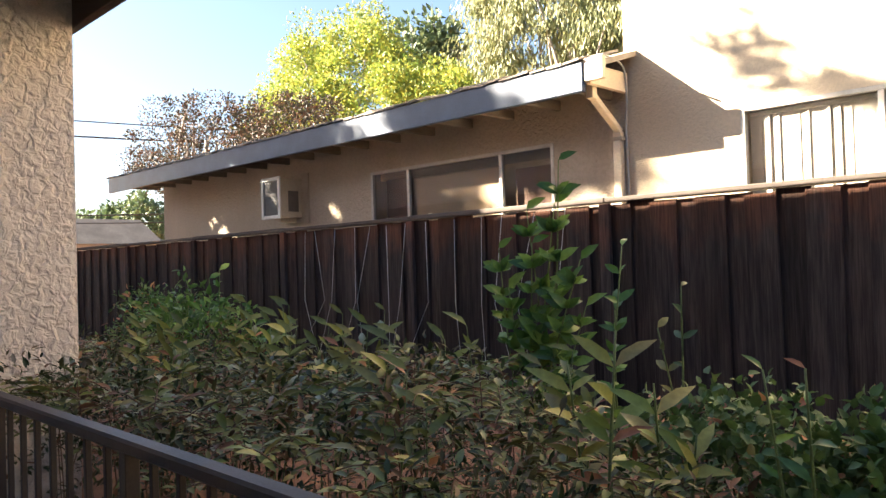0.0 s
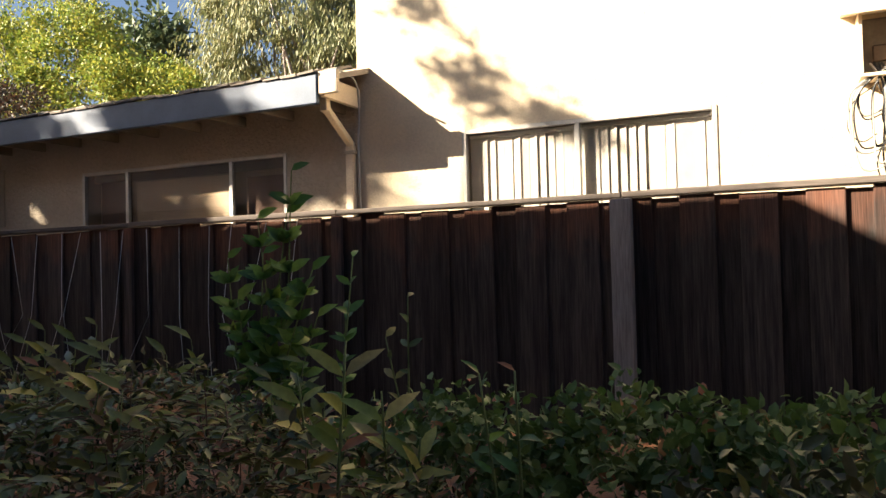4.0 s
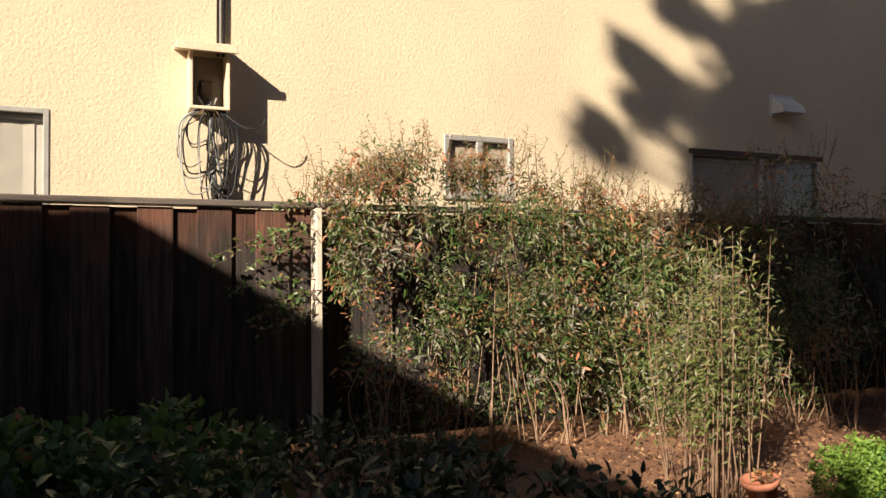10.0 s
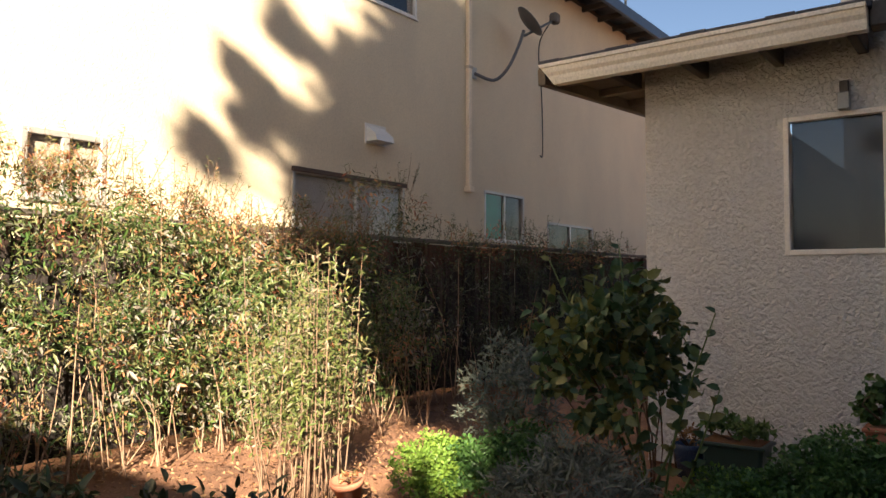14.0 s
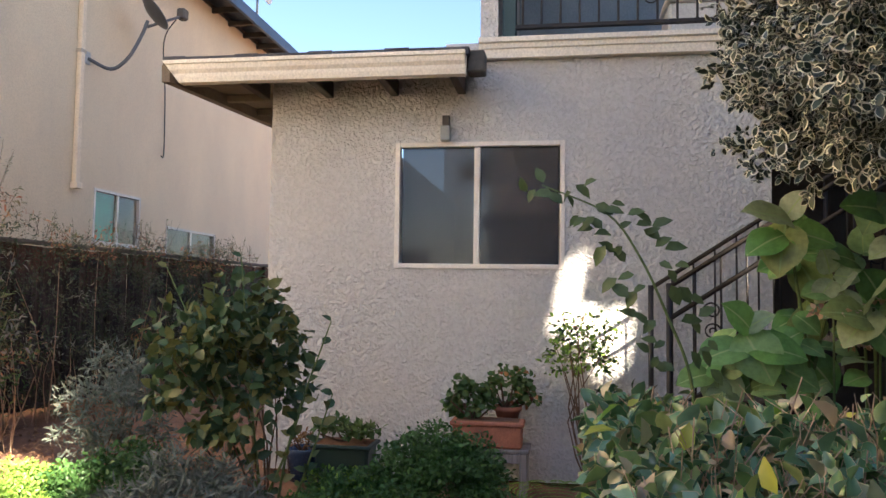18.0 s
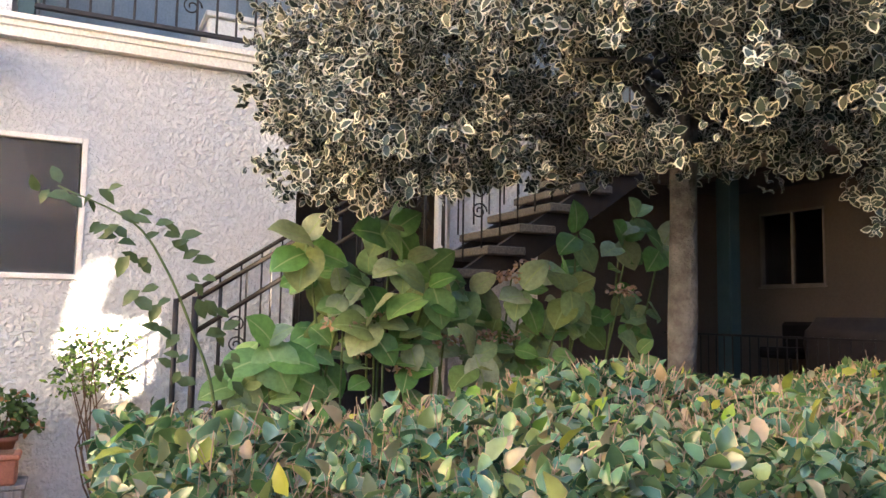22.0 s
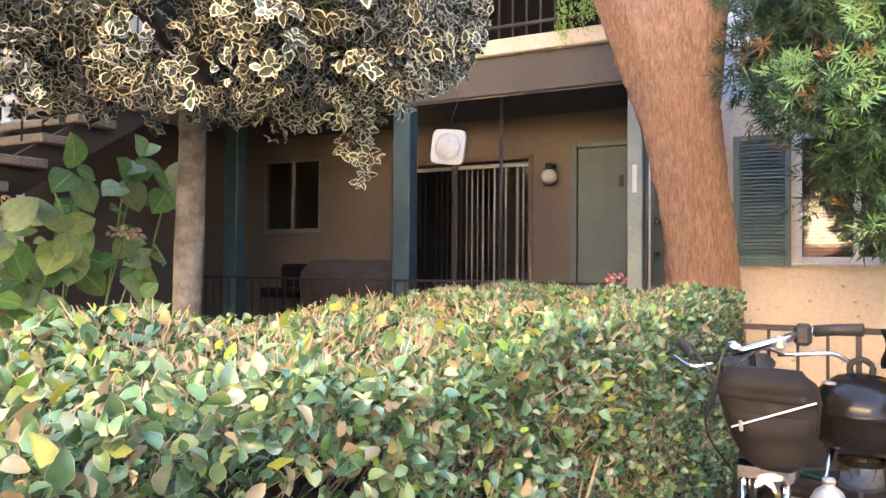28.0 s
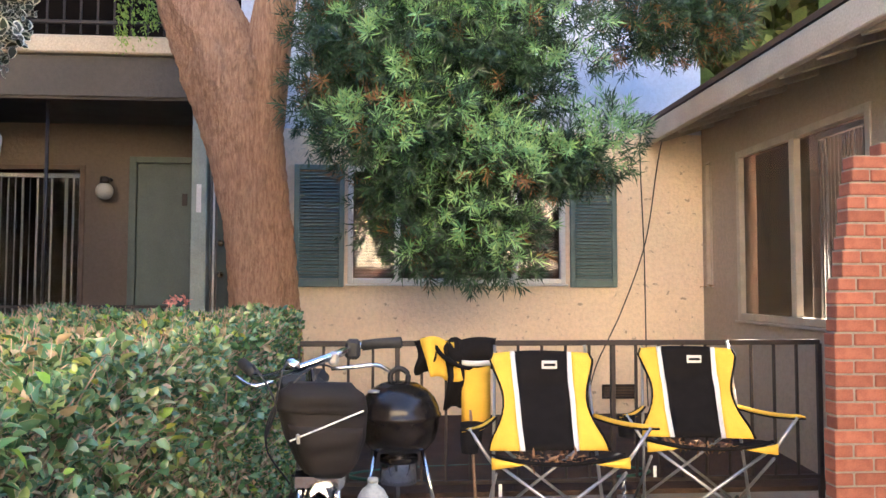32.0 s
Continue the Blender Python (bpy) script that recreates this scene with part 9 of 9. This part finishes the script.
# brick wing wall with its stepped end; each brick is a piece
bw = thing("brick_wall", (-2.5, -3.66, 0), "red brick wing wall with a stepped end", "wall", kind="structure")
BR = []
for k, w in enumerate((0.194, 0.092, 0.06)):
    b = bm_box((-w / 2, -0.046, 0), (w / 2, 0.046, 0.057), 0.004)
    me = bpy.data.meshes.new("brick")
    b.to_mesh(me)
    b.free()
    me.materials.append(M["brick"])
    BR.append((w, me))
core = bmesh.new()
H = 0.0675
for c in range(44):
    z = c * H
    x1 = float(np.interp(z, [0, 1.25, 1.3, 1.93, 1.98, 3.0], [-2.165, -2.195, -2.22, -2.305, -2.57, -2.57]))
    x1 = round(x1 / 0.012) * 0.012
    x = x1
    first = True
    while x > -2.84:
        w, me = BR[1] if (first and c % 2) else BR[0]
        if x - w < -2.90:
            break
        ob = new("brick", me)
        ob.parent = bw
        ob.matrix_local = Matrix.Translation((x - w / 2 + 2.5 + RNG.normal(0, 0.0012), 0.06 + RNG.normal(0, 0.0015), z + 0.005)) @ Matrix.Rotation(radians(RNG.normal(0, 0.35)), 4, "Y")
        x -= w + 0.011
        first = False
    b = bm_box((x + 0.01, -3.648, z), (x1 - 0.006, -3.562, z + H))
    me = bpy.data.meshes.new("tmp")
    b.to_mesh(me)
    b.free()
    core.from_mesh(me)
    bpy.data.meshes.remove(me)
part("mortar", core, M["mortar"], bw)

# small vent grille low on the cream wall
vg = thing("wall_vent", (-2.06, -6.59, 0.32), "small dark louvred vent in the cream wall", "vent")
for a, b, c, d in ((-2.21, -1.90, 0.425, 0.445), (-2.21, -1.90, 0.32, 0.34), (-2.21, -2.19, 0.34, 0.425), (-1.92, -1.90, 0.34, 0.425)):
    box("frame_bar", (a, -6.6, c), (b, -6.575, d), M["brown_iron"], vg, 0.003)
box("backing", (-2.19, -6.599, 0.34), (-1.92, -6.594, 0.425), M["brown_trim"], vg, 0)
for k in range(3):
    box("slat", (-2.19, -6.594, 0.352 + k * 0.026), (-1.92, -6.584, 0.361 + k * 0.026), M["brown_iron"], vg, 0)
